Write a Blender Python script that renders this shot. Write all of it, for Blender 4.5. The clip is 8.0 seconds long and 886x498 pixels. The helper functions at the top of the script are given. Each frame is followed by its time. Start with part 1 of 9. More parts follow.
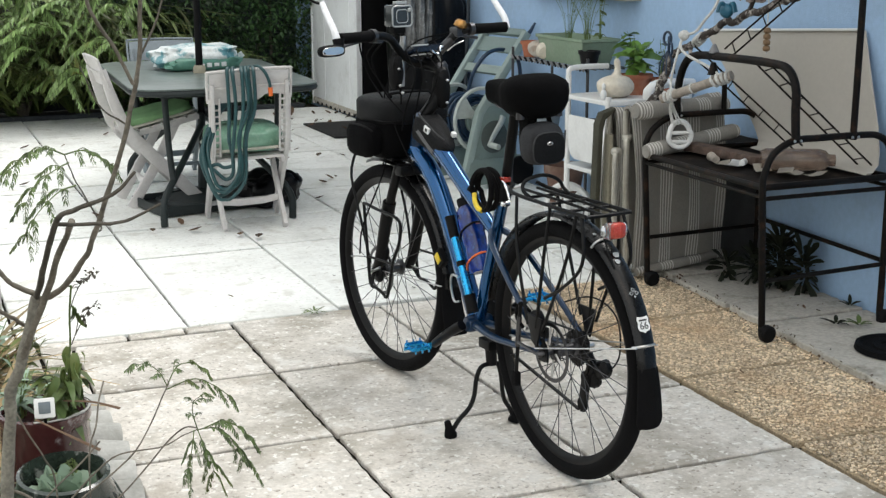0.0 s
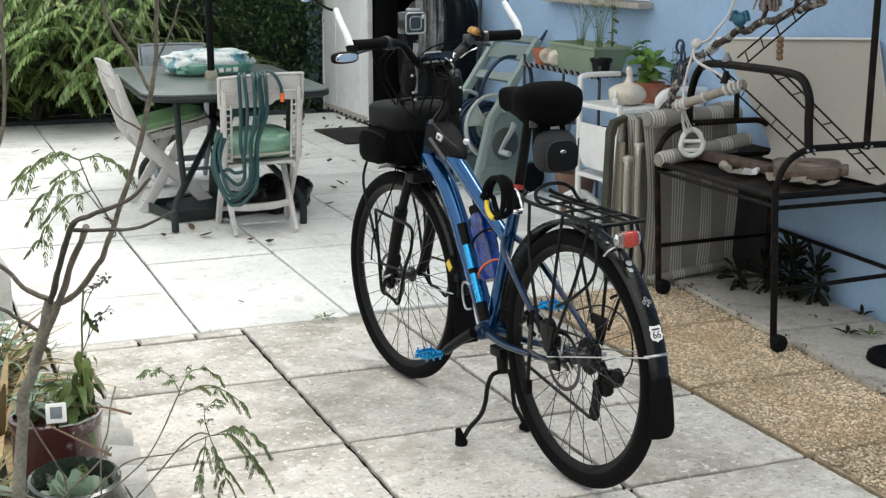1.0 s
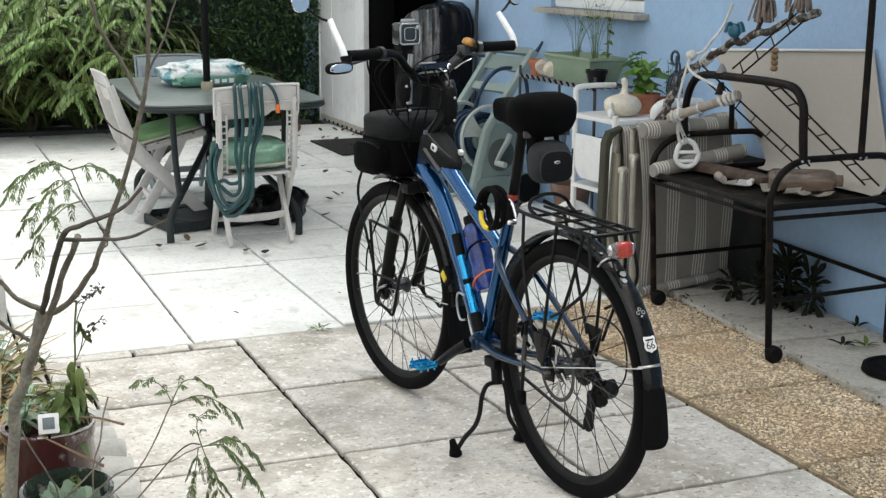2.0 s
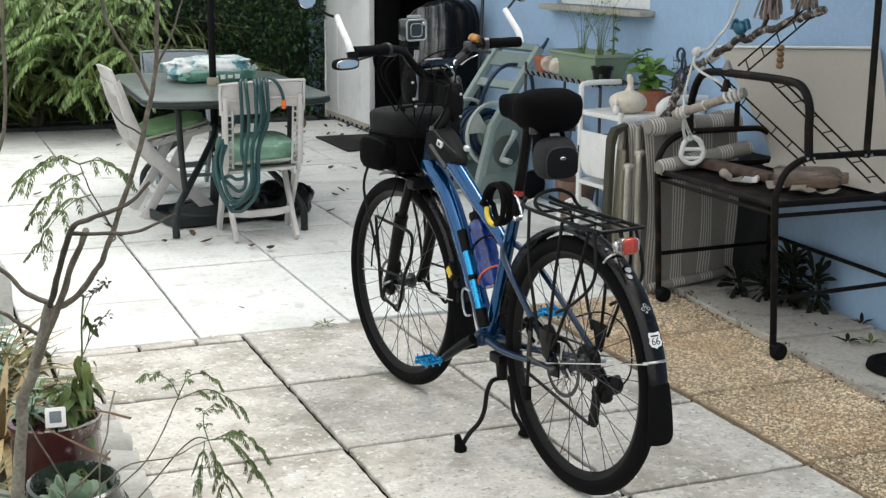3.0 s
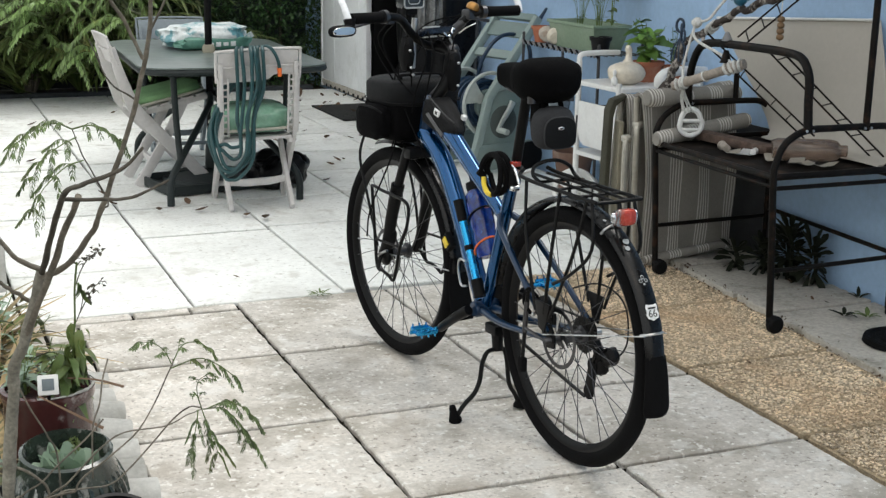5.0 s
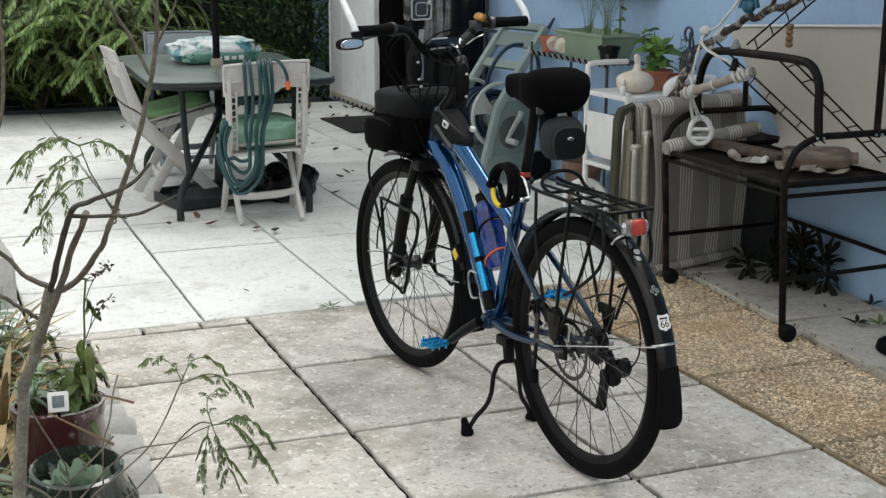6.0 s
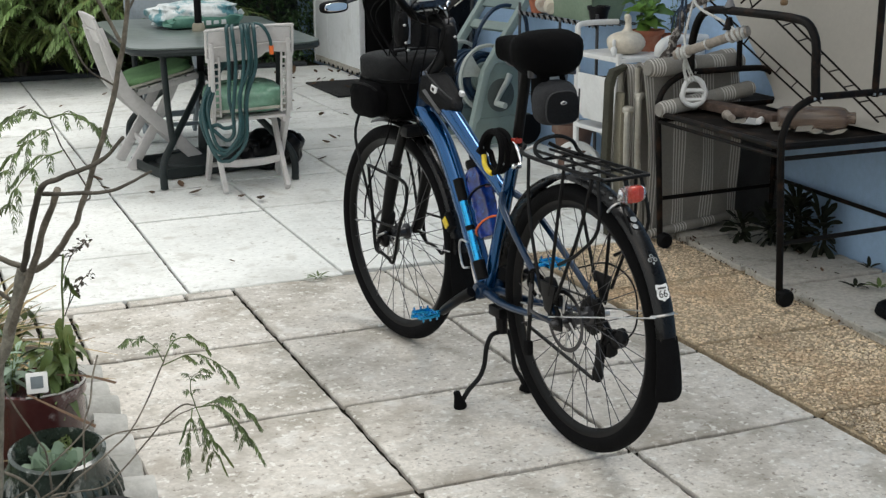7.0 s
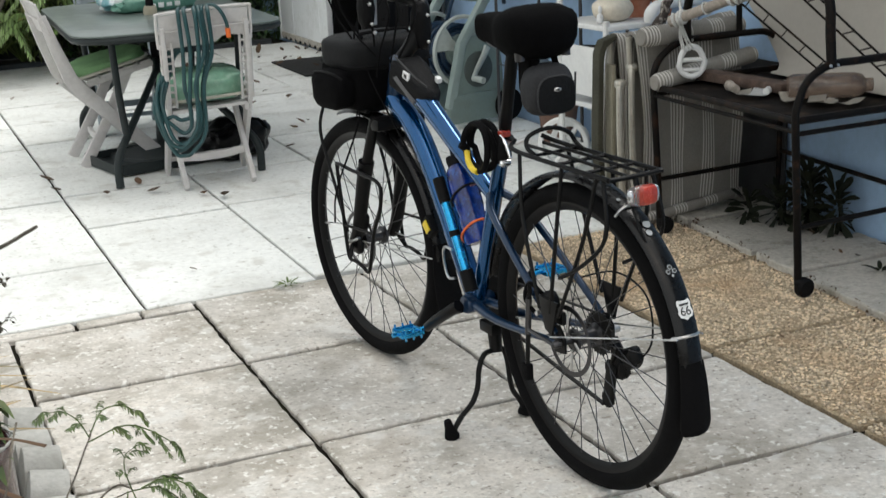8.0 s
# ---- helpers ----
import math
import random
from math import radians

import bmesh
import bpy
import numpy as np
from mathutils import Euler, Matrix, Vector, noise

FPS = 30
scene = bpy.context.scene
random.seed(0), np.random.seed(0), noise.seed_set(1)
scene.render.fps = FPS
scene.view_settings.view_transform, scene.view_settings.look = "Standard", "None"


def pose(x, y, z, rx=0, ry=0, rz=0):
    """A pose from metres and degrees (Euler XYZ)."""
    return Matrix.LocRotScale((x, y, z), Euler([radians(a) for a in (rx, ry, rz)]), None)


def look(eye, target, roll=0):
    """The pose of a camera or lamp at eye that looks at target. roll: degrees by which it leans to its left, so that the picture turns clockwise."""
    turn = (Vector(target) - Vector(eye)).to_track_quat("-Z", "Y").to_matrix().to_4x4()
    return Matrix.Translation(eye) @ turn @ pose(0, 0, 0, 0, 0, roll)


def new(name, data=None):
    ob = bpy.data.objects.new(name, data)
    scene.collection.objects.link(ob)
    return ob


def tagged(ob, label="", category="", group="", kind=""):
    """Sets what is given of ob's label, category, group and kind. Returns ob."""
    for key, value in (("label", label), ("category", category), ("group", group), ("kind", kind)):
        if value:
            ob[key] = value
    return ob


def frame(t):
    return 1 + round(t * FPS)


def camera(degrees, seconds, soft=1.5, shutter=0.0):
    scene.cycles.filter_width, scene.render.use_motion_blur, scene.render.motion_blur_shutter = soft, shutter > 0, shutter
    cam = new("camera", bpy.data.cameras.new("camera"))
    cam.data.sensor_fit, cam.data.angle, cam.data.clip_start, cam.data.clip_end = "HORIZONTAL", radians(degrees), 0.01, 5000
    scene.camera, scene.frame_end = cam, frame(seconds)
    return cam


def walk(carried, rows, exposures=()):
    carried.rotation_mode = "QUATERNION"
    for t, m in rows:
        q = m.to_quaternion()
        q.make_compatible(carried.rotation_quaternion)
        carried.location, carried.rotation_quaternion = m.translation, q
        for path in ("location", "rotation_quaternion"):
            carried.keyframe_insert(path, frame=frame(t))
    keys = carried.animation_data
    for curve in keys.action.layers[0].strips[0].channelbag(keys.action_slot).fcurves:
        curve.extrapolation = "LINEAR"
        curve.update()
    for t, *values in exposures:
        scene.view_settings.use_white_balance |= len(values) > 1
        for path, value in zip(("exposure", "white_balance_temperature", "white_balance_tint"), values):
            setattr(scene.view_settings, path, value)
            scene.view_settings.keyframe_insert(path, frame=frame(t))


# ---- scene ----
V3 = Vector
cam = camera(37.0, 8.0, soft=1.35, shutter=0.2)
PATH = [
    (0, (0.047, 0.001, 1.385), (0.797, 1.798, 0.93), -0.1),
    (0.5, (0.046, 0.008, 1.39), (0.8, 1.805, 0.937), 0.0),
    (1, (0.04, 0.01, 1.387), (0.779, 1.814, 0.941), 0.2),
    (1.5, (0.041, 0.008, 1.388), (0.785, 1.813, 0.955), 0.1),
    (1.7, (0.044, 0.008, 1.382), (0.789, 1.815, 0.955), 0.3),
    (2.8, (0.051, 0.011, 1.393), (0.794, 1.815, 0.954), 0.1),
    (3, (0.042, 0.002, 1.383), (0.78, 1.81, 0.949), 0.4),
    (3.5, (0.041, 0.006, 1.379), (0.768, 1.808, 0.904), -0.0),
    (4, (0.037, 0.02, 1.382), (0.768, 1.815, 0.89), 0.7),
    (4.5, (0.045, 0.016, 1.37), (0.785, 1.796, 0.84), 0.5),
    (4.7, (0.051, 0.025, 1.378), (0.797, 1.811, 0.874), 0.9),
    (5.8, (0.038, 0.025, 1.36), (0.772, 1.828, 0.901), 0.8),
    (6, (0.055, 0.038, 1.375), (0.783, 1.843, 0.914), 0.2),
    (6.5, (0.067, 0.05, 1.374), (0.794, 1.847, 0.886), -0.3),
    (7, (0.09, 0.139, 1.368), (0.829, 1.924, 0.852), -0.4),
    (7.5, (0.128, 0.348, 1.372), (0.898, 2.134, 0.907), -1.9),
    (8, (0.269, 0.567, 1.351), (1.028, 2.329, 0.786), -2.7),
]
EXPOSURES = [(0.0, 0.45), (4.5, 0.40), (6.0, 0.13), (7.0, 0.15), (7.5, 0.26), (8.0, 0.23)]
METRE = 1.06          # metres in one unit of the plan below
walk(cam, [(t, look(V3(eye) * METRE, V3(target) * METRE, roll)) for t, eye, target, roll in PATH], EXPOSURES)

# ---- light: bright overcast sky, soft high sun ----
world = bpy.data.worlds.new("sky")
scene.world = world
world.use_nodes = True
wn = world.node_tree
wn.nodes.clear()
sky = wn.nodes.new("ShaderNodeTexSky")
sky.sky_type = "NISHITA"
sky.sun_disc = False
sky.sun_elevation = radians(58)
sky.sun_rotation = radians(200)
sky.air_density, sky.dust_density, sky.ozone_density = 1.0, 4.0, 1.0
haze = wn.nodes.new("ShaderNodeMixRGB")
haze.inputs["Fac"].default_value = 0.72
haze.inputs["Color2"].default_value = (9.7, 10.0, 9.6, 1)
back = wn.nodes.new("ShaderNodeBackground")
back.inputs["Strength"].default_value = 0.115
wout = wn.nodes.new("ShaderNodeOutputWorld")
wn.links.new(sky.outputs["Color"], haze.inputs["Color1"])
wn.links.new(haze.outputs["Color"], back.inputs["Color"])
wn.links.new(back.outputs["Background"], wout.inputs["Surface"])

sun = bpy.data.lights.new("sun", "SUN")
sun.energy, sun.angle, sun.color = 1.1, radians(22), (1.0, 0.97, 0.92)
sun_ob = new("sun", sun)
sun_ob.matrix_world = look((4.2, 4.6, 6.0), (1.5, 4.0, 0.0))

# ---- materials ----
def rgba(c):
    return (c[0], c[1], c[2], 1.0)


def mat(name, color, rough=0.6, metal=0.0, big=(3.0, 0.12), fine=(60.0, 0.10), bump=(120.0, 0.0), dirt=None,
        per_object=0.0, per_island=0.0, coat=0.0, transmission=0.0, sheen=0.0, stretch=(1, 1, 1), spec=0.5, dirt_scale=6.0, dirt_edge=(0.52, 0.68), specks=()):
    """A surface with variation at two scales, optional stains, bump, and variation from piece to piece."""
    m = bpy.data.materials.new(name)
    m.use_nodes = True
    nt = m.node_tree
    nd, ln = nt.nodes, nt.links
    b = nd["Principled BSDF"]
    tc = nd.new("ShaderNodeTexCoord")
    mp = nd.new("ShaderNodeMapping")
    mp.inputs["Scale"].default_value = stretch
    ln.new(tc.outputs["Object"], mp.inputs["Vector"])
    info = nd.new("ShaderNodeObjectInfo")
    shift = nd.new("ShaderNodeVectorMath")
    shift.operation = "ADD"
    mul = nd.new("ShaderNodeMath")
    mul.operation = "MULTIPLY"
    mul.inputs[1].default_value = 37.0
    ln.new(info.outputs["Random"], mul.inputs[0])
    ln.new(mp.outputs["Vector"], shift.inputs[0])
    ln.new(mul.outputs[0], shift.inputs[1])
    vec = shift.outputs["Vector"]

    def noise_node(scale, detail=4.0, rough_n=0.6):
        n = nd.new("ShaderNodeTexNoise")
        n.inputs["Scale"].default_value = scale
        n.inputs["Detail"].default_value = detail
        n.inputs["Roughness"].default_value = rough_n
        ln.new(vec, n.inputs["Vector"])
        return n.outputs["Fac"]

    value = None
    for scale, amount in (big, fine):
        r = nd.new("ShaderNodeMapRange")
        r.inputs["From Min"].default_value, r.inputs["From Max"].default_value = 0.3, 0.7
        r.inputs["To Min"].default_value, r.inputs["To Max"].default_value = 1.0 - amount, 1.0 + amount
        ln.new(noise_node(scale), r.inputs["Value"])
        if value is None:
            value = r.outputs["Result"]
        else:
            x = nd.new("ShaderNodeMath")
            x.operation = "MULTIPLY"
            ln.new(value, x.inputs[0])
            ln.new(r.outputs["Result"], x.inputs[1])
            value = x.outputs[0]
    for amount, out in ((per_object, info.outputs["Random"]), (per_island, None)):
        if amount:
            if out is None:
                out = nd.new("ShaderNodeNewGeometry").outputs["Random Per Island"]
            r = nd.new("ShaderNodeMapRange")
            r.inputs["To Min"].default_value, r.inputs["To Max"].default_value = 1.0 - amount, 1.0 + amount
            ln.new(out, r.inputs["Value"])
            x = nd.new("ShaderNodeMath")
            x.operation = "MULTIPLY"
            ln.new(value, x.inputs[0])
            ln.new(r.outputs["Result"], x.inputs[1])
            value = x.outputs[0]
    col = nd.new("ShaderNodeVectorMath")
    col.operation = "SCALE"
    col.inputs[0].default_value = color
    ln.new(value, col.inputs["Scale"])
    out = col.outputs["Vector"]
    if dirt:
        ramp = nd.new("ShaderNodeMapRange")
        ramp.inputs["From Min"].default_value, ramp.inputs["From Max"].default_value = dirt_edge
        ln.new(noise_node(dirt_scale, 8.0, 0.68), ramp.inputs["Value"])
        f = nd.new("ShaderNodeMath")
        f.operation = "MULTIPLY"
        f.inputs[1].default_value = dirt[1]
        ln.new(ramp.outputs["Result"], f.inputs[0])
        mx = nd.new("ShaderNodeMixRGB")
        mx.inputs["Color2"].default_value = rgba(dirt[0])
        ln.new(f.outputs[0], mx.inputs["Fac"])
        ln.new(out, mx.inputs["Color1"])
        out = mx.outputs["Color"]
    for s_col, s_amount, s_scale, s_lo, s_hi in specks:
        ramp = nd.new("ShaderNodeMapRange")
        ramp.inputs["From Min"].default_value, ramp.inputs["From Max"].default_value = s_lo, s_hi
        ln.new(noise_node(s_scale, 3.0, 0.55), ramp.inputs["Value"])
        f = nd.new("ShaderNodeMath")
        f.operation = "MULTIPLY"
        f.inputs[1].default_value = s_amount
        ln.new(ramp.outputs["Result"], f.inputs[0])
        mx = nd.new("ShaderNodeMixRGB")
        mx.inputs["Color2"].default_value = rgba(s_col)
        ln.new(f.outputs[0], mx.inputs["Fac"])
        ln.new(out, mx.inputs["Color1"])
        out = mx.outputs["Color"]
    ln.new(out, b.inputs["Base Color"])
    rr = nd.new("ShaderNodeMapRange")
    rr.inputs["To Min"].default_value, rr.inputs["To Max"].default_value = max(0.03, rough - 0.1), min(1.0, rough + 0.1)
    ln.new(noise_node(big[0] * 4), rr.inputs["Value"])
    ln.new(rr.outputs["Result"], b.inputs["Roughness"])
    b.inputs["Metallic"].default_value = metal
    b.inputs["Coat Weight"].default_value = coat
    b.inputs["Transmission Weight"].default_value = transmission
    b.inputs["Sheen Weight"].default_value = sheen
    b.inputs["Specular IOR Level"].default_value = spec
    if bump[1]:
        bp = nd.new("ShaderNodeBump")
        bp.inputs["Strength"].default_value = bump[1]
        bp.inputs["Distance"].default_value = 0.004
        ln.new(noise_node(bump[0], 5.0), bp.inputs["Height"])
        ln.new(bp.outputs["Normal"], b.inputs["Normal"])
    return m


def striped(name, base, light, period, lines):
    """Woven canvas with groups of thin pale stripes along local z; lines: offsets and half widths within one period of local x."""
    m = mat(name, base, 0.9, big=(4, 0.1), fine=(160, 0.12), bump=(500, 0.25), spec=0.2)
    nt = m.node_tree
    nd, ln = nt.nodes, nt.links
    b = nd["Principled BSDF"]
    old = b.inputs["Base Color"].links[0].from_socket
    tc = nd.new("ShaderNodeTexCoord")
    sep = nd.new("ShaderNodeSeparateXYZ")
    ln.new(tc.outputs["Object"], sep.inputs[0])
    mod = nd.new("ShaderNodeMath")
    mod.operation = "FLOORED_MODULO"
    mod.inputs[1].default_value = period
    ln.new(sep.outputs["X"], mod.inputs[0])
    total = None
    for centre, half in lines:
        d = nd.new("ShaderNodeMath")
        d.operation = "SUBTRACT"
        d.inputs[1].default_value = centre
        ln.new(mod.outputs[0], d.inputs[0])
        a = nd.new("ShaderNodeMath")
        a.operation = "ABSOLUTE"
        ln.new(d.outputs[0], a.inputs[0])
        less = nd.new("ShaderNodeMath")
        less.operation = "LESS_THAN"
        less.inputs[1].default_value = half
        ln.new(a.outputs[0], less.inputs[0])
        if total is None:
            total = less.outputs[0]
        else:
            mx = nd.new("ShaderNodeMath")
            mx.operation = "MAXIMUM"
            ln.new(total, mx.inputs[0])
            ln.new(less.outputs[0], mx.inputs[1])
            total = mx.outputs[0]
    f = nd.new("ShaderNodeMath")
    f.operation = "MULTIPLY"
    f.inputs[1].default_value = 0.8
    ln.new(total, f.inputs[0])
    mix = nd.new("ShaderNodeMixRGB")
    mix.inputs["Color2"].default_value = rgba(light)
    ln.new(f.outputs[0], mix.inputs["Fac"])
    ln.new(old, mix.inputs["Color1"])
    ln.new(mix.outputs["Color"], b.inputs["Base Color"])
    return m


M_SLAB = mat("worn_concrete", (0.636, 0.600, 0.551), 0.85, big=(3.0, 0.16), fine=(90, 0.16), bump=(90, 0.5), dirt=((0.315, 0.288, 0.24), 0.8), per_object=0.09, dirt_scale=2.6, dirt_edge=(0.47, 0.62), specks=(((0.84, 0.83, 0.79), 0.75, 46, 0.59, 0.66), ((0.22, 0.19, 0.155), 0.7, 58, 0.60, 0.68), ((0.35, 0.305, 0.25), 0.5, 5, 0.58, 0.68), ((0.76, 0.75, 0.72), 0.5, 11, 0.58, 0.68)))
# far slabs: paler concrete, raised further to paint in their glare
M_SLAB_FAR = mat("glare_pale_concrete", (0.79, 0.80, 0.775), 0.85, big=(1.6, 0.08), fine=(50, 0.08), bump=(90, 0.35), dirt=((0.42, 0.41, 0.37), 0.4), per_object=0.04, dirt_scale=2.6, specks=(((0.42, 0.41, 0.37), 0.6, 45, 0.60, 0.70), ((0.50, 0.48, 0.43), 0.5, 8, 0.58, 0.70)))
M_KERB = mat("grey_concrete", (0.43, 0.405, 0.36), 0.9, big=(3, 0.18), fine=(60, 0.18), bump=(80, 0.7), dirt=((0.14, 0.13, 0.10), 0.7), per_object=0.08)
M_AGG = mat("aggregate_bed", (0.44, 0.345, 0.23), 0.95, big=(3, 0.2), fine=(130, 0.35), bump=(140, 0.9), dirt=((0.16, 0.11, 0.06), 0.5))
M_PEBBLE = mat("pebbles", (0.60, 0.485, 0.345), 0.75, big=(3.0, 0.2), fine=(30, 0.15), per_island=0.55, dirt=((0.46, 0.28, 0.14), 0.7), dirt_scale=1.6, dirt_edge=(0.5, 0.66))
M_SOIL = mat("soil", (0.055, 0.045, 0.03), 0.98, big=(4, 0.3), fine=(60, 0.3), bump=(60, 0.9), dirt=((0.10, 0.085, 0.05), 0.6))
M_JOINT = mat("joint_dirt", (0.014, 0.012, 0.009), 0.98, big=(5, 0.3), fine=(80, 0.3), bump=(90, 0.8), spec=0.1, dirt=((0.035, 0.042, 0.016), 0.5))
M_WALL = mat("pale_blue_stucco", (0.335, 0.485, 0.69), 0.85, big=(0.8, 0.05), fine=(40, 0.05), bump=(160, 0.5), dirt=((0.25, 0.31, 0.40), 0.4), dirt_scale=1.5)
M_WHITE = mat("white_paint", (0.82, 0.84, 0.85), 0.5, big=(2, 0.04), fine=(40, 0.03), dirt=((0.5, 0.5, 0.47), 0.35))
M_ROOMSHADE = mat("painted_room_shade", (0.012, 0.012, 0.013), 0.9, spec=0.1)
M_RUBBER = mat("tyre_rubber", (0.004, 0.004, 0.0045), 0.8, big=(8, 0.2), fine=(150, 0.2), bump=(300, 0.3), spec=0.09)
M_BLACK = mat("black_metal", (0.004, 0.004, 0.0045), 0.38, big=(10, 0.2), fine=(90, 0.15), spec=0.18)
M_BLACKM = mat("matt_black_plastic", (0.005, 0.005, 0.0055), 0.6, big=(10, 0.2), fine=(90, 0.15), spec=0.12)
M_FENDER = mat("glossy_black_fender", (0.003, 0.003, 0.0035), 0.28, big=(10, 0.2), fine=(60, 0.2), coat=0.12, spec=0.25)
M_FABRIC = mat("black_nylon", (0.003, 0.003, 0.0034), 0.8, big=(12, 0.25), fine=(200, 0.25), bump=(260, 0.5), spec=0.05)
# black nylon lightened to put the lit bag tops and facets into the colour
M_NYLON = mat("lightened_black_nylon", (0.007, 0.0073, 0.0082), 0.6, big=(12, 0.25), fine=(200, 0.25), bump=(200, 0.5), spec=0.14)
M_BAGGREY = mat("dark_grey_nylon", (0.030, 0.031, 0.034), 0.7, big=(12, 0.2), fine=(200, 0.2), bump=(260, 0.4), spec=0.2)
M_GREYFAB = mat("grey_reflective_piping", (0.19, 0.19, 0.2), 0.6)
M_BLUE = mat("metallic_blue_paint", (0.0008, 0.066, 0.198), 0.16, metal=0.75, big=(6, 0.12), fine=(200, 0.08), coat=0.7)
M_DKBLUE = mat("dark_blue_paint", (0.001, 0.022, 0.066), 0.35, metal=0.3, coat=0.3)
M_ANOD = mat("cyan_anodised_metal", (0.02, 0.36, 0.72), 0.25, metal=0.8, coat=0.3)
M_STEEL = mat("brushed_steel", (0.55, 0.55, 0.55), 0.3, metal=1.0)
M_DKSTEEL = mat("dark_steel", (0.085, 0.085, 0.09), 0.35, metal=0.9)
M_CHROME = mat("bright_alloy", (0.85, 0.86, 0.88), 0.18, metal=1.0)
M_WHITEALLOY = mat("white_bar_end", (0.85, 0.87, 0.9), 0.3, coat=0.3)
M_RED = mat("red_lens", (0.40, 0.045, 0.028), 0.25, coat=0.4, big=(60, 0.3), fine=(160, 0.2))
M_CLEAR = mat("clear_plastic", (0.75, 0.77, 0.79), 0.08, transmission=0.85)
M_ORANGE = mat("orange_plastic", (0.8, 0.16, 0.03), 0.4)
M_YELLOW = mat("yellow_plastic", (0.75, 0.55, 0.03), 0.4)
M_BRASS = mat("aged_brass", (0.42, 0.22, 0.07), 0.35, metal=0.8)
M_BOTTLE = mat("blue_bottle", (0.0015, 0.020, 0.17), 0.2, big=(30, 0.5), fine=(60, 0.25), coat=0.4, dirt=((0.006, 0.06, 0.30), 0.9), dirt_scale=26, dirt_edge=(0.56, 0.64))
M_STICKER = mat("white_sticker", (0.75, 0.76, 0.76), 0.5)
M_STICKERDULL = mat("worn_grey_sticker", (0.36, 0.38, 0.39), 0.6)
M_STICKERPINK = mat("pale_pink_print", (0.42, 0.20, 0.24), 0.5)
M_INK = mat("black_ink", (0.012, 0.012, 0.012), 0.6)
M_MIRROR = mat("mirror", (0.9, 0.9, 0.9), 0.03, metal=1.0, big=(1, 0), fine=(1, 0))
M_RESIN = mat("weathered_white_resin", (0.56, 0.54, 0.53), 0.6, big=(5, 0.08), fine=(60, 0.06), dirt=((0.36, 0.34, 0.31), 0.45))
M_RESIN2 = mat("white_resin", (0.72, 0.72, 0.71), 0.5, big=(5, 0.05), fine=(60, 0.04), dirt=((0.45, 0.43, 0.4), 0.3))
M_CUSHION = mat("leaf_green_cushion", (0.21, 0.37, 0.18), 0.9, big=(9, 0.15), fine=(150, 0.1), bump=(300, 0.4), spec=0.2)
M_CUSHION2 = mat("pale_green_vinyl", (0.19, 0.36, 0.26), 0.22, big=(10, 0.18), fine=(60, 0.08), dirt=((0.36, 0.5, 0.40), 0.7), dirt_scale=9)
M_PIPING = mat("cream_underside", (0.42, 0.41, 0.35), 0.9)
M_HOSE = mat("teal_hose", (0.012, 0.055, 0.060), 0.45, big=(12, 0.2), fine=(90, 0.12))
M_TABLE = mat("frosted_green_glass", (0.095, 0.120, 0.112), 0.34, big=(3, 0.1), fine=(40, 0.08), coat=0.1, dirt=((0.19, 0.21, 0.19), 0.4), dirt_scale=3)
M_TABLEFR = mat("dark_green_metal", (0.018, 0.024, 0.025), 0.45, spec=0.25, big=(8, 0.2), fine=(80, 0.15))
M_BAG = mat("white_feed_bag", (0.62, 0.66, 0.66), 0.45, big=(14, 0.2), fine=(60, 0.1), dirt=((0.08, 0.26, 0.30), 0.95), dirt_scale=7, dirt_edge=(0.5, 0.56))
M_BAGDARK = mat("green_bag_print", (0.09, 0.22, 0.17), 0.45, big=(14, 0.2), fine=(60, 0.1))
M_REEL = mat("grey_green_resin", (0.165, 0.220, 0.210), 0.55, big=(5, 0.07), fine=(70, 0.05), dirt=((0.15, 0.17, 0.15), 0.4))
M_RAIL = mat("pale_green_resin", (0.25, 0.315, 0.30), 0.55, big=(5, 0.07), fine=(70, 0.05), dirt=((0.2, 0.23, 0.2), 0.4))
M_REELLT = mat("pale_grey_resin", (0.40, 0.44, 0.42), 0.5)
M_REELDK = mat("shaded_green_resin", (0.06, 0.075, 0.072), 0.6)
M_NAVYHOSE = mat("dark_blue_hose", (0.010, 0.030, 0.065), 0.4)
M_TERRA = mat("terracotta", (0.38, 0.13, 0.07), 0.85, dirt=((0.45, 0.30, 0.22), 0.5))
M_CERAMIC = mat("cream_ceramic", (0.66, 0.60, 0.50), 0.45, dirt=((0.45, 0.38, 0.28), 0.45))
M_PLANTER = mat("sage_green_plastic", (0.20, 0.27, 0.19), 0.6, dirt=((0.27, 0.30, 0.24), 0.5))
M_BOARD = mat("cream_plastic_sheet", (0.40, 0.372, 0.33), 0.55, big=(1.5, 0.05), fine=(50, 0.03), dirt=((0.42, 0.38, 0.31), 0.4), dirt_scale=2)
M_RUSTBLACK = mat("worn_black_frame", (0.007, 0.006, 0.0055), 0.45, spec=0.1, big=(9, 0.3), fine=(90, 0.25), dirt=((0.07, 0.035, 0.02), 0.4), dirt_scale=14)
M_TRAY = mat("dark_tray", (0.009, 0.007, 0.006), 0.7, spec=0.1, big=(6, 0.3), fine=(70, 0.3), dirt=((0.08, 0.055, 0.04), 0.6), dirt_scale=8)
M_DRIFT = mat("weathered_branch", (0.30, 0.275, 0.25), 0.9, big=(22, 0.45), fine=(90, 0.4), bump=(110, 1.0), dirt=((0.028, 0.019, 0.016), 0.93), dirt_scale=26, dirt_edge=(0.44, 0.50), stretch=(1, 1, 1))
M_DOWEL = mat("grey_perch", (0.33, 0.29, 0.25), 0.85, big=(16, 0.25), fine=(80, 0.2), bump=(120, 0.5))
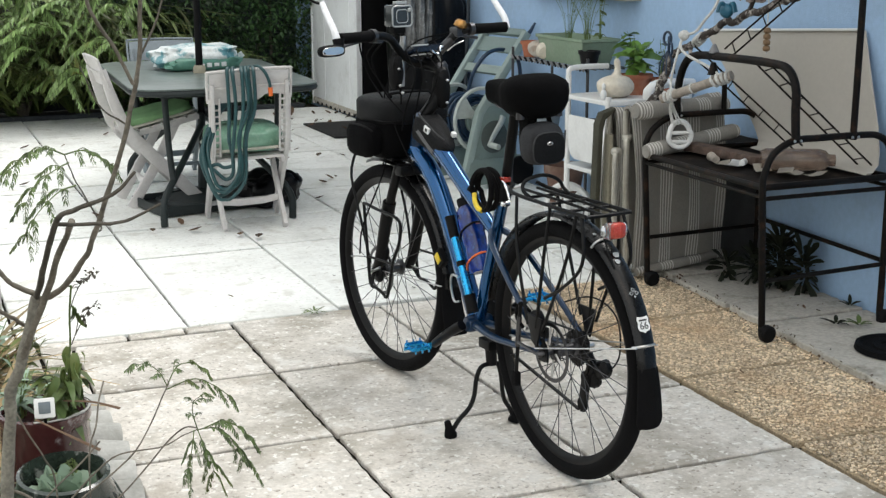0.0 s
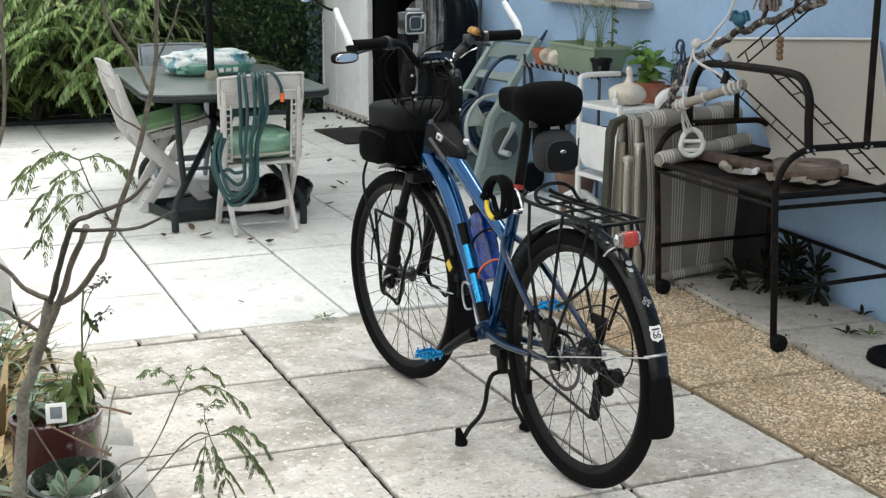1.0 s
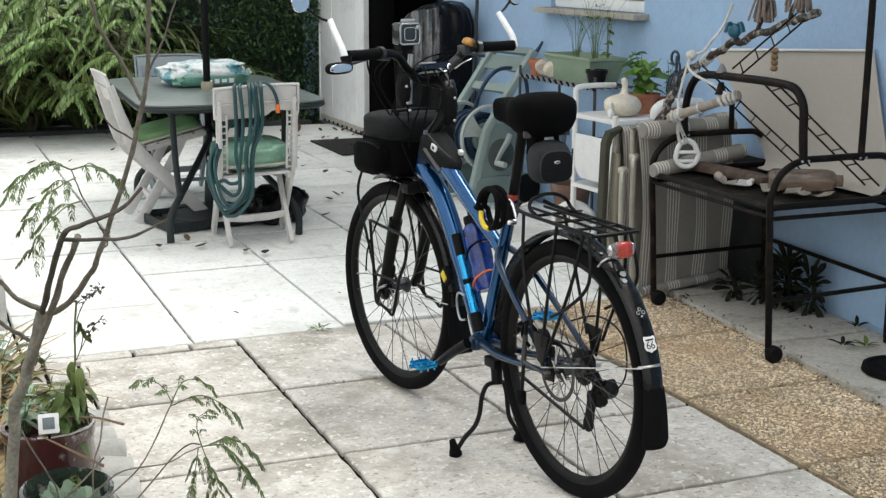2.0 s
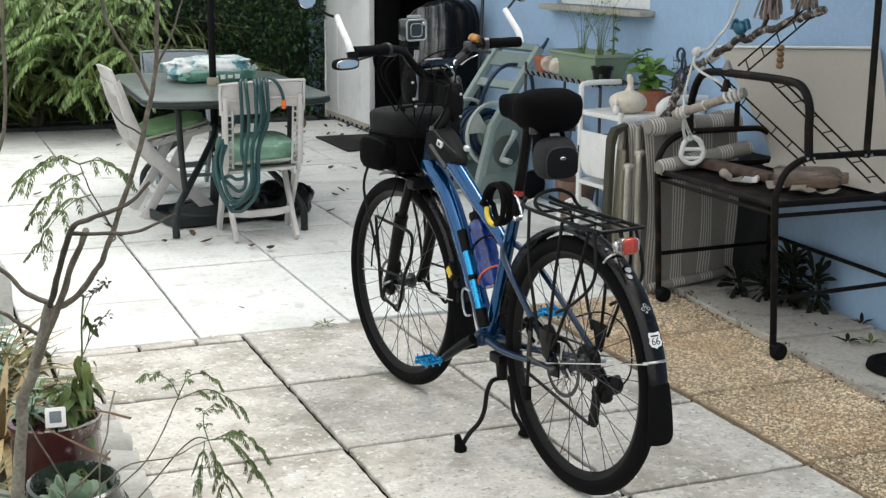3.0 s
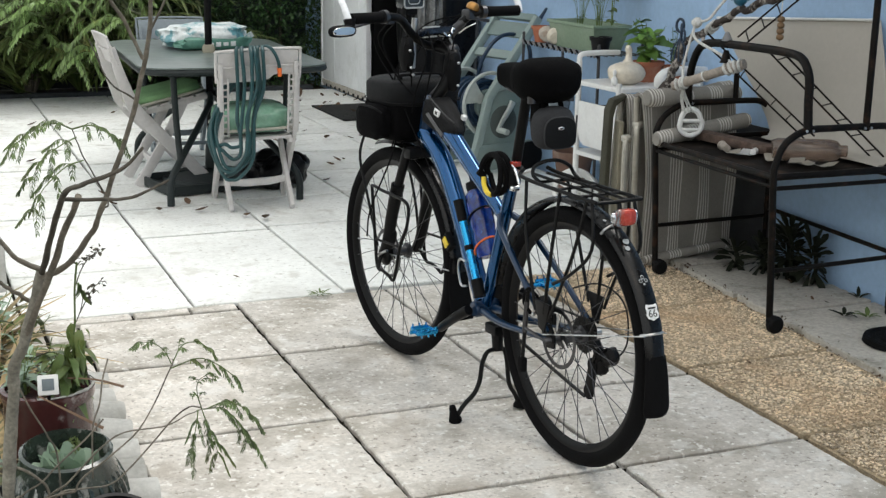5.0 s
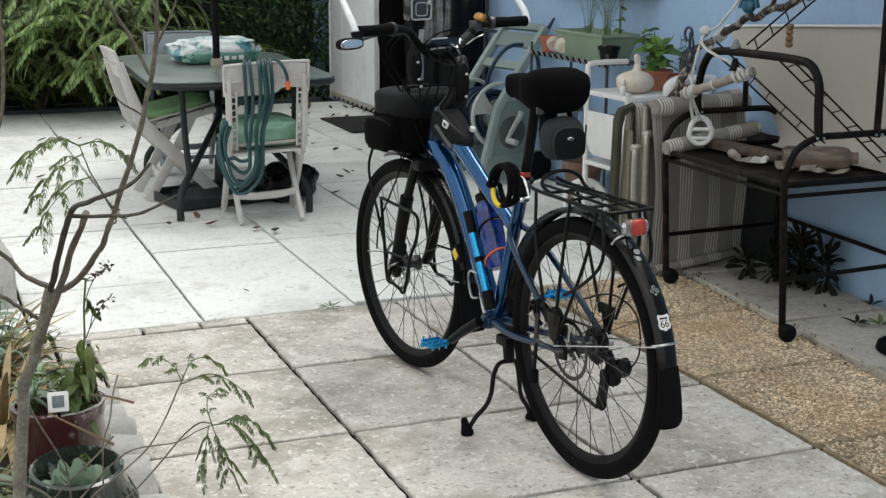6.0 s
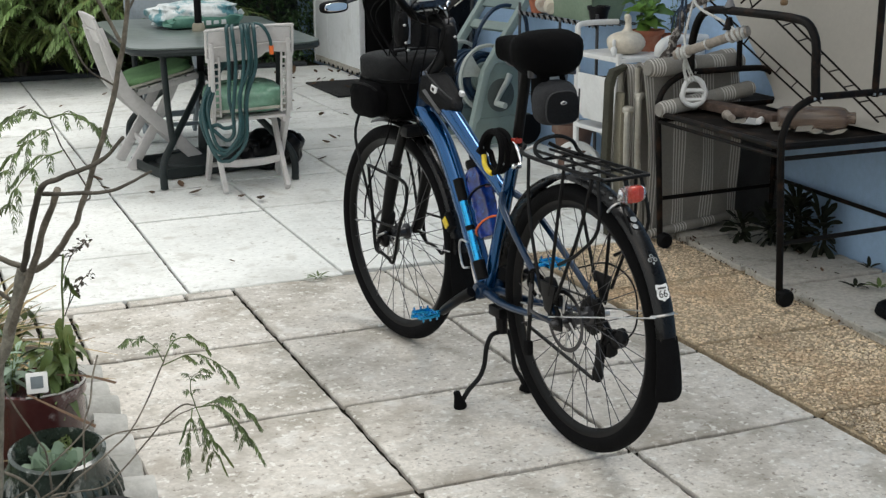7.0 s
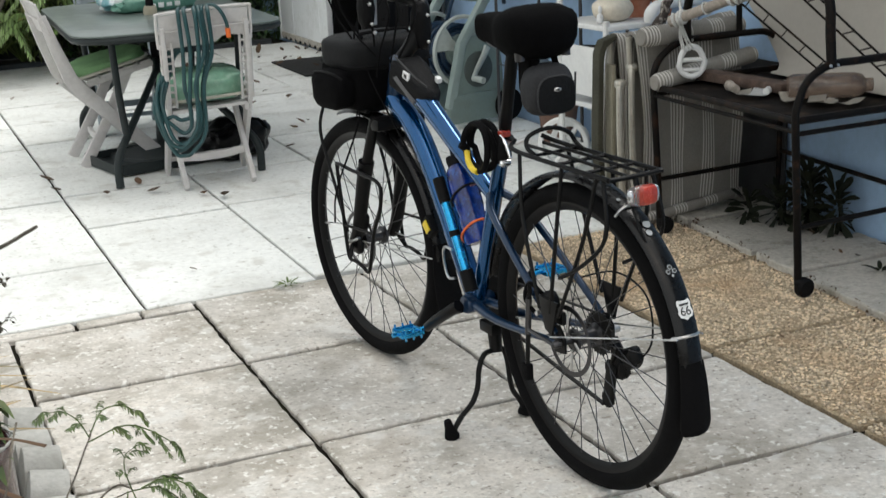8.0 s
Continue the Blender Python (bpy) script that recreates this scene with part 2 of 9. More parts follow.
M_ROPE = mat("dirty_white_rope", (0.56, 0.56, 0.54), 0.9, big=(20, 0.15), fine=(150, 0.2), bump=(300, 0.6))
M_FRAY = mat("frayed_rope", (0.20, 0.165, 0.15), 0.95, big=(20, 0.3), fine=(150, 0.2))
M_TOYBLUE = mat("teal_toy", (0.02, 0.12, 0.19), 0.4)
M_WOODBEAD = mat("wooden_bead", (0.20, 0.12, 0.06), 0.6)
M_PAPER = mat("curled_paper", (0.50, 0.46, 0.40), 0.8, dirt=((0.32, 0.20, 0.14), 0.7), dirt_scale=12)
M_BOTTLEPL = mat("smoky_clear_jar", (0.36, 0.27, 0.22), 0.12, transmission=0.7, big=(10, 0.4), fine=(60, 0.2), dirt=((0.12, 0.07, 0.05), 0.7), dirt_scale=10)
M_CANVAS = striped("striped_canvas", (0.245, 0.232, 0.212), (0.62, 0.60, 0.56), 0.145, [(0.040, 0.0028), (0.053, 0.0028), (0.066, 0.0028), (0.079, 0.0028), (0.092, 0.0028)])
M_ALU = mat("dull_aluminium", (0.42, 0.40, 0.35), 0.4, metal=0.5, dirt=((0.25, 0.22, 0.17), 0.5))
M_OLIVE = mat("dark_olive_canvas", (0.052, 0.051, 0.038), 0.85, big=(8, 0.2), fine=(120, 0.2), bump=(260, 0.3), spec=0.2)
M_BEIGE = mat("khaki_edge", (0.27, 0.25, 0.19), 0.8)
M_BARK = mat("grey_brown_bark", (0.17, 0.15, 0.12), 0.9, big=(24, 0.45), fine=(120, 0.25), bump=(140, 0.9))
M_TRUNK = mat("pale_grey_bark", (0.25, 0.235, 0.195), 0.9, big=(20, 0.35), fine=(120, 0.3), bump=(140, 0.9), dirt=((0.12, 0.11, 0.085), 0.7), dirt_scale=14)
M_PLANK = mat("brown_driftwood", (0.085, 0.055, 0.042), 0.9, big=(14, 0.4), fine=(90, 0.3), bump=(110, 0.8), dirt=((0.20, 0.15, 0.12), 0.6), dirt_scale=12)
M_TERRADK = mat("dirty_terracotta", (0.17, 0.10, 0.075), 0.9, dirt=((0.26, 0.22, 0.18), 0.6))
M_CHAIN = mat("oily_steel", (0.022, 0.021, 0.020), 0.5, metal=0.5)
M_BARKDK = mat("dark_twig", (0.085, 0.075, 0.06), 0.9, big=(24, 0.4), fine=(120, 0.25))
M_LEAF = mat("feathery_leaf", (0.095, 0.145, 0.045), 0.5, big=(4, 0.3), fine=(30, 0.15), per_island=0.45, dirt=((0.19, 0.17, 0.03), 0.5), dirt_scale=5)
M_SHRUB = mat("shrub_leaflet", (0.185, 0.285, 0.095), 0.35, big=(2, 0.3), fine=(20, 0.15), per_island=0.5, dirt=((0.33, 0.27, 0.09), 0.6), dirt_scale=3, dirt_edge=(0.56, 0.68))
M_LEAFDK = mat("hedge_leaf", (0.035, 0.08, 0.025), 0.45, big=(2, 0.4), fine=(20, 0.2), per_island=0.6)
M_PALM = mat("palm_leaf", (0.080, 0.112, 0.030), 0.5, big=(2, 0.4), fine=(20, 0.2), per_island=0.5, dirt=((0.16, 0.13, 0.03), 0.5), dirt_scale=2.5)
M_DRYLEAF = mat("dry_strap_leaf", (0.37, 0.28, 0.15), 0.75, big=(6, 0.3), fine=(40, 0.15), per_object=0.4, dirt=((0.10, 0.085, 0.035), 0.75), dirt_scale=14)
M_STRAPDK = mat("olive_strap_leaf", (0.22, 0.19, 0.085), 0.7, big=(6, 0.3), fine=(40, 0.15), per_object=0.4, dirt=((0.06, 0.06, 0.025), 0.7), dirt_scale=14)
M_SUCC = mat("grey_green_succulent", (0.20, 0.28, 0.20), 0.5, big=(9, 0.15), fine=(50, 0.08), per_island=0.2)
M_BRIGHTLEAF = mat("bright_leaf", (0.12, 0.23, 0.04), 0.45, big=(9, 0.2), fine=(50, 0.1), per_island=0.35)
M_CACTUS = mat("dark_rosette_leaf", (0.013, 0.0155, 0.009), 0.6, spec=0.15, big=(9, 0.3), fine=(50, 0.15), per_island=0.4)
M_MAROON = mat("maroon_glaze", (0.060, 0.017, 0.017), 0.22, big=(9, 0.2), fine=(60, 0.1), coat=0.5, dirt=((0.40, 0.36, 0.35), 0.8), dirt_scale=7, dirt_edge=(0.58, 0.66))
M_GLAZE = mat("dark_green_glaze", (0.022, 0.032, 0.026), 0.25, big=(14, 0.5), fine=(60, 0.2), coat=0.5, dirt=((0.30, 0.31, 0.29), 0.85), dirt_scale=16, dirt_edge=(0.54, 0.62))
M_TILE = mat("white_scallop_tile", (0.47, 0.465, 0.44), 0.85, big=(8, 0.15), fine=(60, 0.12), bump=(100, 0.5), dirt=((0.25, 0.25, 0.22), 0.6), per_object=0.08)
M_BLACKPOT = mat("black_plastic_pot", (0.006, 0.006, 0.007), 0.4, spec=0.2)
M_GREYLCD = mat("grey_display", (0.12, 0.145, 0.16), 0.3)
M_MAT = mat("black_rubber_mat", (0.012, 0.012, 0.012), 0.8, bump=(200, 0.6))
M_CHAIRDK = mat("grey_blue_resin", (0.20, 0.235, 0.26), 0.6, dirt=((0.13, 0.15, 0.16), 0.5))
M_FENCE = mat("dark_fence", (0.03, 0.036, 0.042), 0.8, big=(3, 0.3), fine=(40, 0.2))
M_TARP = mat("black_tarpaulin", (0.004, 0.004, 0.005), 0.30, spec=0.18, big=(6, 0.25), fine=(60, 0.2), bump=(14, 0.9))
M_COMPUTER = mat("blue_black_plastic", (0.008, 0.014, 0.026), 0.25, spec=0.5)
M_STRIPE = mat("grey_reflective_stripe", (0.11, 0.112, 0.118), 0.55)
M_SLEEVE = mat("smoky_plastic_film", (0.105, 0.108, 0.11), 0.25, spec=0.7, big=(9, 0.4), fine=(60, 0.25), bump=(30, 0.6))
M_CASE = mat("smoky_clear_case", (0.030, 0.036, 0.039), 0.12, spec=0.6)
M_CASERIM = mat("clear_case_edge", (0.36, 0.38, 0.39), 0.2, spec=0.6)
M_GLASS = mat("window_glass", (0.05, 0.06, 0.07), 0.08, spec=0.8)
M_DEADLEAF = mat("dead_leaf", (0.10, 0.06, 0.035), 0.85, per_island=0.5)
M_WEED = mat("weed", (0.09, 0.13, 0.035), 0.7, per_island=0.4)
M_GREYDK = mat("dark_grey_piping", (0.026, 0.027, 0.03), 0.7)

# ---- shape helpers ----
V = Vector


def part(name, bm, material, parent=None, label="", smooth=38, m=None):
    """Link a bmesh as one mesh object under a thing or a part."""
    me = bpy.data.meshes.new(name)
    bm.normal_update()
    bm.to_mesh(me)
    bm.free()
    me.materials.append(material)
    if smooth:
        me.shade_smooth()
        me.set_sharp_from_angle(angle=radians(smooth))
    ob = new(name, me)
    if parent is not None:
        ob.parent = parent
    if m is not None:
        ob.matrix_basis = m
    if label:
        ob["label"] = label
    return ob


def piece(name, me, parent, m):
    """One more object on a mesh that alike pieces share."""
    ob = new(name, me)
    ob.parent = parent
    ob.matrix_basis = m
    return ob


def raw(name, verts, faces, material, smooth=True):
    me = bpy.data.meshes.new(name)
    me.from_pydata([tuple(v) for v in verts], [], [tuple(f) for f in faces])
    me.update()
    me.materials.append(material)
    if smooth:
        me.shade_smooth()
    return me


def thing(name, label, category, m=None, group="", kind=""):
    ob = new(name)
    ob.empty_display_size = 0.1
    if m is not None:
        ob.matrix_basis = m
    return tagged(ob, label, category, group, kind)


def box(bm, c, s, bevel=0.0, rot=(0, 0, 0), seg=2):
    m = Matrix.Translation(c) @ pose(0, 0, 0, *rot) @ Matrix.Diagonal((s[0], s[1], s[2], 1))
    r = bmesh.ops.create_cube(bm, size=1.0, matrix=m)
    if bevel:
        edges = list({e for v in r["verts"] for e in v.link_edges})
        bmesh.ops.bevel(bm, geom=edges, offset=bevel, segments=seg, affect="EDGES", profile=0.6)
    return bm


def B():
    return bmesh.new()


def curve(pts, n=6, closed=False):
    """Catmull-Rom points through pts."""
    p = [V(q) for q in pts]
    k = len(p)
    out = []
    rng = range(k if closed else k - 1)
    for i in rng:
        if closed:
            a, b, c, d = p[i - 1], p[i], p[(i + 1) % k], p[(i + 2) % k]
        else:
            b, c = p[i], p[i + 1]
            a = p[i - 1] if i else b * 2 - c
            d = p[i + 2] if i + 2 < k else c * 2 - b
        for j in range(n):
            t = j / n
            out.append(0.5 * ((2 * b) + (c - a) * t + (2 * a - 5 * b + 4 * c - d) * t * t + (3 * b - a - 3 * c + d) * t ** 3))
    if not closed:
        out.append(p[-1])
    return out


def tube(bm, pts, r, seg=8, closed=False, flat=1.0):
    """Sweep a round (or flattened) section along pts; r: one radius or one for each point."""
    p = [V(q) for q in pts]
    k = len(p)
    rad = list(r) if hasattr(r, "__len__") else [r] * k
    if len(rad) != k:
        rad = [rad[0] + (rad[-1] - rad[0]) * i / (k - 1) for i in range(k)]
    rings, normal = [], None
    for i in range(k):
        if closed:
            t = (p[(i + 1) % k] - p[i - 1])
        else:
            t = p[min(i + 1, k - 1)] - p[max(i - 1, 0)]
        t = t.normalized() if t.length > 1e-9 else V((0, 0, 1))
        if normal is None:
            normal = t.orthogonal().normalized() if abs(t.z) > 0.9 else V((0, 0, 1)).cross(t).normalized()
        normal = (normal - t * normal.dot(t))
        normal = normal.normalized() if normal.length > 1e-6 else t.orthogonal().normalized()
        bi = t.cross(normal)
        rings.append([bm.verts.new(p[i] + rad[i] * (math.cos(2 * math.pi * s / seg) * normal + flat * math.sin(2 * math.pi * s / seg) * bi)) for s in range(seg)])
    for i in range(k if closed else k - 1):
        a, b = rings[i], rings[(i + 1) % k]
        off = 0
        if closed and i == k - 1:
            off = min(range(seg), key=lambda o: (a[0].co - b[o].co).length)
        for s in range(seg):
            bm.faces.new((a[s], a[(s + 1) % seg], b[(s + 1 + off) % seg], b[(s + off) % seg]))
    if not closed:
        bm.faces.new(list(reversed(rings[0])))
        bm.faces.new(rings[-1])
    return bm


def lathe(bm, profile, seg=24, m=None):
    """Turn (radius, height) pairs round local z."""
    m = m or Matrix()
    rings = []
    for r, z in profile:
        if r < 1e-5:
            rings.append([bm.verts.new(m @ V((0, 0, z)))])
        else:
            rings.append([bm.verts.new(m @ V((r * math.cos(2 * math.pi * s / seg), r * math.sin(2 * math.pi * s / seg), z))) for s in range(seg)])
    for a, b in zip(rings, rings[1:]):
        for s in range(seg):
            q = [a[s % len(a)], a[(s + 1) % len(a)], b[(s + 1) % len(b)], b[s % len(b)]]
            u = []
            for v in q:
                if v not in u:
                    u.append(v)
            if len(u) > 2:
                bm.faces.new(u)
    return bm


def rod(bm, a, b, r, seg=8, r2=None):
    return tube(bm, [a, b], [r, r2 if r2 is not None else r], seg)


def prism(bm, outline, depth, axis="y", at=0.0, bevel=0.0):
    """A plate of the outline's shape (in x, z for axis y; y, z for x; x, y for z), depth thick."""
    def put(p, d):
        if axis == "y":
            return V((p[0], at + d, p[1]))
        if axis == "x":
            return V((at + d, p[0], p[1]))
        return V((p[0], p[1], at + d))
    a = [bm.verts.new(put(p, -depth / 2)) for p in outline]
    b = [bm.verts.new(put(p, depth / 2)) for p in outline]
    fs = [bm.faces.new(a), bm.faces.new(list(reversed(b)))]
    n = len(outline)
    for i in range(n):
        fs.append(bm.faces.new((a[i], b[i], b[(i + 1) % n], a[(i + 1) % n])))
    bmesh.ops.recalc_face_normals(bm, faces=fs)
    if bevel:
        edges = list({e for f in fs[:2] for e in f.edges})
        bmesh.ops.bevel(bm, geom=edges, offset=bevel, segments=2, affect="EDGES", profile=0.6)
    return bm


def blob(bm, c, s, rough=0.0, freq=3.0, power=2.0, sub=3, rot=(0, 0, 0), seed=0.0):
    """A rounded lump: a superellipsoid with half sizes s and an uneven skin."""
    r = bmesh.ops.create_icosphere(bm, subdivisions=sub, radius=1.0)
    e = 2.0 / power
    m = Matrix.Translation(c) @ pose(0, 0, 0, *rot)
    for v in r["verts"]:
        q = v.co
        w = V([math.copysign(abs(a) ** e, a) for a in q])
        k = 1.0 + rough * noise.noise(q * freq + V((seed, seed * 1.7, 0)))
        v.co = m @ V((w.x * s[0] * k, w.y * s[1] * k, w.z * s[2] * k))
    return bm


def blade_mesh(length, width, bend, n=4, fold=0.25, tip=0.1):
    """One leaf along +x: verts and faces, folded along its rib and bent down."""
    vs, fs = [], []
    for i in range(n + 1):
        t = i / n
        w = width * (math.sin(math.pi * min(1.0, 0.12 + t * 0.88)) ** 0.7) if i < n else width * tip
        x, z = length * t, -bend * length * t * t
        vs += [(x, -w / 2, z + fold * w / 2), (x, 0, z), (x, w / 2, z + fold * w / 2)]
    for i in range(n):
        a = 3 * i
        fs += [(a, a + 3, a + 4, a + 1), (a + 1, a + 4, a + 5, a + 2)]
    return vs, fs


class Leaves:
    """Collects many leaves into one mesh."""
    def __init__(self):
        self.v, self.f = [], []

    def add(self, m, leaf):
        vs, fs = leaf
        o = len(self.v)
        self.v += [m @ V(p) for p in vs]
        self.f += [tuple(i + o for i in q) for q in fs]

    def mesh(self, name, material):
        return raw(name, self.v, self.f, material)


def aim(at, direction, roll=0.0):
    """A frame at a point whose x axis runs along a direction and whose z stays as upright as it can."""
    x = V(direction).normalized()
    y = V((0, 0, 1)).cross(x)
    y = y.normalized() if y.length > 1e-4 else V((0, 1, 0))
    z = x.cross(y)
    m = Matrix((x, y, z)).transposed().to_4x4()
    return Matrix.Translation(at) @ m @ pose(0, 0, 0, roll, 0, 0)

# ---- ground, paving, house ----
bm = B()
for q in ((-400, -400), (400, -400), (400, 400), (-400, 400)):
    bm.verts.new((q[0], q[1], -0.045))
bm.faces.new(bm.verts)
tagged(part("ground", bm, M_SOIL, smooth=0), "dark bare soil under and around the patio", "ground", kind="structure")

NEAR_X = [0.555, 1.143, 1.732, 2.312]
NEAR_Y = [-1.32, -0.71, -0.10, 0.51, 1.12, 1.73, 2.345, 2.85, 3.43, 4.056, 4.695]
FAR_X = [-3.25, -2.65, -2.05, -1.45, -0.85, -0.22, 0.385, 0.99, 1.578, 2.163, 2.765, 3.47]
FAR_Y = [4.695, 5.30, 5.885, 6.53, 7.19, 7.82, 8.50, 9.15, 9.85, 10.84]
FAR_Y_COLUMN = {6: [4.68, 5.305, 6.38, 7.02, 7.66, 8.30, 8.95, 9.70, 10.84], 7: [4.687, 5.838, 6.45, 7.10, 7.75, 8.40, 9.05, 9.85, 10.84], 8: [4.71, 5.893, 6.535, 7.20, 7.85, 8.50, 9.15, 9.85, 10.84]}

# the house wall: a nearer stretch and a farther one set back a little
WALL_NEAR, WALL_FAR, JOG, WALL_H = 3.395, 3.51, 4.95, 2.75


def wall_piece(bm, x0, x1, y0, y1, z0, z1):
    box(bm, ((x0 + x1) / 2, (y0 + y1) / 2, (z0 + z1) / 2), (x1 - x0, y1 - y0, z1 - z0))


bm = B()
wall_piece(bm, WALL_NEAR, WALL_NEAR + 0.22, -3.0, JOG, -0.04, WALL_H)
tagged(part("wall_near", bm, M_WALL, smooth=0), "pale blue stucco house wall beside the gravel strip", "wall", kind="structure")

DOOR_Y0, DOOR_Y1, DOOR_H = 8.42, 9.98, 2.06
WIN_Y0, WIN_Y1, WIN_Z0, WIN_Z1 = 5.80, 6.82, 1.118, 2.0
bm = B()
XF0, XF1 = WALL_FAR, WALL_FAR + 0.2
wall_piece(bm, XF0, XF1, JOG, WIN_Y0, -0.04, WALL_H)
wall_piece(bm, XF0, XF1, WIN_Y0, WIN_Y1, -0.04, WIN_Z0)
wall_piece(bm, XF0, XF1, WIN_Y0, WIN_Y1, WIN_Z1, WALL_H)
wall_piece(bm, XF0, XF1, WIN_Y1, DOOR_Y0, -0.04, WALL_H)
wall_piece(bm, XF0, XF1, DOOR_Y0, DOOR_Y1, DOOR_H, WALL_H)
wall_piece(bm, XF0, XF1, DOOR_Y1, 14.0, -0.04, WALL_H)
tagged(part("wall_far", bm, M_WALL, smooth=0), "pale blue stucco house wall with a window and a doorway", "wall", kind="structure")

# room behind the doorway; its lack of light is painted as near-black surfaces
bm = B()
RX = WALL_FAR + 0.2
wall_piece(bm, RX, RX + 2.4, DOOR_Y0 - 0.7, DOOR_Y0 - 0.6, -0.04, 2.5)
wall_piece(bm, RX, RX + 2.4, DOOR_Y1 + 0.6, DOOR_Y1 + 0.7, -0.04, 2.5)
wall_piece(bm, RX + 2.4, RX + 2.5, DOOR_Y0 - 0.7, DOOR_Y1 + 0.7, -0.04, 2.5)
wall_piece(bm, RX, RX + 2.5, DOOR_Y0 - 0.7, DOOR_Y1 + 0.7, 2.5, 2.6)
tagged(part("wall_interior", bm, M_ROOMSHADE, smooth=0), "room behind the open doorway, its lack of light painted near-black", "wall", kind="structure")
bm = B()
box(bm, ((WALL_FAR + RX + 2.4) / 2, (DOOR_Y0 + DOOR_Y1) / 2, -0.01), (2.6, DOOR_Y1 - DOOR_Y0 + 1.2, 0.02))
tagged(part("floor_interior", bm, M_ROOMSHADE, smooth=0), "floor inside the doorway, its lack of light painted near-black", "floor", kind="structure")

# doorway linings and the white door, folded back flat beside the opening
dr = thing("door_1", "white painted door folded open beside the dark doorway", "door", pose(WALL_FAR - 0.035, DOOR_Y1 - 0.065, 0.0), kind="structure")
bm = B()
box(bm, (0, 0.575, 1.02), (0.045, 1.15, 2.02), 0.004)
panel = part("panel", bm, M_WHITE, dr)
for k in range(2):
    bm = B()
    box(bm, (-0.0235, 0.18 + 0.64 * k, 1.02), (0.004, 0.010, 1.9), 0.0015)
    part("groove_bead", bm, M_WHITE, panel)
bm = B()
box(bm, (-0.026, 0.575, 0.045), (0.012, 1.12, 0.035), 0.003)
part("kick_rail", bm, M_KERB, panel)
for k in range(18):
    bm = B()
    blob(bm, (-0.034, 0.05 + 0.06 * k, 0.022), (0.006, 0.026, 0.014), 0.4, 2.0, sub=1, seed=k)
    part("scallop", bm, M_KERB if k % 2 else M_BLACKM, panel)
bm = B()
box(bm, (0.0, 1.165, 1.02), (0.06, 0.03, 2.04), 0.004)
part("edge_trim", bm, M_WHITE, dr)
# linings added over the blue reveals; their near-black colour stands for the opening's shade
fr = thing("doorway_lining", "near-black reveal linings added to paint the doorway's shade", "door frame", pose(WALL_FAR, 0, 0), kind="structure")
for yy in (DOOR_Y0 + 0.03, DOOR_Y1 - 0.03):
    bm = B()
    box(bm, (0.104, yy, 1.03), (0.196, 0.06, 2.05), 0.004)
    part("jamb", bm, M_BLACKM, fr)

wd = thing("window_1", "white framed window with a concrete sill in the blue wall", "window", pose(WALL_FAR, 0, 0), kind="structure")
WM = (WIN_Y0 + WIN_Y1) / 2
WW = WIN_Y1 - WIN_Y0
bm = B()
box(bm, (-0.035, WM, WIN_Z0 - 0.015), (0.11, WW + 0.10, 0.030), 0.006)
part("window_sill", bm, M_KERB, wd, "weathered concrete sill")
bm = B()
box(bm, (0.06, WM, WIN_Z0 + 0.03), (0.07, WW - 0.006, 0.055), 0.004)
box(bm, (0.06, WM, WIN_Z1 - 0.03), (0.07, WW - 0.006, 0.055), 0.004)
for yy in (WIN_Y0 + 0.03, WM, WIN_Y1 - 0.03):
    box(bm, (0.062, yy, (WIN_Z0 + WIN_Z1) / 2), (0.065, 0.05, WIN_Z1 - WIN_Z0 - 0.12), 0.004)
part("window_frame", bm, M_WHITE, wd)
for yy in ((WIN_Y0 + WM) / 2, (WM + WIN_Y1) / 2):
    bm = B()
    box(bm, (0.075, yy, (WIN_Z0 + WIN_Z1) / 2), (0.006, WW / 2 - 0.06, WIN_Z1 - WIN_Z0 - 0.12))
    part("pane", bm, M_GLASS, wd)
bm = B()
box(bm, (0.16, WM, (WIN_Z0 + WIN_Z1) / 2), (0.02, WW, WIN_Z1 - WIN_Z0))
part("blind", bm, M_WHITE, wd, "pale closed blind behind the glass")

# dark fence at the far end of the patio
fn = thing("fence", "dark board fence behind the hedge", "fence", pose(0, 11.75, 0), kind="structure")
for k in range(50):
    bm = B()
    box(bm, (-6.4 + 0.2 * k, 0.006 * (k % 2) + random.uniform(-0.002, 0.002), 0.95), (0.206, 0.025, 1.98), 0.003)
    part("fence_board", bm, M_FENCE, fn)

# unseen roof and overhang, added over the house to shade the wall
bm = B()
prism(bm, [(2.86, 2.66), (2.86, 2.78), (7.5, 4.3), (7.5, 4.18)], 17.2, axis="y", at=5.5)
tagged(part("roof", bm, M_KERB, smooth=0), "unseen pitched roof with an overhang, added to shade the blue wall", "roof", kind="structure")

# ---- bicycle (x ahead, y to its left, z up; origin under the rear axle) ----
bike = thing("bicycle", "blue touring bicycle with black mudguards, bags and rack on centre stand", "bicycle", pose(1.619, 2.932, 0.0, -0.7, 0, 95.6))
WR = 0.341
WS = 0.9885
AX_R, AX_F = V((0.0, 0.0, WR)), V((1.085, 0.0, WR))
BB = V((0.455, 0.0, 0.298))
STEER = Matrix.Translation((0.917, 0, 0)) @ pose(0, 0, 0, 0, 0, 4.0) @ Matrix.Translation((-0.992, 0, 0))
STEER_BAR = Matrix.Translation((0.845, 0.006, 0)) @ pose(0, 0, 0, 0, 0, 11.0) @ Matrix.Translation((-0.85, 0, 0))


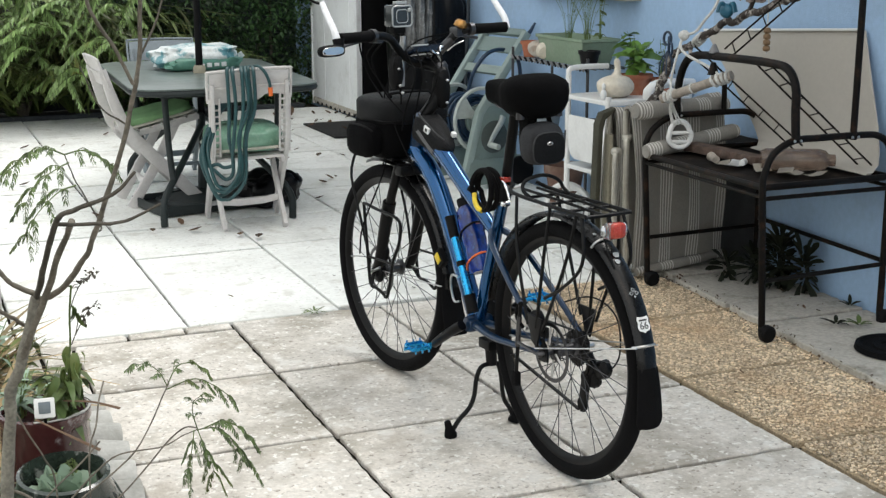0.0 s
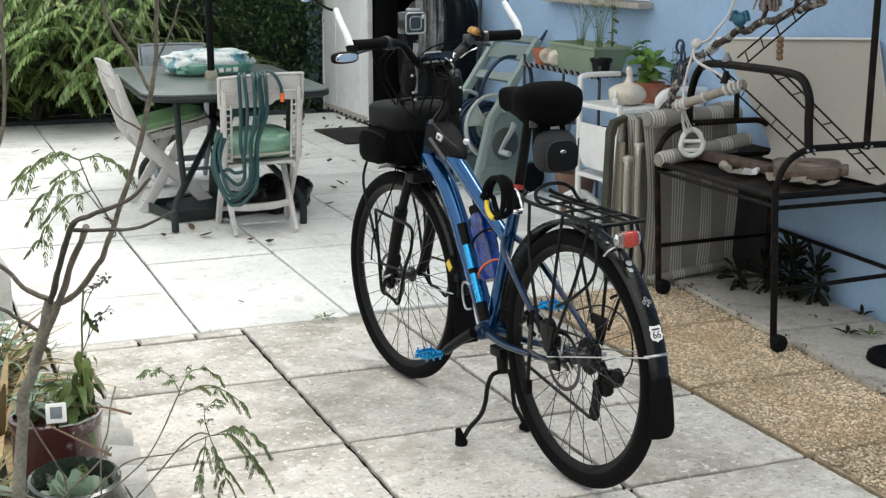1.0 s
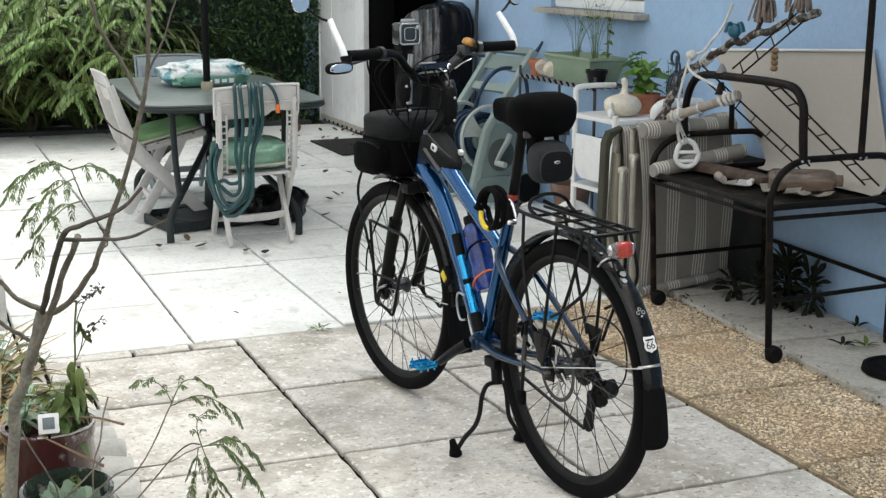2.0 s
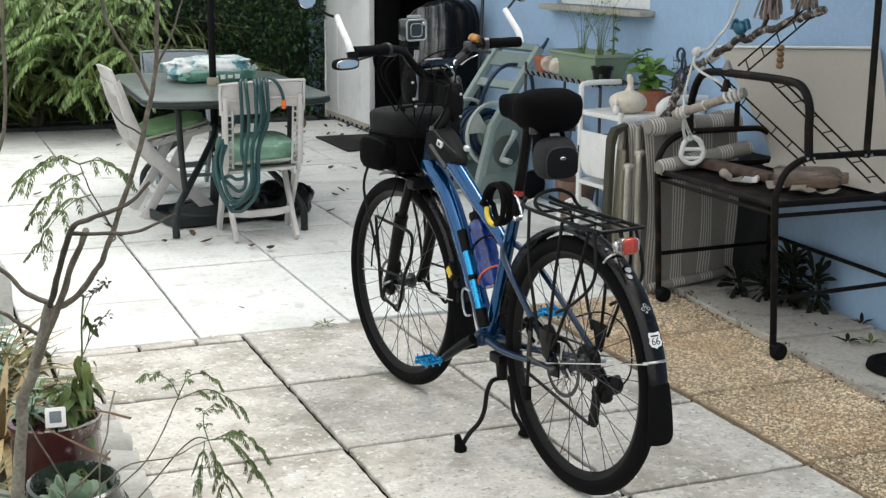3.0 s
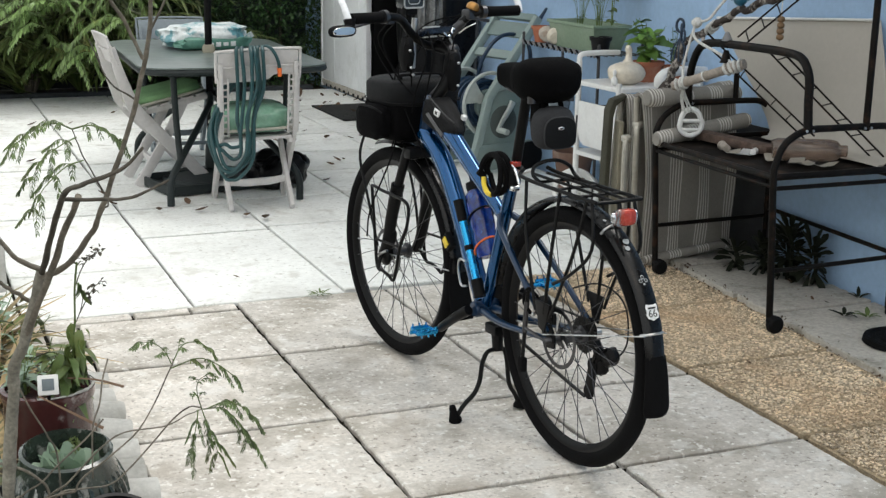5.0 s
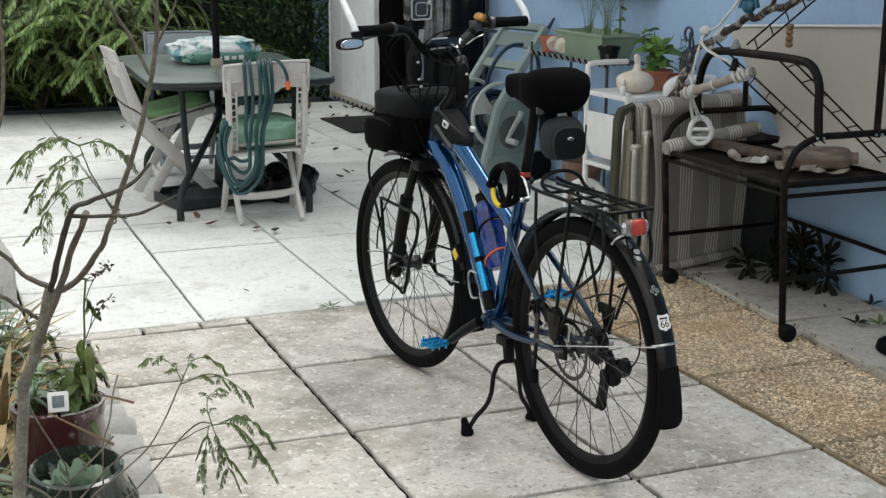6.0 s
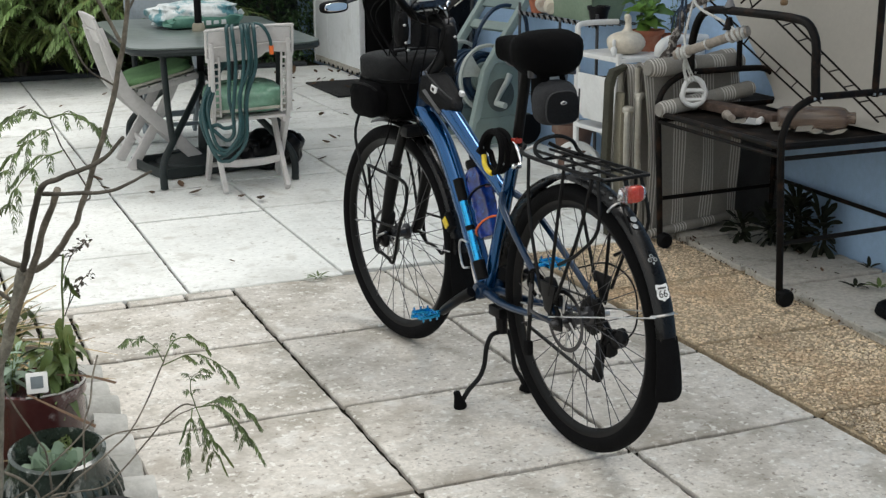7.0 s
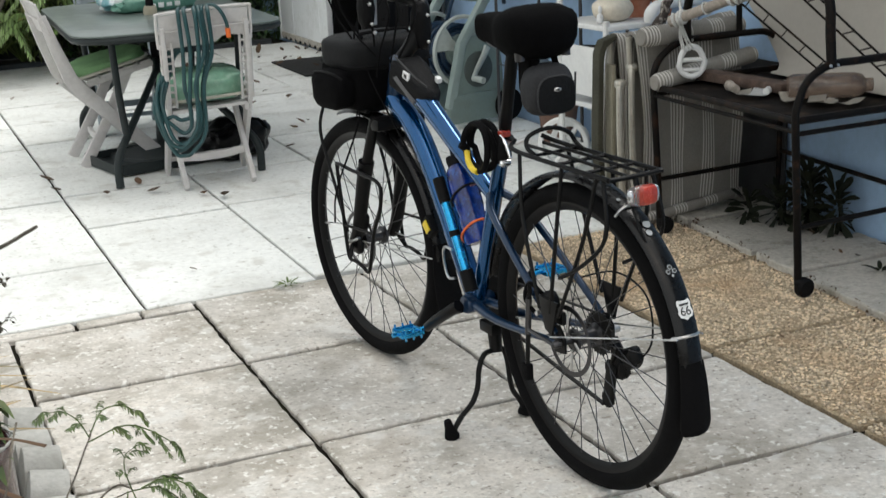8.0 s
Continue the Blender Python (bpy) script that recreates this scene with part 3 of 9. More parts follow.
def ring_profile(bm, c, sect, n=72):
    """Sweep a closed (radius, y) section round the wheel axis at c."""
    rings = []
    for i in range(n):
        a = 2 * math.pi * i / n
        rings.append([bm.verts.new((c[0] + r * math.cos(a), c[1] + y, c[2] + r * math.sin(a))) for r, y in sect])
    k = len(sect)
    for i in range(n):
        a, b = rings[i], rings[(i + 1) % n]
        for j in range(k):
            bm.faces.new((a[j], a[(j + 1) % k], b[(j + 1) % k], b[j]))
    bmesh.ops.recalc_face_normals(bm, faces=bm.faces[:])
    return bm


def disc_y(bm, c, prof, seg=32):
    """Turned part with its axis across the bicycle; prof: (radius, y)."""
    lathe(bm, prof, seg, Matrix.Translation(c) @ pose(0, 0, 0, -90, 0, 0))
    return bm


def rounded_outline(hx, hy, r, n=5):
    """Points round a rectangle with rounded corners."""
    out = []
    for cx, cy, a0 in ((hx - r, hy - r, 0), (-hx + r, hy - r, 90), (-hx + r, -hy + r, 180), (hx - r, -hy + r, 270)):
        for k in range(n + 1):
            a = radians(a0 + 90 * k / n)
            out.append((cx + r * math.cos(a), cy + r * math.sin(a)))
    return out


SPOKES = {}


def spoke_mesh(kind, flange, side, lead):
    if kind not in SPOKES:
        bm = B()
        a0 = radians(62 if lead else -62)
        rod(bm, (flange * math.cos(a0), side * 0.031, flange * math.sin(a0)), (0.288, side * 0.004, 0.0), 0.00125, 5)
        me = bpy.data.meshes.new("spoke")
        bm.to_mesh(me)
        bm.free()
        me.materials.append(M_DKSTEEL)
        SPOKES[kind] = me
    return SPOKES[kind]


def wheel(name, c, m, turn):
    bm = B()
    ring_profile(bm, (0, 0, 0), [(0.302, -0.013), (0.311, -0.0135), (0.311, 0.0135), (0.302, 0.013), (0.290, 0.0085), (0.283, 0.0), (0.290, -0.0085)])
    rim = part(name, bm, M_BLACK, bike, "black alloy rim with steel spokes", m=m @ Matrix.Translation(c) @ pose(0, 0, 0, 0, turn, 0) @ Matrix.Scale(WS, 4))
    bm = B()
    sect = [(0.303, -0.012), (0.309, -0.0195), (0.320, -0.0235), (0.331, -0.0215), (0.339, -0.0150), (0.3435, -0.0075), (0.345, 0.0),
            (0.3435, 0.0075), (0.339, 0.0150), (0.331, 0.0215), (0.320, 0.0235), (0.309, 0.0195), (0.303, 0.012), (0.3125, 0.0)]
    ring_profile(bm, (0, 0, 0), sect, 96)
    part("tyre", bm, M_RUBBER, rim, "black rubber tyre")
    bm = B()
    disc_y(bm, (0, 0, 0), [(0, -0.055), (0.008, -0.055), (0.008, -0.04), (0.024, -0.036), (0.026, -0.028), (0.016, -0.022), (0.016, 0.022), (0.026, 0.028), (0.024, 0.036), (0.008, 0.04), (0.008, 0.055), (0, 0.055)])
    part("hub", bm, M_DKSTEEL, rim)
    for k in range(32):
        side = 1 if k % 2 else -1
        lead = (k // 2) % 2 == 0
        kind = (side, lead)
        piece("spoke", spoke_mesh(kind, 0.024, side, lead), rim, pose(0, 0, 0, 0, 360 * k / 32, 0))
    bm = B()
    rod(bm, (0.288, 0, 0), (0.262, 0, 0), 0.003, 6)
    part("valve", bm, M_STEEL, rim)
    return rim


def rotor(c, m):
    bm = B()
    n = 30
    for r0, r1, h in ((0.069, 0.080, 0.002),):
        ring_profile(bm, c, [(r0, -h / 2), (r1, -h / 2), (r1, h / 2), (r0, h / 2)], 48)
    disc = part("brake_disc", bm, M_DKSTEEL, bike, "steel brake disc", m=m)
    for k in range(6):
        a = 2 * math.pi * k / 6
        a2 = a + 0.5
        bm = B()
        rod(bm, V(c) + V((0.02 * math.cos(a), 0, 0.02 * math.sin(a))), V(c) + V((0.068 * math.cos(a2), 0, 0.068 * math.sin(a2))), 0.003, 5)
        part("disc_arm", bm, M_STEEL, disc)


wheel("rear_wheel", AX_R, Matrix(), 7)
wheel("front_wheel", AX_F, STEER, 3)
rotor(V((0, 0.042, WR)), Matrix())
rotor(V((1.085, 0.042, WR)), STEER)

# frame tubes
HT_TOP, HT_BOT = V((0.795, 0, 0.865)), V((0.838, 0, 0.735))
ST_TOP = V((0.300, 0, 0.735))
TT_END = V((0.352, 0, 0.585))
bm = B()
tube(bm, curve([HT_BOT + V((-0.005, 0, 0.02)), V((0.725, 0, 0.69)), V((0.64, 0, 0.59)), V((0.545, 0, 0.44)), BB + V((0.012, 0, 0.02))], 5), [0.030, 0.034, 0.033, 0.029, 0.027], 16)
part("down_tube", bm, M_BLUE, bike, "metallic blue oversized down tube")
bm = B()
tube(bm, curve([HT_TOP + V((-0.004, 0, -0.03)), V((0.655, 0, 0.765)), V((0.50, 0, 0.672)), TT_END], 5), [0.030, 0.028, 0.022, 0.018], 14)
part("top_tube", bm, M_BLUE, bike, "metallic blue sloping top tube")
bm = B()
tube(bm, [BB, TT_END, ST_TOP], [0.019, 0.018, 0.018], 12)
part("seat_tube", bm, M_BLUE, bike)
bm = B()
tube(bm, [HT_BOT, HT_TOP], 0.024, 14)
part("head_tube", bm, M_DKBLUE, bike)
bm = B()
disc_y(bm, BB, [(0, -0.04), (0.021, -0.04), (0.024, -0.034), (0.024, 0.034), (0.021, 0.04), (0, 0.04)], 20)
part("bottom_bracket", bm, M_DKBLUE, bike)
for s in (1, -1):
    bm = B()
    tube(bm, curve([BB + V((-0.02, s * 0.02, 0.0)), V((0.30, s * 0.038, 0.30)), V((0.12, s * 0.058, 0.325)), V((0.0, s * 0.064, WR))], 5), [0.014, 0.012, 0.010, 0.008], 10, flat=0.8)
    part("chain_stay", bm, M_DKBLUE, bike)
    bm = B()
    tube(bm, curve([V((0.345, s * 0.018, 0.595)), V((0.29, s * 0.044, 0.56)), V((0.12, s * 0.06, 0.44)), V((0.01, s * 0.064, WR + 0.02))], 6), [0.010, 0.0095, 0.009, 0.008], 10)
    part("seat_stay", bm, M_DKBLUE, bike)
    bm = B()
    prism(bm, [(-0.018, WR - 0.02), (0.02, WR - 0.025), (0.035, WR - 0.005), (0.03, WR + 0.035), (0.005, WR + 0.04), (-0.016, WR + 0.015)], 0.006, at=s * 0.064, bevel=0.001)
    part("dropout", bm, M_BLACK, bike)
bm = B()
tube(bm, [ST_TOP + V((0.006, 0, -0.022)), ST_TOP + V((-0.001, 0, 0.004))], 0.022, 14)
part("seat_clamp", bm, M_BLACK, bike)
bm = B()
tube(bm, [ST_TOP + V((0.01, 0, -0.04)), V((0.248, 0, 0.945))], 0.0145, 12)
part("seat_post", bm, M_BLACK, bike)
# saddle: wide, padded, black
bm = B()
SW, SH = 0.86, 1.28
secs = [(0.385, 0.014, 1.000, 0.010), (0.385, 0.028, 1.003, 0.026), (0.33, 0.034, 1.004, 0.032), (0.275, 0.046, 1.004, 0.036), (0.225, 0.074, 1.008, 0.042),
        (0.18, 0.096, 1.014, 0.048), (0.135, 0.103, 1.017, 0.050), (0.10, 0.098, 1.016, 0.046), (0.075, 0.075, 1.012, 0.034), (0.065, 0.03, 1.006, 0.014)]
rings = []
for x, w, zc, h in [(0.24 + (q[0] - 0.24) * 0.88, q[1] * SW, q[2] - 0.004, q[3] * SH) for q in secs]:
    rings.append([bm.verts.new((x, w * math.copysign(abs(math.cos(a)) ** 0.75, math.cos(a)), zc - 0.01 + h * (0.72 * max(0, math.sin(a)) ** 0.7 - 1.15 * max(0, -math.sin(a)) ** 0.8))) for a in [2 * math.pi * k / 20 for k in range(20)]])
for a, b in zip(rings, rings[1:]):
    for s in range(20):
        bm.faces.new((a[s], a[(s + 1) % 20], b[(s + 1) % 20], b[s]))
bm.faces.new(rings[0])
bm.faces.new(list(reversed(rings[-1])))
bmesh.ops.recalc_face_normals(bm, faces=bm.faces[:])
saddle = part("saddle", bm, M_FABRIC, bike, "wide padded black saddle", smooth=60)
for s in (1, -1):
    bm = B()
    tube(bm, curve([(0.35, s * 0.012, 0.965), (0.30, s * 0.022, 0.948), (0.22, s * 0.022, 0.948), (0.14, s * 0.035, 0.965)], 4), 0.0036, 6)
    part("saddle_rail", bm, M_DKSTEEL, saddle)
    bm = B()
    tube(bm, [(0.13, s * 0.06, 0.985), (0.13, s * 0.058, 0.935)], 0.011, 10)
    part("saddle_spring", bm, M_DKSTEEL, saddle)
# saddle bag: a grey dome with a black panel framed by piping
bm = B()
blob(bm, (0.118, 0, 0.870), (0.036, 0.060, 0.056), 0.02, power=2.7, sub=4)
sbag = part("saddle_bag", bm, M_BAGGREY, bike, "dark grey saddle bag with a black rear panel", smooth=60)
outline = []
for k in range(36):
    a = 2 * math.pi * k / 36
    c, s = math.cos(a), math.sin(a)
    outline.append((0.047 * math.copysign(abs(c) ** 0.6, c), 0.862 + 0.040 * math.copysign(abs(s) ** (0.85 if s > 0 else 0.5), s)))
bm = B()
prism(bm, outline, 0.010, axis="x", at=0.0835, bevel=0.003)
part("rear_panel", bm, M_NYLON, sbag, "black rear panel")
bm = B()
tube(bm, [(0.0825, y, z) for y, z in outline], 0.0026, 6, closed=True)
part("piping", bm, M_GREYDK, sbag)
bm = B()
blob(bm, (0.0775, 0.0, 0.874), (0.002, 0.0095, 0.0045), sub=2)
badge = part("badge", bm, M_STEEL, sbag)
bm = B()
blob(bm, (0.0760, 0.0, 0.874), (0.0015, 0.0055, 0.0022), sub=2)
part("badge_print", bm, M_INK, badge)
bm = B()
tube(bm, [(0.083, -0.050, 0.905), (0.083, -0.046, 0.835), (0.084, -0.038, 0.826)], 0.0022, 6)
part("zip", bm, M_GREYDK, sbag)
bm = B()
box(bm, (0.185, 0, 0.90), (0.05, 0.03, 0.09), 0.008)
part("strap", bm, M_FABRIC, sbag)
for s in (1, -1):
    bm = B()
    tube(bm, [(0.135, s * 0.026, 0.955), (0.118, s * 0.026, 0.915)], 0.007, 6, flat=0.4)
    part("hanging_strap", bm, M_FABRIC, sbag)
    bm = B()
    box(bm, (0.128, s * 0.027, 0.945), (0.014, 0.016, 0.010), 0.003)
    part("buckle", bm, M_DKSTEEL, sbag)

# mudguards: arched strips
def guard(name, c, r, a0, a1, width, m, parent, n=40, drop=None, curl=0.010):
    bm = B()
    prof = [(-1.0, -curl), (-0.75, -0.003), (-0.3, 0.0), (0.3, 0.0), (0.75, -0.003), (1.0, -curl)]
    outer, inner = [], []
    pts = [(c[0] + r * math.cos(radians(a0 + (a1 - a0) * i / n)), c[2] + r * math.sin(radians(a0 + (a1 - a0) * i / n)), radians(a0 + (a1 - a0) * i / n)) for i in range(n + 1)]
    for x, z, a in pts:
        outer.append([bm.verts.new((x + d * math.cos(a), c[1] + t * width / 2, z + d * math.sin(a))) for t, d in prof])
        inner.append([bm.verts.new((x + (d - 0.0022) * math.cos(a), c[1] + t * (width / 2 - 0.001), z + (d - 0.0022) * math.sin(a))) for t, d in prof])
    k = len(prof)
    for i in range(n):
        for j in range(k - 1):
            bm.faces.new((outer[i][j], outer[i][j + 1], outer[i + 1][j + 1], outer[i + 1][j]))
            bm.faces.new((inner[i][j], inner[i + 1][j], inner[i + 1][j + 1], inner[i][j + 1]))
        for j in (0, k - 1):
            bm.faces.new((outer[i][j], outer[i + 1][j], inner[i + 1][j], inner[i][j]))
    for i in (0, n):
        for j in range(k - 1):
            bm.faces.new((outer[i][j], outer[i][j + 1], inner[i][j + 1], inner[i][j]))
    bmesh.ops.recalc_face_normals(bm, faces=bm.faces[:])
    return part(name, bm, M_FENDER, parent, "glossy black mudguard", smooth=50, m=m)


g_r = guard("rear_mudguard", AX_R, 0.3665, 8, 176, 0.056, Matrix(), bike)
g_f = guard("front_mudguard", AX_F, 0.3665, 72, 178, 0.054, STEER, bike)


def flap(parent, pts, w0, w1, m=None):
    """A flexible flap hanging along pts, widening downwards, with rounded lower corners."""
    bm = B()
    p = curve(pts, 5)
    k = len(p)
    rows = []
    for i, q in enumerate(p):
        t = i / (k - 1)
        w = w0 + (w1 - w0) * t
        if t > 0.85:
            w *= math.sqrt(max(0.0, 1 - ((t - 0.85) / 0.15) ** 2 * 0.45))
        tan = (p[min(i + 1, k - 1)] - p[max(i - 1, 0)]).normalized()
        nrm = V((tan.z, 0, -tan.x))
        rows.append([[bm.verts.new(q + V((0, s * w / 2, 0)) + nrm * (d - 0.010 * abs(s) ** 2)) for s in (-1, -0.5, 0, 0.5, 1)] for d in (0.0015, -0.0015)])
    for i in range(k - 1):
        for side in (0, 1):
            a, b = rows[i][side], rows[i + 1][side]
            for j in range(4):
                bm.faces.new((a[j], a[j + 1], b[j + 1], b[j]))
        for j in (0, 4):
            bm.faces.new((rows[i][0][j], rows[i + 1][0][j], rows[i + 1][1][j], rows[i][1][j]))
    for i in (0, k - 1):
        for j in range(4):
            bm.faces.new((rows[i][0][j], rows[i][0][j + 1], rows[i][1][j + 1], rows[i][1][j]))
    bmesh.ops.recalc_face_normals(bm, faces=bm.faces[:])
    return part("mud_flap", bm, M_RUBBER, parent, "black rubber mud flap", smooth=50, m=m)


flap(g_r, [(-0.363, 0, 0.395), (-0.371, 0, 0.35), (-0.375, 0, 0.30), (-0.376, 0, 0.247)], 0.058, 0.078)
flap(g_f, [(0.722, 0, 0.40), (0.719, 0, 0.34), (0.708, 0, 0.28), (0.684, 0, 0.215)], 0.056, 0.085)
# stickers on the rear guard
def sticker(a, outline, material, r=0.3682):
    """A flat patch on the guard; outline in (across, up the guard)."""
    bm = B()
    ra = radians(a)
    nrm = V((math.cos(ra), 0, math.sin(ra)))
    up = V((math.sin(ra), 0, -math.cos(ra)))
    if up.z < 0:
        up = -up
    base = AX_R + nrm * r
    side = V((0, -1, 0))
    lo = [bm.verts.new(base + side * x + up * y) for x, y in outline]
    hi = [bm.verts.new(base + side * x + up * y + nrm * 0.0008) for x, y in outline]
    n = len(lo)
    bm.faces.new(hi)
    for i in range(n):
        bm.faces.new((lo[i], lo[(i + 1) % n], hi[(i + 1) % n], hi[i]))
    bmesh.ops.recalc_face_normals(bm, faces=bm.faces[:])
    return base, nrm, up, side, bm


shield = [(-0.014, 0.020), (-0.017, 0.012), (-0.015, 0.004), (-0.018, -0.006), (-0.014, -0.015), (-0.006, -0.017), (0.0, -0.021),
          (0.006, -0.017), (0.014, -0.015), (0.018, -0.006), (0.015, 0.004), (0.017, 0.012), (0.014, 0.020), (0.006, 0.018), (-0.006, 0.018)]
base, nrm, up, side, bm = sticker(155, shield, M_STICKER)
stk = part("shield_sticker", bm, M_STICKER, g_r, "white road shield sticker with black numerals", smooth=0)
tx = bpy.data.curves.new("numerals", "FONT")
tx.body = "66"
tx.size, tx.align_x, tx.align_y, tx.extrude = 0.025, "CENTER", "CENTER", 0.0003
tx.materials.append(M_INK)
txo = new("numerals", tx)
txo.parent = stk
rot = Matrix((side, up, nrm)).transposed()
if rot.determinant() < 0:
    rot = Matrix((-side, up, nrm)).transposed()
txo.matrix_basis = Matrix.Translation(base + nrm * 0.0014 + up * -0.004) @ rot.to_4x4()
base, nrm, up, side, bm = sticker(155, [(-0.011, 0.008), (0.011, 0.008), (0.011, 0.012), (-0.011, 0.012)], M_INK, 0.3691)
part("small_print", bm, M_INK, stk, smooth=0)
# a pale clover outline, and scuffed pale patches higher up
for a, pts in ((142.5, ((0.0, 0.007, 0.0052), (-0.0075, -0.002, 0.0052), (0.0075, -0.002, 0.0052), (0.0, -0.011, 0.0030))), (129, ((-0.003, 0.002, 0.0070),)), (125.5, ((0.003, 0.0, 0.0085), (0.010, 0.004, 0.0035))), (113, ((-0.012, 0.0, 0.0045), (0.013, 0.003, 0.0040)))):
    for dx, dy, r in pts:
        base, nrm, up, side, bm = sticker(a, [(dx + r * math.cos(2 * math.pi * k / 10), dy + r * math.sin(2 * math.pi * k / 10)) for k in range(10)], M_STICKERDULL)
        part("small_sticker", bm, M_STICKERDULL, g_r, smooth=0)
        if a == 142.5 and r > 0.005:
            base, nrm, up, side, bm = sticker(a, [(dx + r * 0.6 * math.cos(2 * math.pi * k / 10), dy + r * 0.6 * math.sin(2 * math.pi * k / 10)) for k in range(10)], M_INK, 0.3691)
            part("small_sticker", bm, M_INK, g_r, smooth=0)
# guard clips and stays
for a in (117, 163):
    bm = B()
    ra = radians(a)
    c = AX_R + V((0.3665 * math.cos(ra), 0, 0.3665 * math.sin(ra)))
    tube(bm, [c + V((0, y, -0.0)) + V((math.cos(ra), 0, math.sin(ra))) * (0.004 - 0.02 * (abs(y) / 0.03) ** 4) for y in (-0.031, -0.024, -0.012, 0, 0.012, 0.024, 0.031)], 0.0035, 6)
    part("guard_clip", bm, M_STEEL, g_r)
for s in (1, -1):
    bm = B()
    rod(bm, (0.028, s * 0.074, WR + 0.008), (-0.350, s * 0.031, WR + 0.104), 0.0019, 6)
    part("guard_stay", bm, M_STEEL, g_r)
    bm = B()
    rod(bm, (1.085, s * 0.060, WR + 0.005), (0.735, s * 0.030, WR + 0.02), 0.0019, 6)
    part("guard_stay", bm, M_STEEL, g_f)

# rear rack
rack = part("rear_rack", tube(B(), curve([(0.20, 0.035, 0.752), (0.17, 0.058, 0.738), (0.0, 0.062, 0.735), (-0.165, 0.062, 0.735), (-0.185, 0.055, 0.735), (-0.185, -0.055, 0.735),
            (-0.165, -0.062, 0.735), (0.0, -0.062, 0.735), (0.17, -0.058, 0.738), (0.20, -0.035, 0.752)], 5), 0.0052, 8), M_BLACK, bike, "black tubular rear rack")
for x in (-0.10, 0.0, 0.10):
    bm = B()
    rod(bm, (x, 0.062, 0.735), (x, -0.062, 0.735), 0.0042, 7)
    part("rack_crossbar", bm, M_BLACK, rack)
for y in (-0.02, 0.02):
    bm = B()
    tube(bm, [(0.17, y, 0.742), (0.0, y, 0.741), (-0.185, y, 0.737)], 0.004, 7)
    part("rack_slat", bm, M_BLACK, rack)
bm = B()
tube(bm, curve([(0.085, 0.056, 0.738), (0.115, 0.058, 0.752), (0.122, 0.050, 0.772), (0.112, 0.022, 0.786), (0.104, -0.012, 0.786), (0.104, -0.045, 0.770), (0.100, -0.057, 0.750), (0.075, -0.058, 0.738)], 6), 0.005, 8)
part("rack_hoop", bm, M_BLACK, rack)
for s in (1, -1):
    for x in (0.14, -0.02, -0.14):
        bm = B()
        tube(bm, curve([(x, s * 0.062, 0.733), (x * 0.8 + 0.0, s * 0.078, 0.60), (x * 0.25 + 0.015, s * 0.083, WR + 0.07)], 4), 0.0045, 7)
        part("rack_leg", bm, M_BLACK, rack)
    bm = B()
    prism(bm, [(-0.02, WR + 0.10), (0.05, WR + 0.10), (0.03, WR + 0.03), (0.005, WR + 0.02)], 0.005, at=s * 0.083, bevel=0.001)
    part("rack_foot", bm, M_BLACK, rack)
    bm = B()
    tube(bm, curve([(-0.16, s * 0.06, 0.733), (-0.18, s * 0.072, 0.62), (-0.11, s * 0.082, 0.545), (-0.03, s * 0.083, 0.50)], 5), 0.0045, 7)
    part("pannier_rail", bm, M_BLACK, rack)
bm = B()
tube(bm, curve([(0.20, 0.0, 0.75), (0.235, 0.02, 0.735), (0.285, 0.018, 0.735), (0.30, 0.016, 0.722)], 5), 0.005, 7)
part("rack_arm", bm, M_STEEL, rack, "bent steel mounting arm")
# tail light
bm = B()
blob(bm, (-0.209, 0, 0.700), (0.012, 0.037, 0.021), power=3.4, sub=3)
tl = part("tail_light", bm, M_CLEAR, bike, "red tail light with clear reflector sides")
bm = B()
blob(bm, (-0.2135, -0.004, 0.701), (0.0125, 0.023, 0.020), power=4.0, sub=3)
part("lens", bm, M_RED, tl)
for s in (1, -1):
    bm = B()
    blob(bm, (-0.205, s * 0.028, 0.700), (0.009, 0.006, 0.013), power=3.0, sub=2)
    part("side_reflector", bm, M_CHROME, tl)
bm = B()
tube(bm, [(-0.182, 0, 0.735), (-0.192, 0, 0.705)], 0.006, 6)
tube(bm, curve([(-0.195, 0.02, 0.682), (-0.225, 0.022, 0.64), (-0.245, 0.015, 0.60), (-0.252, 0.0, 0.575)], 5), 0.0028, 6)
part("bracket", bm, M_BLACK, tl)

# drive train
bm = B()
for y, r in ((-0.058, 0.048), (-0.052, 0.042), (-0.046, 0.036), (-0.040, 0.030), (-0.035, 0.025)):
    n = 28
    o = []
    for k in range(n * 2):
        a = math.pi * k / n
        rr = r + (0.0035 if k % 2 else -0.0015)
        o.append((rr * math.cos(a), WR + rr * math.sin(a)))
    prism(bm, o, 0.0018, at=-0.094 - y)
part("cassette", bm, M_CHAIN, bike, "dark steel cassette")
bm = B()
tube(bm, [(0.0, -0.07, WR - 0.02), (-0.02, -0.078, WR - 0.06), (-0.005, -0.072, WR - 0.10)], [0.014, 0.016, 0.012], 8)
prism(bm, [(-0.02, 0.262), (0.005, 0.267), (0.024, 0.172), (0.010, 0.155), (-0.007, 0.165)], 0.012, at=-0.064, bevel=0.002)
blob(bm, (-0.050, -0.086, WR - 0.055), (0.030, 0.018, 0.024), 0.2, 3.0, power=2.8, sub=3, rot=(0, 30, 0))
blob(bm, (-0.020, -0.080, WR - 0.085), (0.024, 0.016, 0.026), 0.2, 3.0, power=2.8, sub=3)
derail = part("rear_derailleur", bm, M_BLACK, bike, "black rear derailleur")
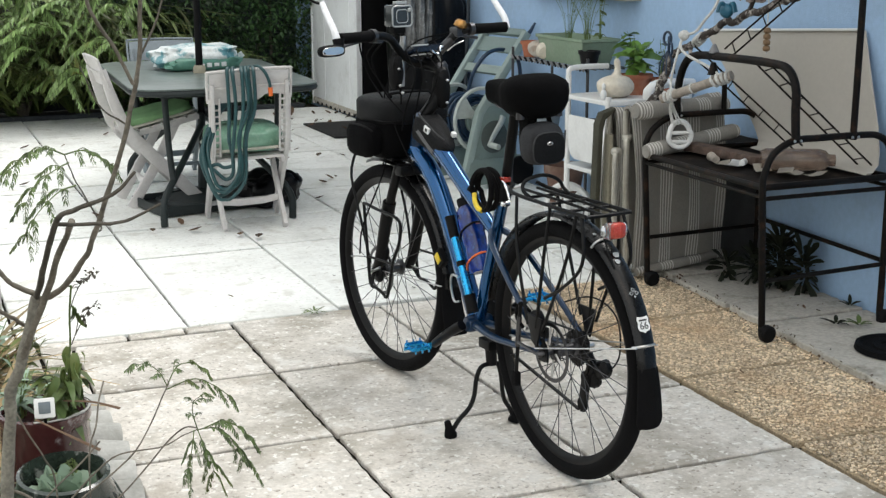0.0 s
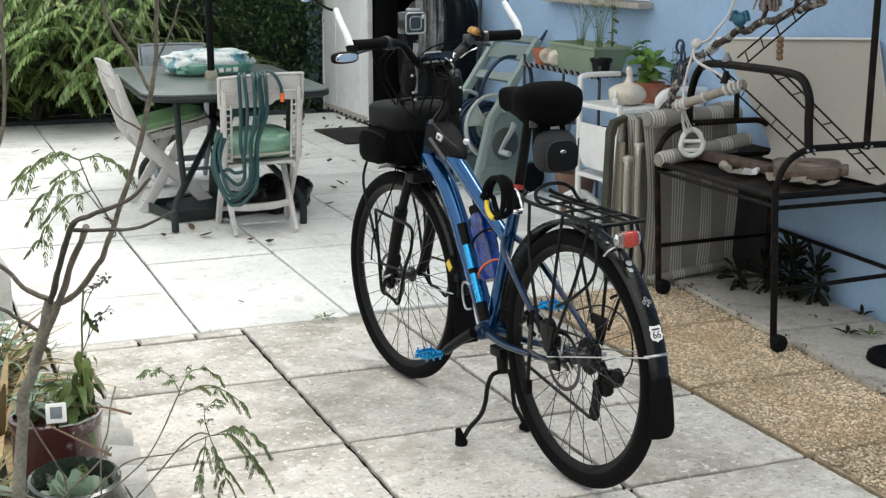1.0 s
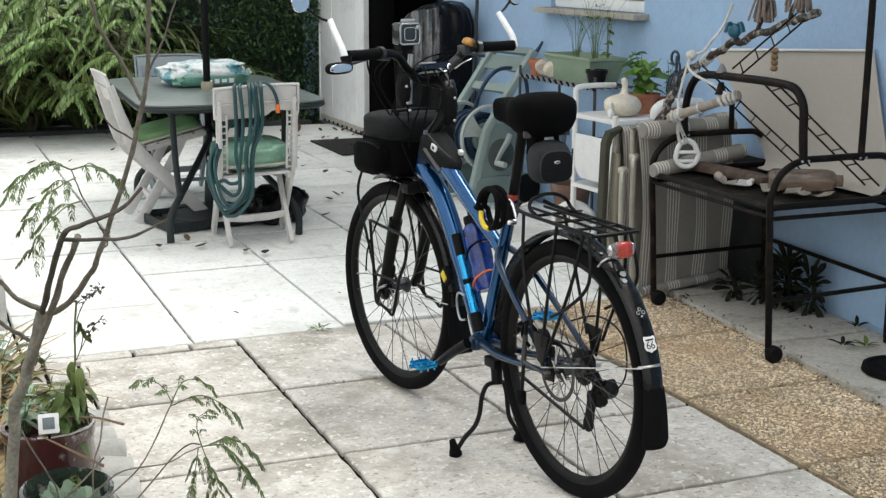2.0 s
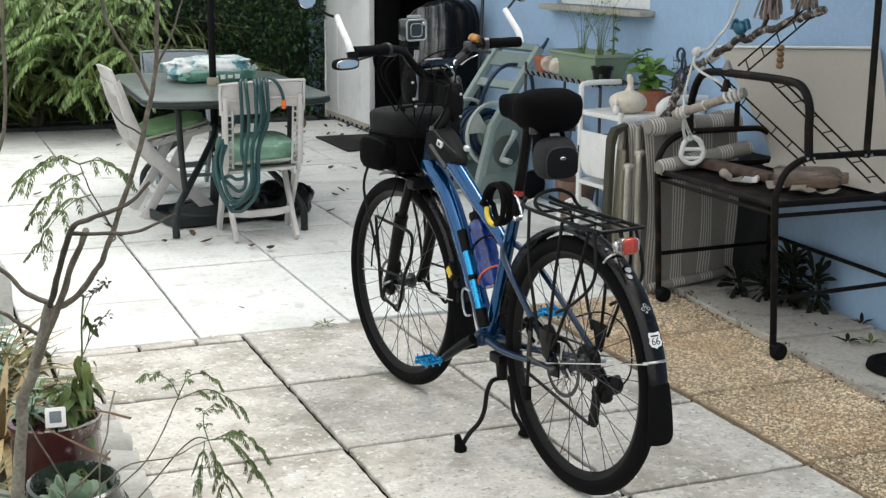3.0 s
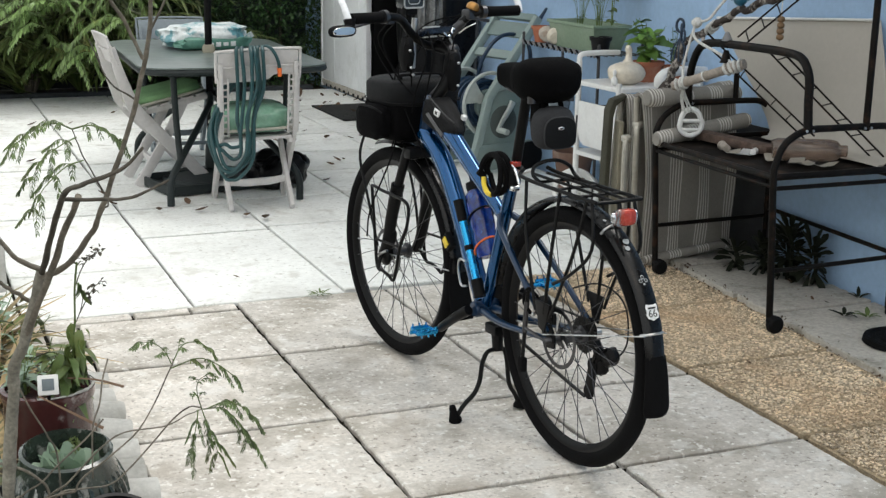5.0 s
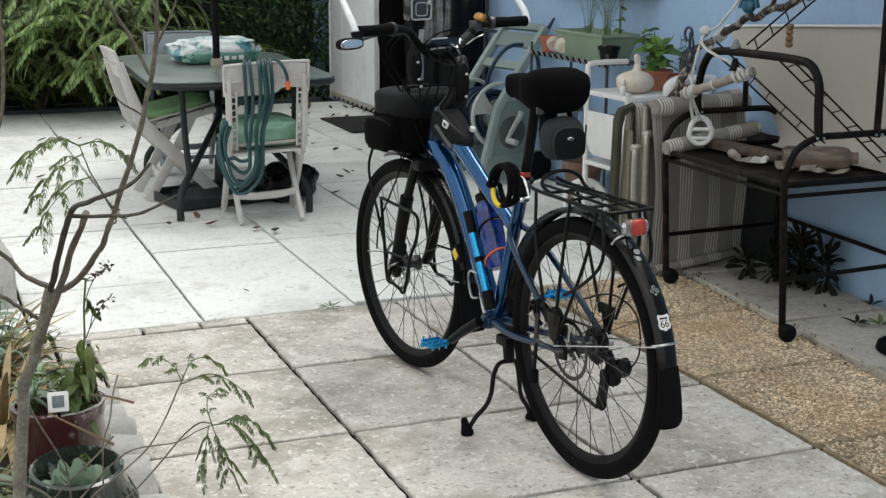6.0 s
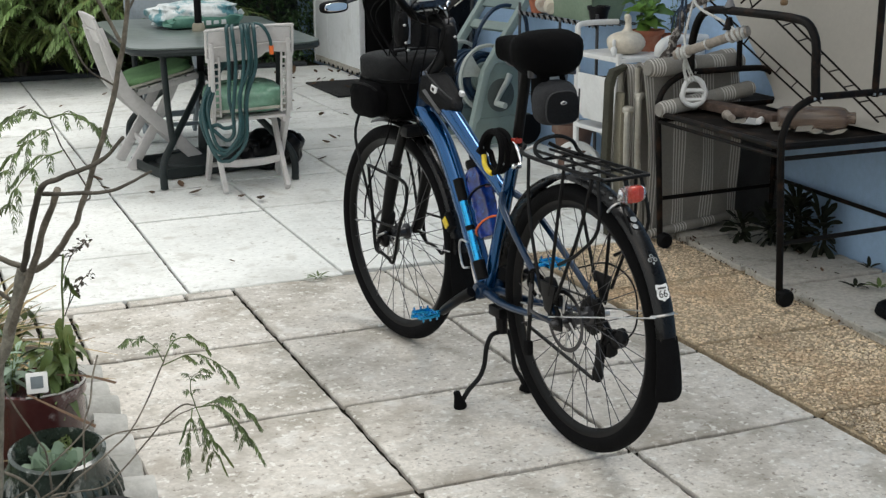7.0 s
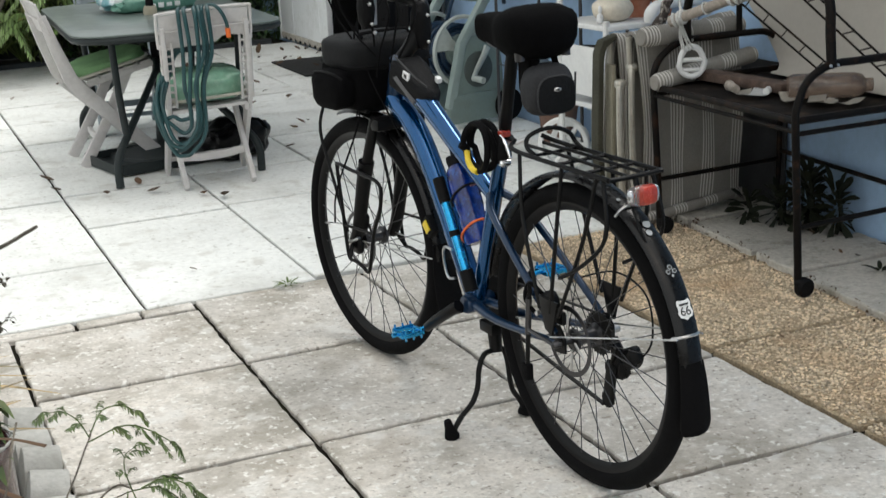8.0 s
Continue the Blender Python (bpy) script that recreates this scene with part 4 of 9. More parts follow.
for z, x in ((0.252, -0.004), (0.175, 0.010)):
    bm = B()
    disc_y(bm, (x, -0.064, z), [(0, -0.004), (0.018, -0.004), (0.021, -0.002), (0.021, 0.002), (0.018, 0.004), (0, 0.004)], 14)
    part("jockey_wheel", bm, M_BLACKM, derail)
bm = B()
tube(bm, curve([(0.02, -0.08, WR - 0.03), (-0.05, -0.095, WR - 0.06), (-0.11, -0.095, WR + 0.0), (-0.10, -0.09, WR + 0.10), (0.0, -0.085, WR + 0.13), (0.12, -0.07, WR + 0.09)], 8), 0.0024, 6)
part("gear_cable", bm, M_BLACK, derail)
bm = B()
tube(bm, [(0.455, -0.052, 0.298 + 0.058), (0.0, -0.054, WR + 0.036)], 0.0045, 6, flat=0.6)
tube(bm, [(0.455, -0.052, 0.298 - 0.058), (0.024, -0.062, 0.158)], 0.0062, 6, flat=0.7)
tube(bm, [(-0.006, -0.062, 0.262), (-0.030, -0.056, WR - 0.03)], 0.004, 6)
part("chain", bm, M_CHAIN, bike, "dark oily chain")
bm = B()
o = []
n = 40
for k in range(n * 2):
    a = math.pi * k / n
    rr = 0.070 + (0.004 if k % 2 else -0.001)
    o.append((BB.x + rr * math.cos(a), BB.z + rr * math.sin(a)))
prism(bm, o, 0.003, at=-0.052)
part("chainring", bm, M_BLACKM, bike)
for s, ca in ((1, -34), (-1, 146)):
    a = radians(ca)
    d = V((math.cos(a), 0, math.sin(a)))
    e = BB + V((0, s * 0.078, 0)) + d * 0.158
    bm = B()
    tube(bm, curve([BB + V((0, s * 0.056, 0)), BB + V((0, s * 0.070, 0)) + d * 0.05, BB + V((0, s * 0.077, 0)) + d * 0.12, e], 4), [0.016, 0.014, 0.012, 0.012], 10)
    crank = part("crank", bm, M_BLACK, bike, "black crank arm with a blue pedal")
    pc = e + V((0, s * 0.055, 0))
    bm = B()
    rod(bm, e, e + V((0, s * 0.10, 0)), 0.006, 8)
    box(bm, pc + V((0.028, 0, 0.002)), (0.010, 0.058, 0.012), 0.003)
    box(bm, pc + V((-0.028, 0, 0.002)), (0.010, 0.058, 0.012), 0.003)
    box(bm, pc + V((0, s * 0.028, 0.0)), (0.055, 0.009, 0.012), 0.003)
    box(bm, pc + V((0, -s * 0.028, 0.0)), (0.055, 0.009, 0.012), 0.003)
    for k in range(6):
        rod(bm, pc + V((-0.029 + 0.058 * (k % 2), -0.022 + 0.022 * (k // 2), -0.012)), pc + V((-0.029 + 0.058 * (k % 2), -0.022 + 0.022 * (k // 2), 0.016)), 0.0028, 5)
    part("pedal", bm, M_ANOD, crank, "cyan anodised platform pedal")
# rear brake calliper and stay fittings on the left
bm = B()
blob(bm, (0.055, 0.056, WR + 0.075), (0.032, 0.018, 0.026), power=3, sub=2, rot=(0, 35, 0))
box(bm, (0.02, 0.058, WR + 0.055), (0.05, 0.012, 0.03), 0.003)
part("rear_calliper", bm, M_BLACK, bike)
bm = B()
tube(bm, [(0.117, 0.078, 0.255), (0.095, 0.078, 0.452)], 0.0055, 8)
strut = part("stand_spring", bm, M_BLACK, bike)
bm = B()
tube(bm, [(0.1085, 0.0785, 0.335), (0.099, 0.0785, 0.42)], 0.0072, 10)
part("spring_sleeve", bm, M_DKSTEEL, strut)
bm = B()
box(bm, (0.118, 0.078, 0.242), (0.026, 0.020, 0.040), 0.007)
part("spring_foot", bm, M_RUBBER, strut)
bm = B()
tube(bm, curve([(0.060, 0.070, WR + 0.10), (0.095, 0.078, WR + 0.115), (0.115, 0.078, WR + 0.075), (0.085, 0.075, WR + 0.05)], 5), 0.0048, 8)
part("brake_hose", bm, M_RUBBER, strut)
for dx, dz in ((0.062, 0.088), (0.042, 0.062), (0.074, 0.05), (0.03, 0.03)):
    bm = B()
    disc_y(bm, (dx, 0, WR + dz), [(0, 0.070), (0.0055, 0.070), (0.0055, 0.077), (0.003, 0.079), (0, 0.079)], 8)
    part("calliper_bolt", bm, M_STEEL, strut)
bm = B()
disc_y(bm, (0, 0, WR), [(0, 0.058), (0.009, 0.058), (0.009, 0.082), (0.006, 0.086), (0, 0.086)], 12)
rod(bm, (0.0, 0.083, WR), (0.085, 0.090, WR + 0.012), 0.0045, 7)
part("quick_release", bm, M_DKSTEEL, bike)
bm = B()
disc_y(bm, (0, 0, WR), [(0, -0.09), (0.009, -0.088), (0.009, -0.07), (0, -0.07)], 12)
part("axle_nut", bm, M_STEEL, bike)
# centre stand
bm = B()
box(bm, (0.385, 0, 0.255), (0.06, 0.05, 0.03), 0.006)
tube(bm, [(0.388, 0.0, 0.27), (0.380, 0.0, 0.190)], [0.019, 0.016], 10)
stand = part("centre_stand", bm, M_BLACK, bike, "black two-legged centre stand")
for s in (1, -1):
    bm = B()
    q = s if s > 0 else s * 0.56
    dx = 0.0 if s > 0 else 0.014
    tube(bm, curve([(0.380, s * 0.004, 0.195), (0.379, q * 0.035, 0.190), (0.378, q * 0.052, 0.158), (0.377, q * 0.060, 0.110), (0.375 + dx * 0.5, q * 0.078, 0.075), (0.373 + dx, q * 0.112, 0.047), (0.372 + dx, q * 0.132, 0.022), (0.372 + dx, q * 0.137, 0.015)], 5), 0.0068, 8)
    leg = part("stand_leg", bm, M_BLACK, stand)
    bm = B()
    lathe(bm, [(0, 0.052), (0.009, 0.050), (0.012, 0.03), (0.019, 0.006), (0.018, 0.0), (0, 0.0)], 14, Matrix.Translation((0.372 + dx, q * 0.140, 0.0)) @ pose(0, 0, 0, s * -14, 0, 0))
    part("rubber_foot", bm, M_RUBBER, leg)
# bottle in its cage on the down tube, pump beside it
bax = [V((0.434, 0.0, 0.455)), V((0.530, 0.0, 0.650))]
bd = (bax[1] - bax[0]).normalized()
mrot = bd.to_track_quat("Z", "Y").to_matrix().to_4x4()
bm = B()
lathe(bm, [(0, 0), (0.034, 0.0), (0.036, 0.006), (0.036, 0.06), (0.033, 0.075), (0.036, 0.09), (0.036, 0.16), (0.033, 0.185), (0.022, 0.20)], 24, Matrix.Translation(bax[0]) @ mrot)
bottle = part("bottle", bm, M_BOTTLE, bike, "blue patterned drinking bottle in a black cage")
bm = B()
lathe(bm, [(0.024, 0.198), (0.026, 0.21), (0.024, 0.222), (0.010, 0.226), (0.010, 0.242), (0, 0.244)], 18, Matrix.Translation(bax[0]) @ mrot)
part("bottle_cap", bm, M_BLACKM, bottle)
bm = B()
mm = Matrix.Translation(bax[0]) @ mrot
tube(bm, [mm @ V((-0.0365 * math.cos(a), 0.0365 * math.sin(a), 0.14 + 0.004 * math.sin(3 * a))) for a in [0.5 + 0.09 * k for k in range(14)]], 0.0035, 6, flat=0.5)
part("bottle_print", bm, M_STICKERPINK, bottle)
for h in (0.03, 0.12):
    bm = B()
    ang = [2 * math.pi * k / 20 for k in range(20)]
    mm = Matrix.Translation(bax[0]) @ mrot
    tube(bm, [mm @ V((0.0395 * math.cos(a), 0.0395 * math.sin(a), h + 0.02 * math.sin(a))) for a in ang], 0.0028, 6, closed=True)
    part("cage_wire", bm, M_BLACK if h > 0.1 else M_ORANGE, bottle)
bm = B()
p0, p1 = V((0.415, 0.040, 0.345)), V((0.551, 0.040, 0.601))
tube(bm, [p0, p0.lerp(p1, 0.18), p0.lerp(p1, 0.181)], [0.017, 0.017, 0.013], 12)
pump = part("pump_grip", bm, M_BLACKM, bike, "slim pump with a cyan barrel")
bm = B()
tube(bm, [p0.lerp(p1, 0.181), p0.lerp(p1, 0.78)], 0.0115, 12)
part("pump_barrel", bm, M_ANOD, pump)
bm = B()
tube(bm, [p0.lerp(p1, 0.78), p1], [0.014, 0.015], 12)
part("pump_head", bm, M_BLACKM, pump)
bm = B()
tube(bm, [p0.lerp(p1, 0.48), p0.lerp(p1, 0.53)], 0.0135, 12)
part("pump_ring", bm, M_BLACKM, pump)
bm = B()
pts = curve([(0.478, 0.053, 0.437), (0.512, 0.055, 0.436), (0.520, 0.055, 0.405), (0.502, 0.055, 0.362), (0.470, 0.053, 0.366)], 4)
tube(bm, pts, 0.0035, 7)
part("wire_clip", bm, M_STEEL, bike, "bent steel wire clip")
bm = B()
box(bm, (0.625, 0.030, 0.46), (0.035, 0.02, 0.05), 0.004, rot=(0, 45, 0))
part("tool_pouch", bm, M_BLACKM, bike)
bm = B()
box(bm, (0.625, 0.0425, 0.46), (0.022, 0.004, 0.03), 0.001, rot=(0, 45, 0))
part("pouch_label", bm, M_YELLOW, bike)
# coiled cable lock behind the seat tube
bm = B()
pts = []
for k in range(97):
    a = 2 * math.pi * k / 32
    g = 1.0 + 0.05 * math.sin(k * 0.21)
    pts.append((0.328 + 0.056 * g * math.cos(a), 0.046 + 0.011 * (k // 32 - 1) + 0.005 * math.cos(k * 0.31), 0.715 + 0.054 * g * math.sin(a)))
tube(bm, pts, 0.0078, 8)
lock = part("cable_lock", bm, M_RUBBER, bike, "coiled black cable lock with a yellow end")
bm = B()
tube(bm, curve([(0.372, 0.058, 0.702), (0.362, 0.062, 0.680), (0.344, 0.062, 0.664), (0.326, 0.060, 0.660)], 4), [0.007, 0.0095, 0.0095, 0.007], 10)
part("lock_end", bm, M_YELLOW, lock)
bm = B()
box(bm, (0.272, 0.018, 0.752), (0.026, 0.024, 0.014), 0.004)
part("red_reflector_clip", bm, M_RED, bike)
bm = B()
blob(bm, (0.285, 0.022, 0.715), (0.028, 0.020, 0.030), 0.2, 3.0, power=3.0, sub=3, seed=2.0)
clampb = part("lock_bracket", bm, M_BLACKM, bike, "black lock bracket on the seat tube")
bm = B()
disc_y(bm, (0.250, 0.02, 0.690), [(0, 0.0), (0.008, 0.0), (0.008, 0.022), (0.005, 0.026), (0, 0.026)], 10)
part("bracket_bolt", bm, M_CHROME, clampb)
bm = B()
tube(bm, curve([(0.268, 0.030, 0.748), (0.245, 0.034, 0.742), (0.232, 0.034, 0.722), (0.222, 0.034, 0.705)], 4), [0.004, 0.005, 0.004], 8)
part("clamp_lever", bm, M_CHROME, clampb, "bright quick-release lever")

# fork, bars and everything that steers
bm = B()
tube(bm, [V((0.895, 0, 0.745)), V((0.915, 0, 0.70))], 0.022, 12)
box(bm, (0.916, 0, 0.695), (0.05, 0.15, 0.035), 0.012)
fork = part("fork_crown", bm, M_BLACK, bike, "black suspension fork", m=STEER)
for s in (1, -1):
    bm = B()
    tube(bm, [(0.924, s * 0.062, 0.71), (1.00, s * 0.062, 0.545)], 0.0145, 12)
    part("stanchion", bm, M_BLACK, fork)
    bm = B()
    tube(bm, curve([(0.985, s * 0.062, 0.585), (1.02, s * 0.062, 0.49), (1.055, s * 0.062, 0.385), (1.085, s * 0.062, WR)], 4), [0.022, 0.021, 0.019, 0.016], 12)
    part("lower_leg", bm, M_BLACK, fork, "black fork leg")
    # low front carrier loop
    bm = B()
    loop = [(x, s * 0.090, z) for x, z in ((1.095, 0.566), (1.02, 0.560), (0.93, 0.556), (0.885, 0.548), (0.872, 0.525), (0.885, 0.47), (0.925, 0.40), (0.955, 0.305), (0.972, 0.283), (0.995, 0.292),
            (1.035, 0.300), (1.062, 0.300), (1.076, 0.325), (1.088, 0.44), (1.100, 0.55))]
    tube(bm, curve(loop, 4, closed=True), 0.0052, 8, closed=True)
    lr = part("low_carrier", bm, M_BLACK, bike, "black low front carrier loop", m=STEER)
    for a, b, r in (((0.975, 0.090, 0.558), (0.985, 0.07, 0.545), 0.007), ((1.065, 0.090, 0.302), (1.08, 0.07, 0.345), 0.006), ((0.925, 0.090, 0.40), (1.083, 0.090, 0.395), 0.004)):
        bm = B()
        rod(bm, (a[0], s * a[1], a[2]), (b[0], s * b[1], b[2]), r, 8)
        part("carrier_clamp", bm, M_BLACK, lr)
bm = B()
blob(bm, (1.05, 0.055, 0.40), (0.022, 0.018, 0.04), power=3, sub=2, rot=(0, -25, 0))
blob(bm, (1.075, 0.058, 0.335), (0.03, 0.012, 0.03), power=2.5, sub=2)
part("front_calliper", bm, M_BLACK, bike, m=STEER)
bm = B()
disc_y(bm, (1.085, 0, WR), [(0, 0.06), (0.009, 0.06), (0.009, 0.08), (0, 0.083)], 12)
rod(bm, (1.085, 0.08, WR), (1.01, 0.088, WR + 0.03), 0.0045, 7)
part("quick_release", bm, M_STEEL, bike, m=STEER)
# front rack over the wheel
fr_ = part("front_rack", tube(B(), curve([(1.24, 0.05, 0.722), (1.22, 0.06, 0.722), (0.98, 0.06, 0.722), (0.97, 0.05, 0.722), (0.97, -0.05, 0.722), (0.98, -0.06, 0.722), (1.22, -0.06, 0.722), (1.24, -0.05, 0.722)], 4, closed=True), 0.005, 8, closed=True), M_BLACK, bike, "black front rack under the bag", m=STEER)
for s in (1, -1):
    bm = B()
    tube(bm, curve([(1.20, s * 0.06, 0.722), (1.19, s * 0.085, 0.64), (1.13, s * 0.085, 0.50), (1.09, s * 0.078, 0.37)], 4), 0.0045, 7)
    part("rack_leg", bm, M_BLACK, fr_)
# front bag
bm = B()
blob(bm, (1.065, -0.032, 0.788), (0.116, 0.125, 0.074), 0.03, 3.0, power=5.0, sub=4, seed=2.0)
fbag = part("front_bag", bm, M_FABRIC, bike, "black nylon front bag with a zipped lid and side pocket", smooth=70, m=STEER)
# lid in the lighter nylon, which paints in its lit top
bm = B()
blob(bm, (1.060, -0.033, 0.864), (0.119, 0.128, 0.050), 0.03, 2.5, power=4.0, sub=4, seed=5.0)
lid = part("lid", bm, M_NYLON, fbag, smooth=70)
bm = B()
tube(bm, [(x, y, 0.842) for x, y in [(1.060 + a, -0.033 + b) for a, b in rounded_outline(0.117, 0.126, 0.045)]], 0.0022, 6, closed=True)
part("zip", bm, M_BLACKM, lid)
bm = B()
blob(bm, (1.060, 0.104, 0.778), (0.084, 0.036, 0.054), 0.06, 3.0, power=3.0, sub=4, seed=8.0)
pocket = part("side_pocket", bm, M_FABRIC, fbag, smooth=70)
bm = B()
tube(bm, curve([(0.985, 0.118, 0.812), (1.02, 0.128, 0.826), (1.10, 0.128, 0.826), (1.135, 0.118, 0.812)], 4), 0.0034, 6)
part("pocket_zip", bm, M_BLACKM, pocket)
bm = B()
tube(bm, curve([(0.99, 0.05, 0.912), (1.0, 0.035, 0.922), (1.0, -0.085, 0.922), (0.99, -0.10, 0.912)], 5), 0.008, 7, flat=0.45)
part("bag_handle", bm, M_FABRIC, lid)
# small wedge-shaped bag behind the stem
bm = B()
blob(bm, (0, 0, 0), (0.086, 0.060, 0.050), 0.05, 3.0, power=3.6, sub=4, seed=3.0)


def bag_taper(x):
    return 0.72 + 0.28 * x / 0.086


for v in bm.verts:
    t = bag_taper(v.co.x)
    v.co.y *= t
    v.co.z = v.co.z * t + 0.003 * math.sin(9 * v.co.y / 0.05)
tbag_m = Matrix.Translation((0.712, -0.006, 0.808)) @ pose(0, 0, 0, 0, -22, 0)
tbag = part("top_tube_bag", bm, M_NYLON, bike, "small black frame bag with a grey reflective stripe", smooth=70, m=tbag_m)
bm = B()
prism(bm, [(0.040, 0.004), (0.030, 0.014), (-0.052, -0.016), (-0.046, -0.028)], 0.004, axis="y", at=0.0, bevel=0.001)
for v in bm.verts:
    v.co.y += 0.0598 * bag_taper(v.co.x)
part("stripe", bm, M_STRIPE, tbag, "grey reflective stripe")
bm = B()
prism(bm, [(0.010, 0.020), (0.010, 0.040), (-0.014, 0.040), (-0.014, 0.020)], 0.006, axis="y", at=0.0, bevel=0.002)
for v in bm.verts:
    v.co.y += 0.055 * bag_taper(v.co.x)
tag = part("tag", bm, M_STICKER, tbag, "small white tag")
bm = B()
prism(bm, [(0.003, 0.025), (0.003, 0.035), (-0.007, 0.035), (-0.007, 0.025)], 0.002, axis="y", at=0.0)
for v in bm.verts:
    v.co.y += 0.0585 * bag_taper(v.co.x)
part("tag_print", bm, M_INK, tag)
bm = B()
box(bm, (-0.050, -0.026, 0.036), (0.016, 0.014, 0.014), 0.003)
part("clip", bm, M_STICKER, tbag)
bm = B()
tube(bm, curve([(0.07, 0.035, 0.046), (0.02, 0.040, 0.050), (-0.04, 0.034, 0.044), (-0.072, 0.018, 0.034)], 5), 0.0026, 6)
part("zip", bm, M_GREYDK, tbag)
# stem and bars
bm = B()
stem_pts = curve([HT_TOP, V((0.782, -0.022, 0.895)), V((0.770, -0.048, 0.945)), V((0.778, -0.066, 0.985)), V((0.815, -0.070, 1.006)), V((0.862, -0.064, 1.013))], 4)
tube(bm, stem_pts, [0.019] * len(stem_pts), 12)
stem = part("stem", bm, M_BLACK, bike, "tall black stem", m=STEER_BAR)
BARZ = 1.115
bar_pts = [(0.775, 0.30, BARZ), (0.785, 0.24, BARZ), (0.793, 0.17, BARZ), (0.82, 0.105, 1.102), (0.84, 0.055, 1.062), (0.856, 0.010, 1.033), (0.866, -0.040, 1.014), (0.866, -0.088, 1.016), (0.848, -0.120, 1.058), (0.818, -0.155, 1.102), (0.793, -0.195, BARZ), (0.785, -0.24, BARZ), (0.775, -0.30, BARZ)]
bm = B()
tube(bm, curve(bar_pts, 5), 0.0125, 10)
bars = part("handlebar", bm, M_BLACK, bike, "black riser handlebar with grips, bar ends and mirrors", m=STEER_BAR)
bm = B()
tube(bm, curve([(0.857, -0.106, 1.040), (0.847, -0.121, 1.060), (0.830, -0.142, 1.086)], 3), 0.0136, 12)
part("bar_sleeve", bm, M_DKSTEEL, bars, "bare dark alloy bend of the bar")
bm = B()
blob(bm, (0.800, -0.072, 1.004), (0.022, 0.020, 0.016), 0.1, 3.0, power=3.0, sub=3, rot=(0, 25, 0))
part("stem_cap", bm, M_DKSTEEL, bars)
bm = B()
tube(bm, curve([(0.835, -0.128, 1.050), (0.826, -0.150, 1.066), (0.824, -0.185, 1.078)], 4), [0.005, 0.0075, 0.004], 8, flat=0.5)
part("shift_lever", bm, M_STEEL, bars, "bright shift lever")
for s in (1, -1):
    bm = B()
    tube(bm, [(0.775, s * 0.315, BARZ), (0.781, s * 0.26, BARZ), (0.789, s * 0.20, BARZ)], [0.0165, 0.0155, 0.0165], 14)
    part("grip", bm, M_RUBBER, bars, "black rubber grip")
    bm = B()
    tube(bm, [(0.79, s * 0.195, BARZ), (0.793, s * 0.18, BARZ)], 0.020, 14)
    part("grip_ring", bm, M_DKSTEEL, bars)
    bm = B()
    tube(bm, curve([(0.775, s * 0.322, BARZ - 0.004), (0.79, s * 0.325, BARZ + 0.028), (0.825, s * 0.323, BARZ + 0.068), (0.85, s * 0.32, BARZ + 0.098)], 5), [0.0105, 0.0098, 0.0092, 0.009], 10)
    part("bar_end", bm, M_WHITEALLOY, bars, "white alloy bar end")
    bm = B()
    tube(bm, curve([(0.83, s * 0.16, BARZ - 0.01), (0.86, s * 0.19, BARZ - 0.02), (0.86, s * 0.27, BARZ - 0.035)], 5), 0.0055, 8)
    box(bm, (0.82, s * 0.155, BARZ - 0.008), (0.04, 0.03, 0.03), 0.006)
    part("brake_lever", bm, M_DKSTEEL, bars)
    bm = B()
    tube(bm, curve([(0.85, s * 0.32, BARZ + 0.095), (0.86, s * 0.348, BARZ + 0.105), (0.87, s * 0.39, BARZ + 0.135)], 4), 0.004, 7)
    part("mirror_arm", bm, M_BLACK, bars)
    bm = B()
    blob(bm, (0.872, s * 0.41, BARZ + 0.152), (0.009, 0.034, 0.034), sub=3)
    mir = part("mirror_shell", bm, M_BLACK, bars, "round black mirror")
    bm = B()
    lathe(bm, [(0, 0.0), (0.029, 0.0), (0.031, -0.002)], 20, Matrix.Translation((0.8625, s * 0.41, BARZ + 0.152)) @ pose(0, 0, 0, 0, -90, 0))
    part("mirror_glass", bm, M_MIRROR, mir)
bm = B()
blob(bm, (0.755, 0.358, BARZ - 0.03), (0.012, 0.05, 0.017), power=3, sub=3, rot=(0, 0, 8))
tube(bm, [(0.772, 0.322, BARZ), (0.765, 0.323, BARZ - 0.03)], [0.018, 0.013], 10)
lomir = part("lower_mirror", bm, M_BLACKM, bars, "black bar-end mirror")
bm = B()
blob(bm, (0.7445, 0.358, BARZ - 0.03), (0.003, 0.042, 0.0125), power=2.6, sub=3, rot=(0, 0, 8))
part("mirror_glass", bm, M_MIRROR, lomir)
# camera in its clear case on the bar
bm = B()
box(bm, (0.845, 0.052, 1.165), (0.042, 0.078, 0.066), 0.009)
gp = part("action_camera", bm, M_CASE, bars, "small camera in a clear waterproof case")
bm = B()
box(bm, (0.846, 0.052, 1.163), (0.030, 0.060, 0.044), 0.004)
part("body", bm, M_BLACKM, gp)
bm = B()
box(bm, (0.829, 0.052, 1.163), (0.004, 0.030, 0.028), 0.002)
part("screen", bm, M_GREYLCD, gp)
for hy, hz, rr in ((0.036, 0.030, 0.0028), (0.021, 0.019, 0.0018)):
    bm = B()
    tube(bm, [(0.8245, 0.052 + a, 1.164 + b) for a, b in rounded_outline(hy, hz, 0.010)], rr, 6, closed=True)
    part("case_rim", bm, M_CASERIM, gp, "pale edge of the clear case")
bm = B()
box(bm, (0.836, 0.052, 1.203), (0.020, 0.040, 0.010), 0.003)
part("case_latch", bm, M_CASERIM, gp)
bm = B()
blob(bm, (0.822, 0.026, 1.182), (0.004, 0.007, 0.007), sub=2)
part("case_button", bm, M_CASERIM, gp)
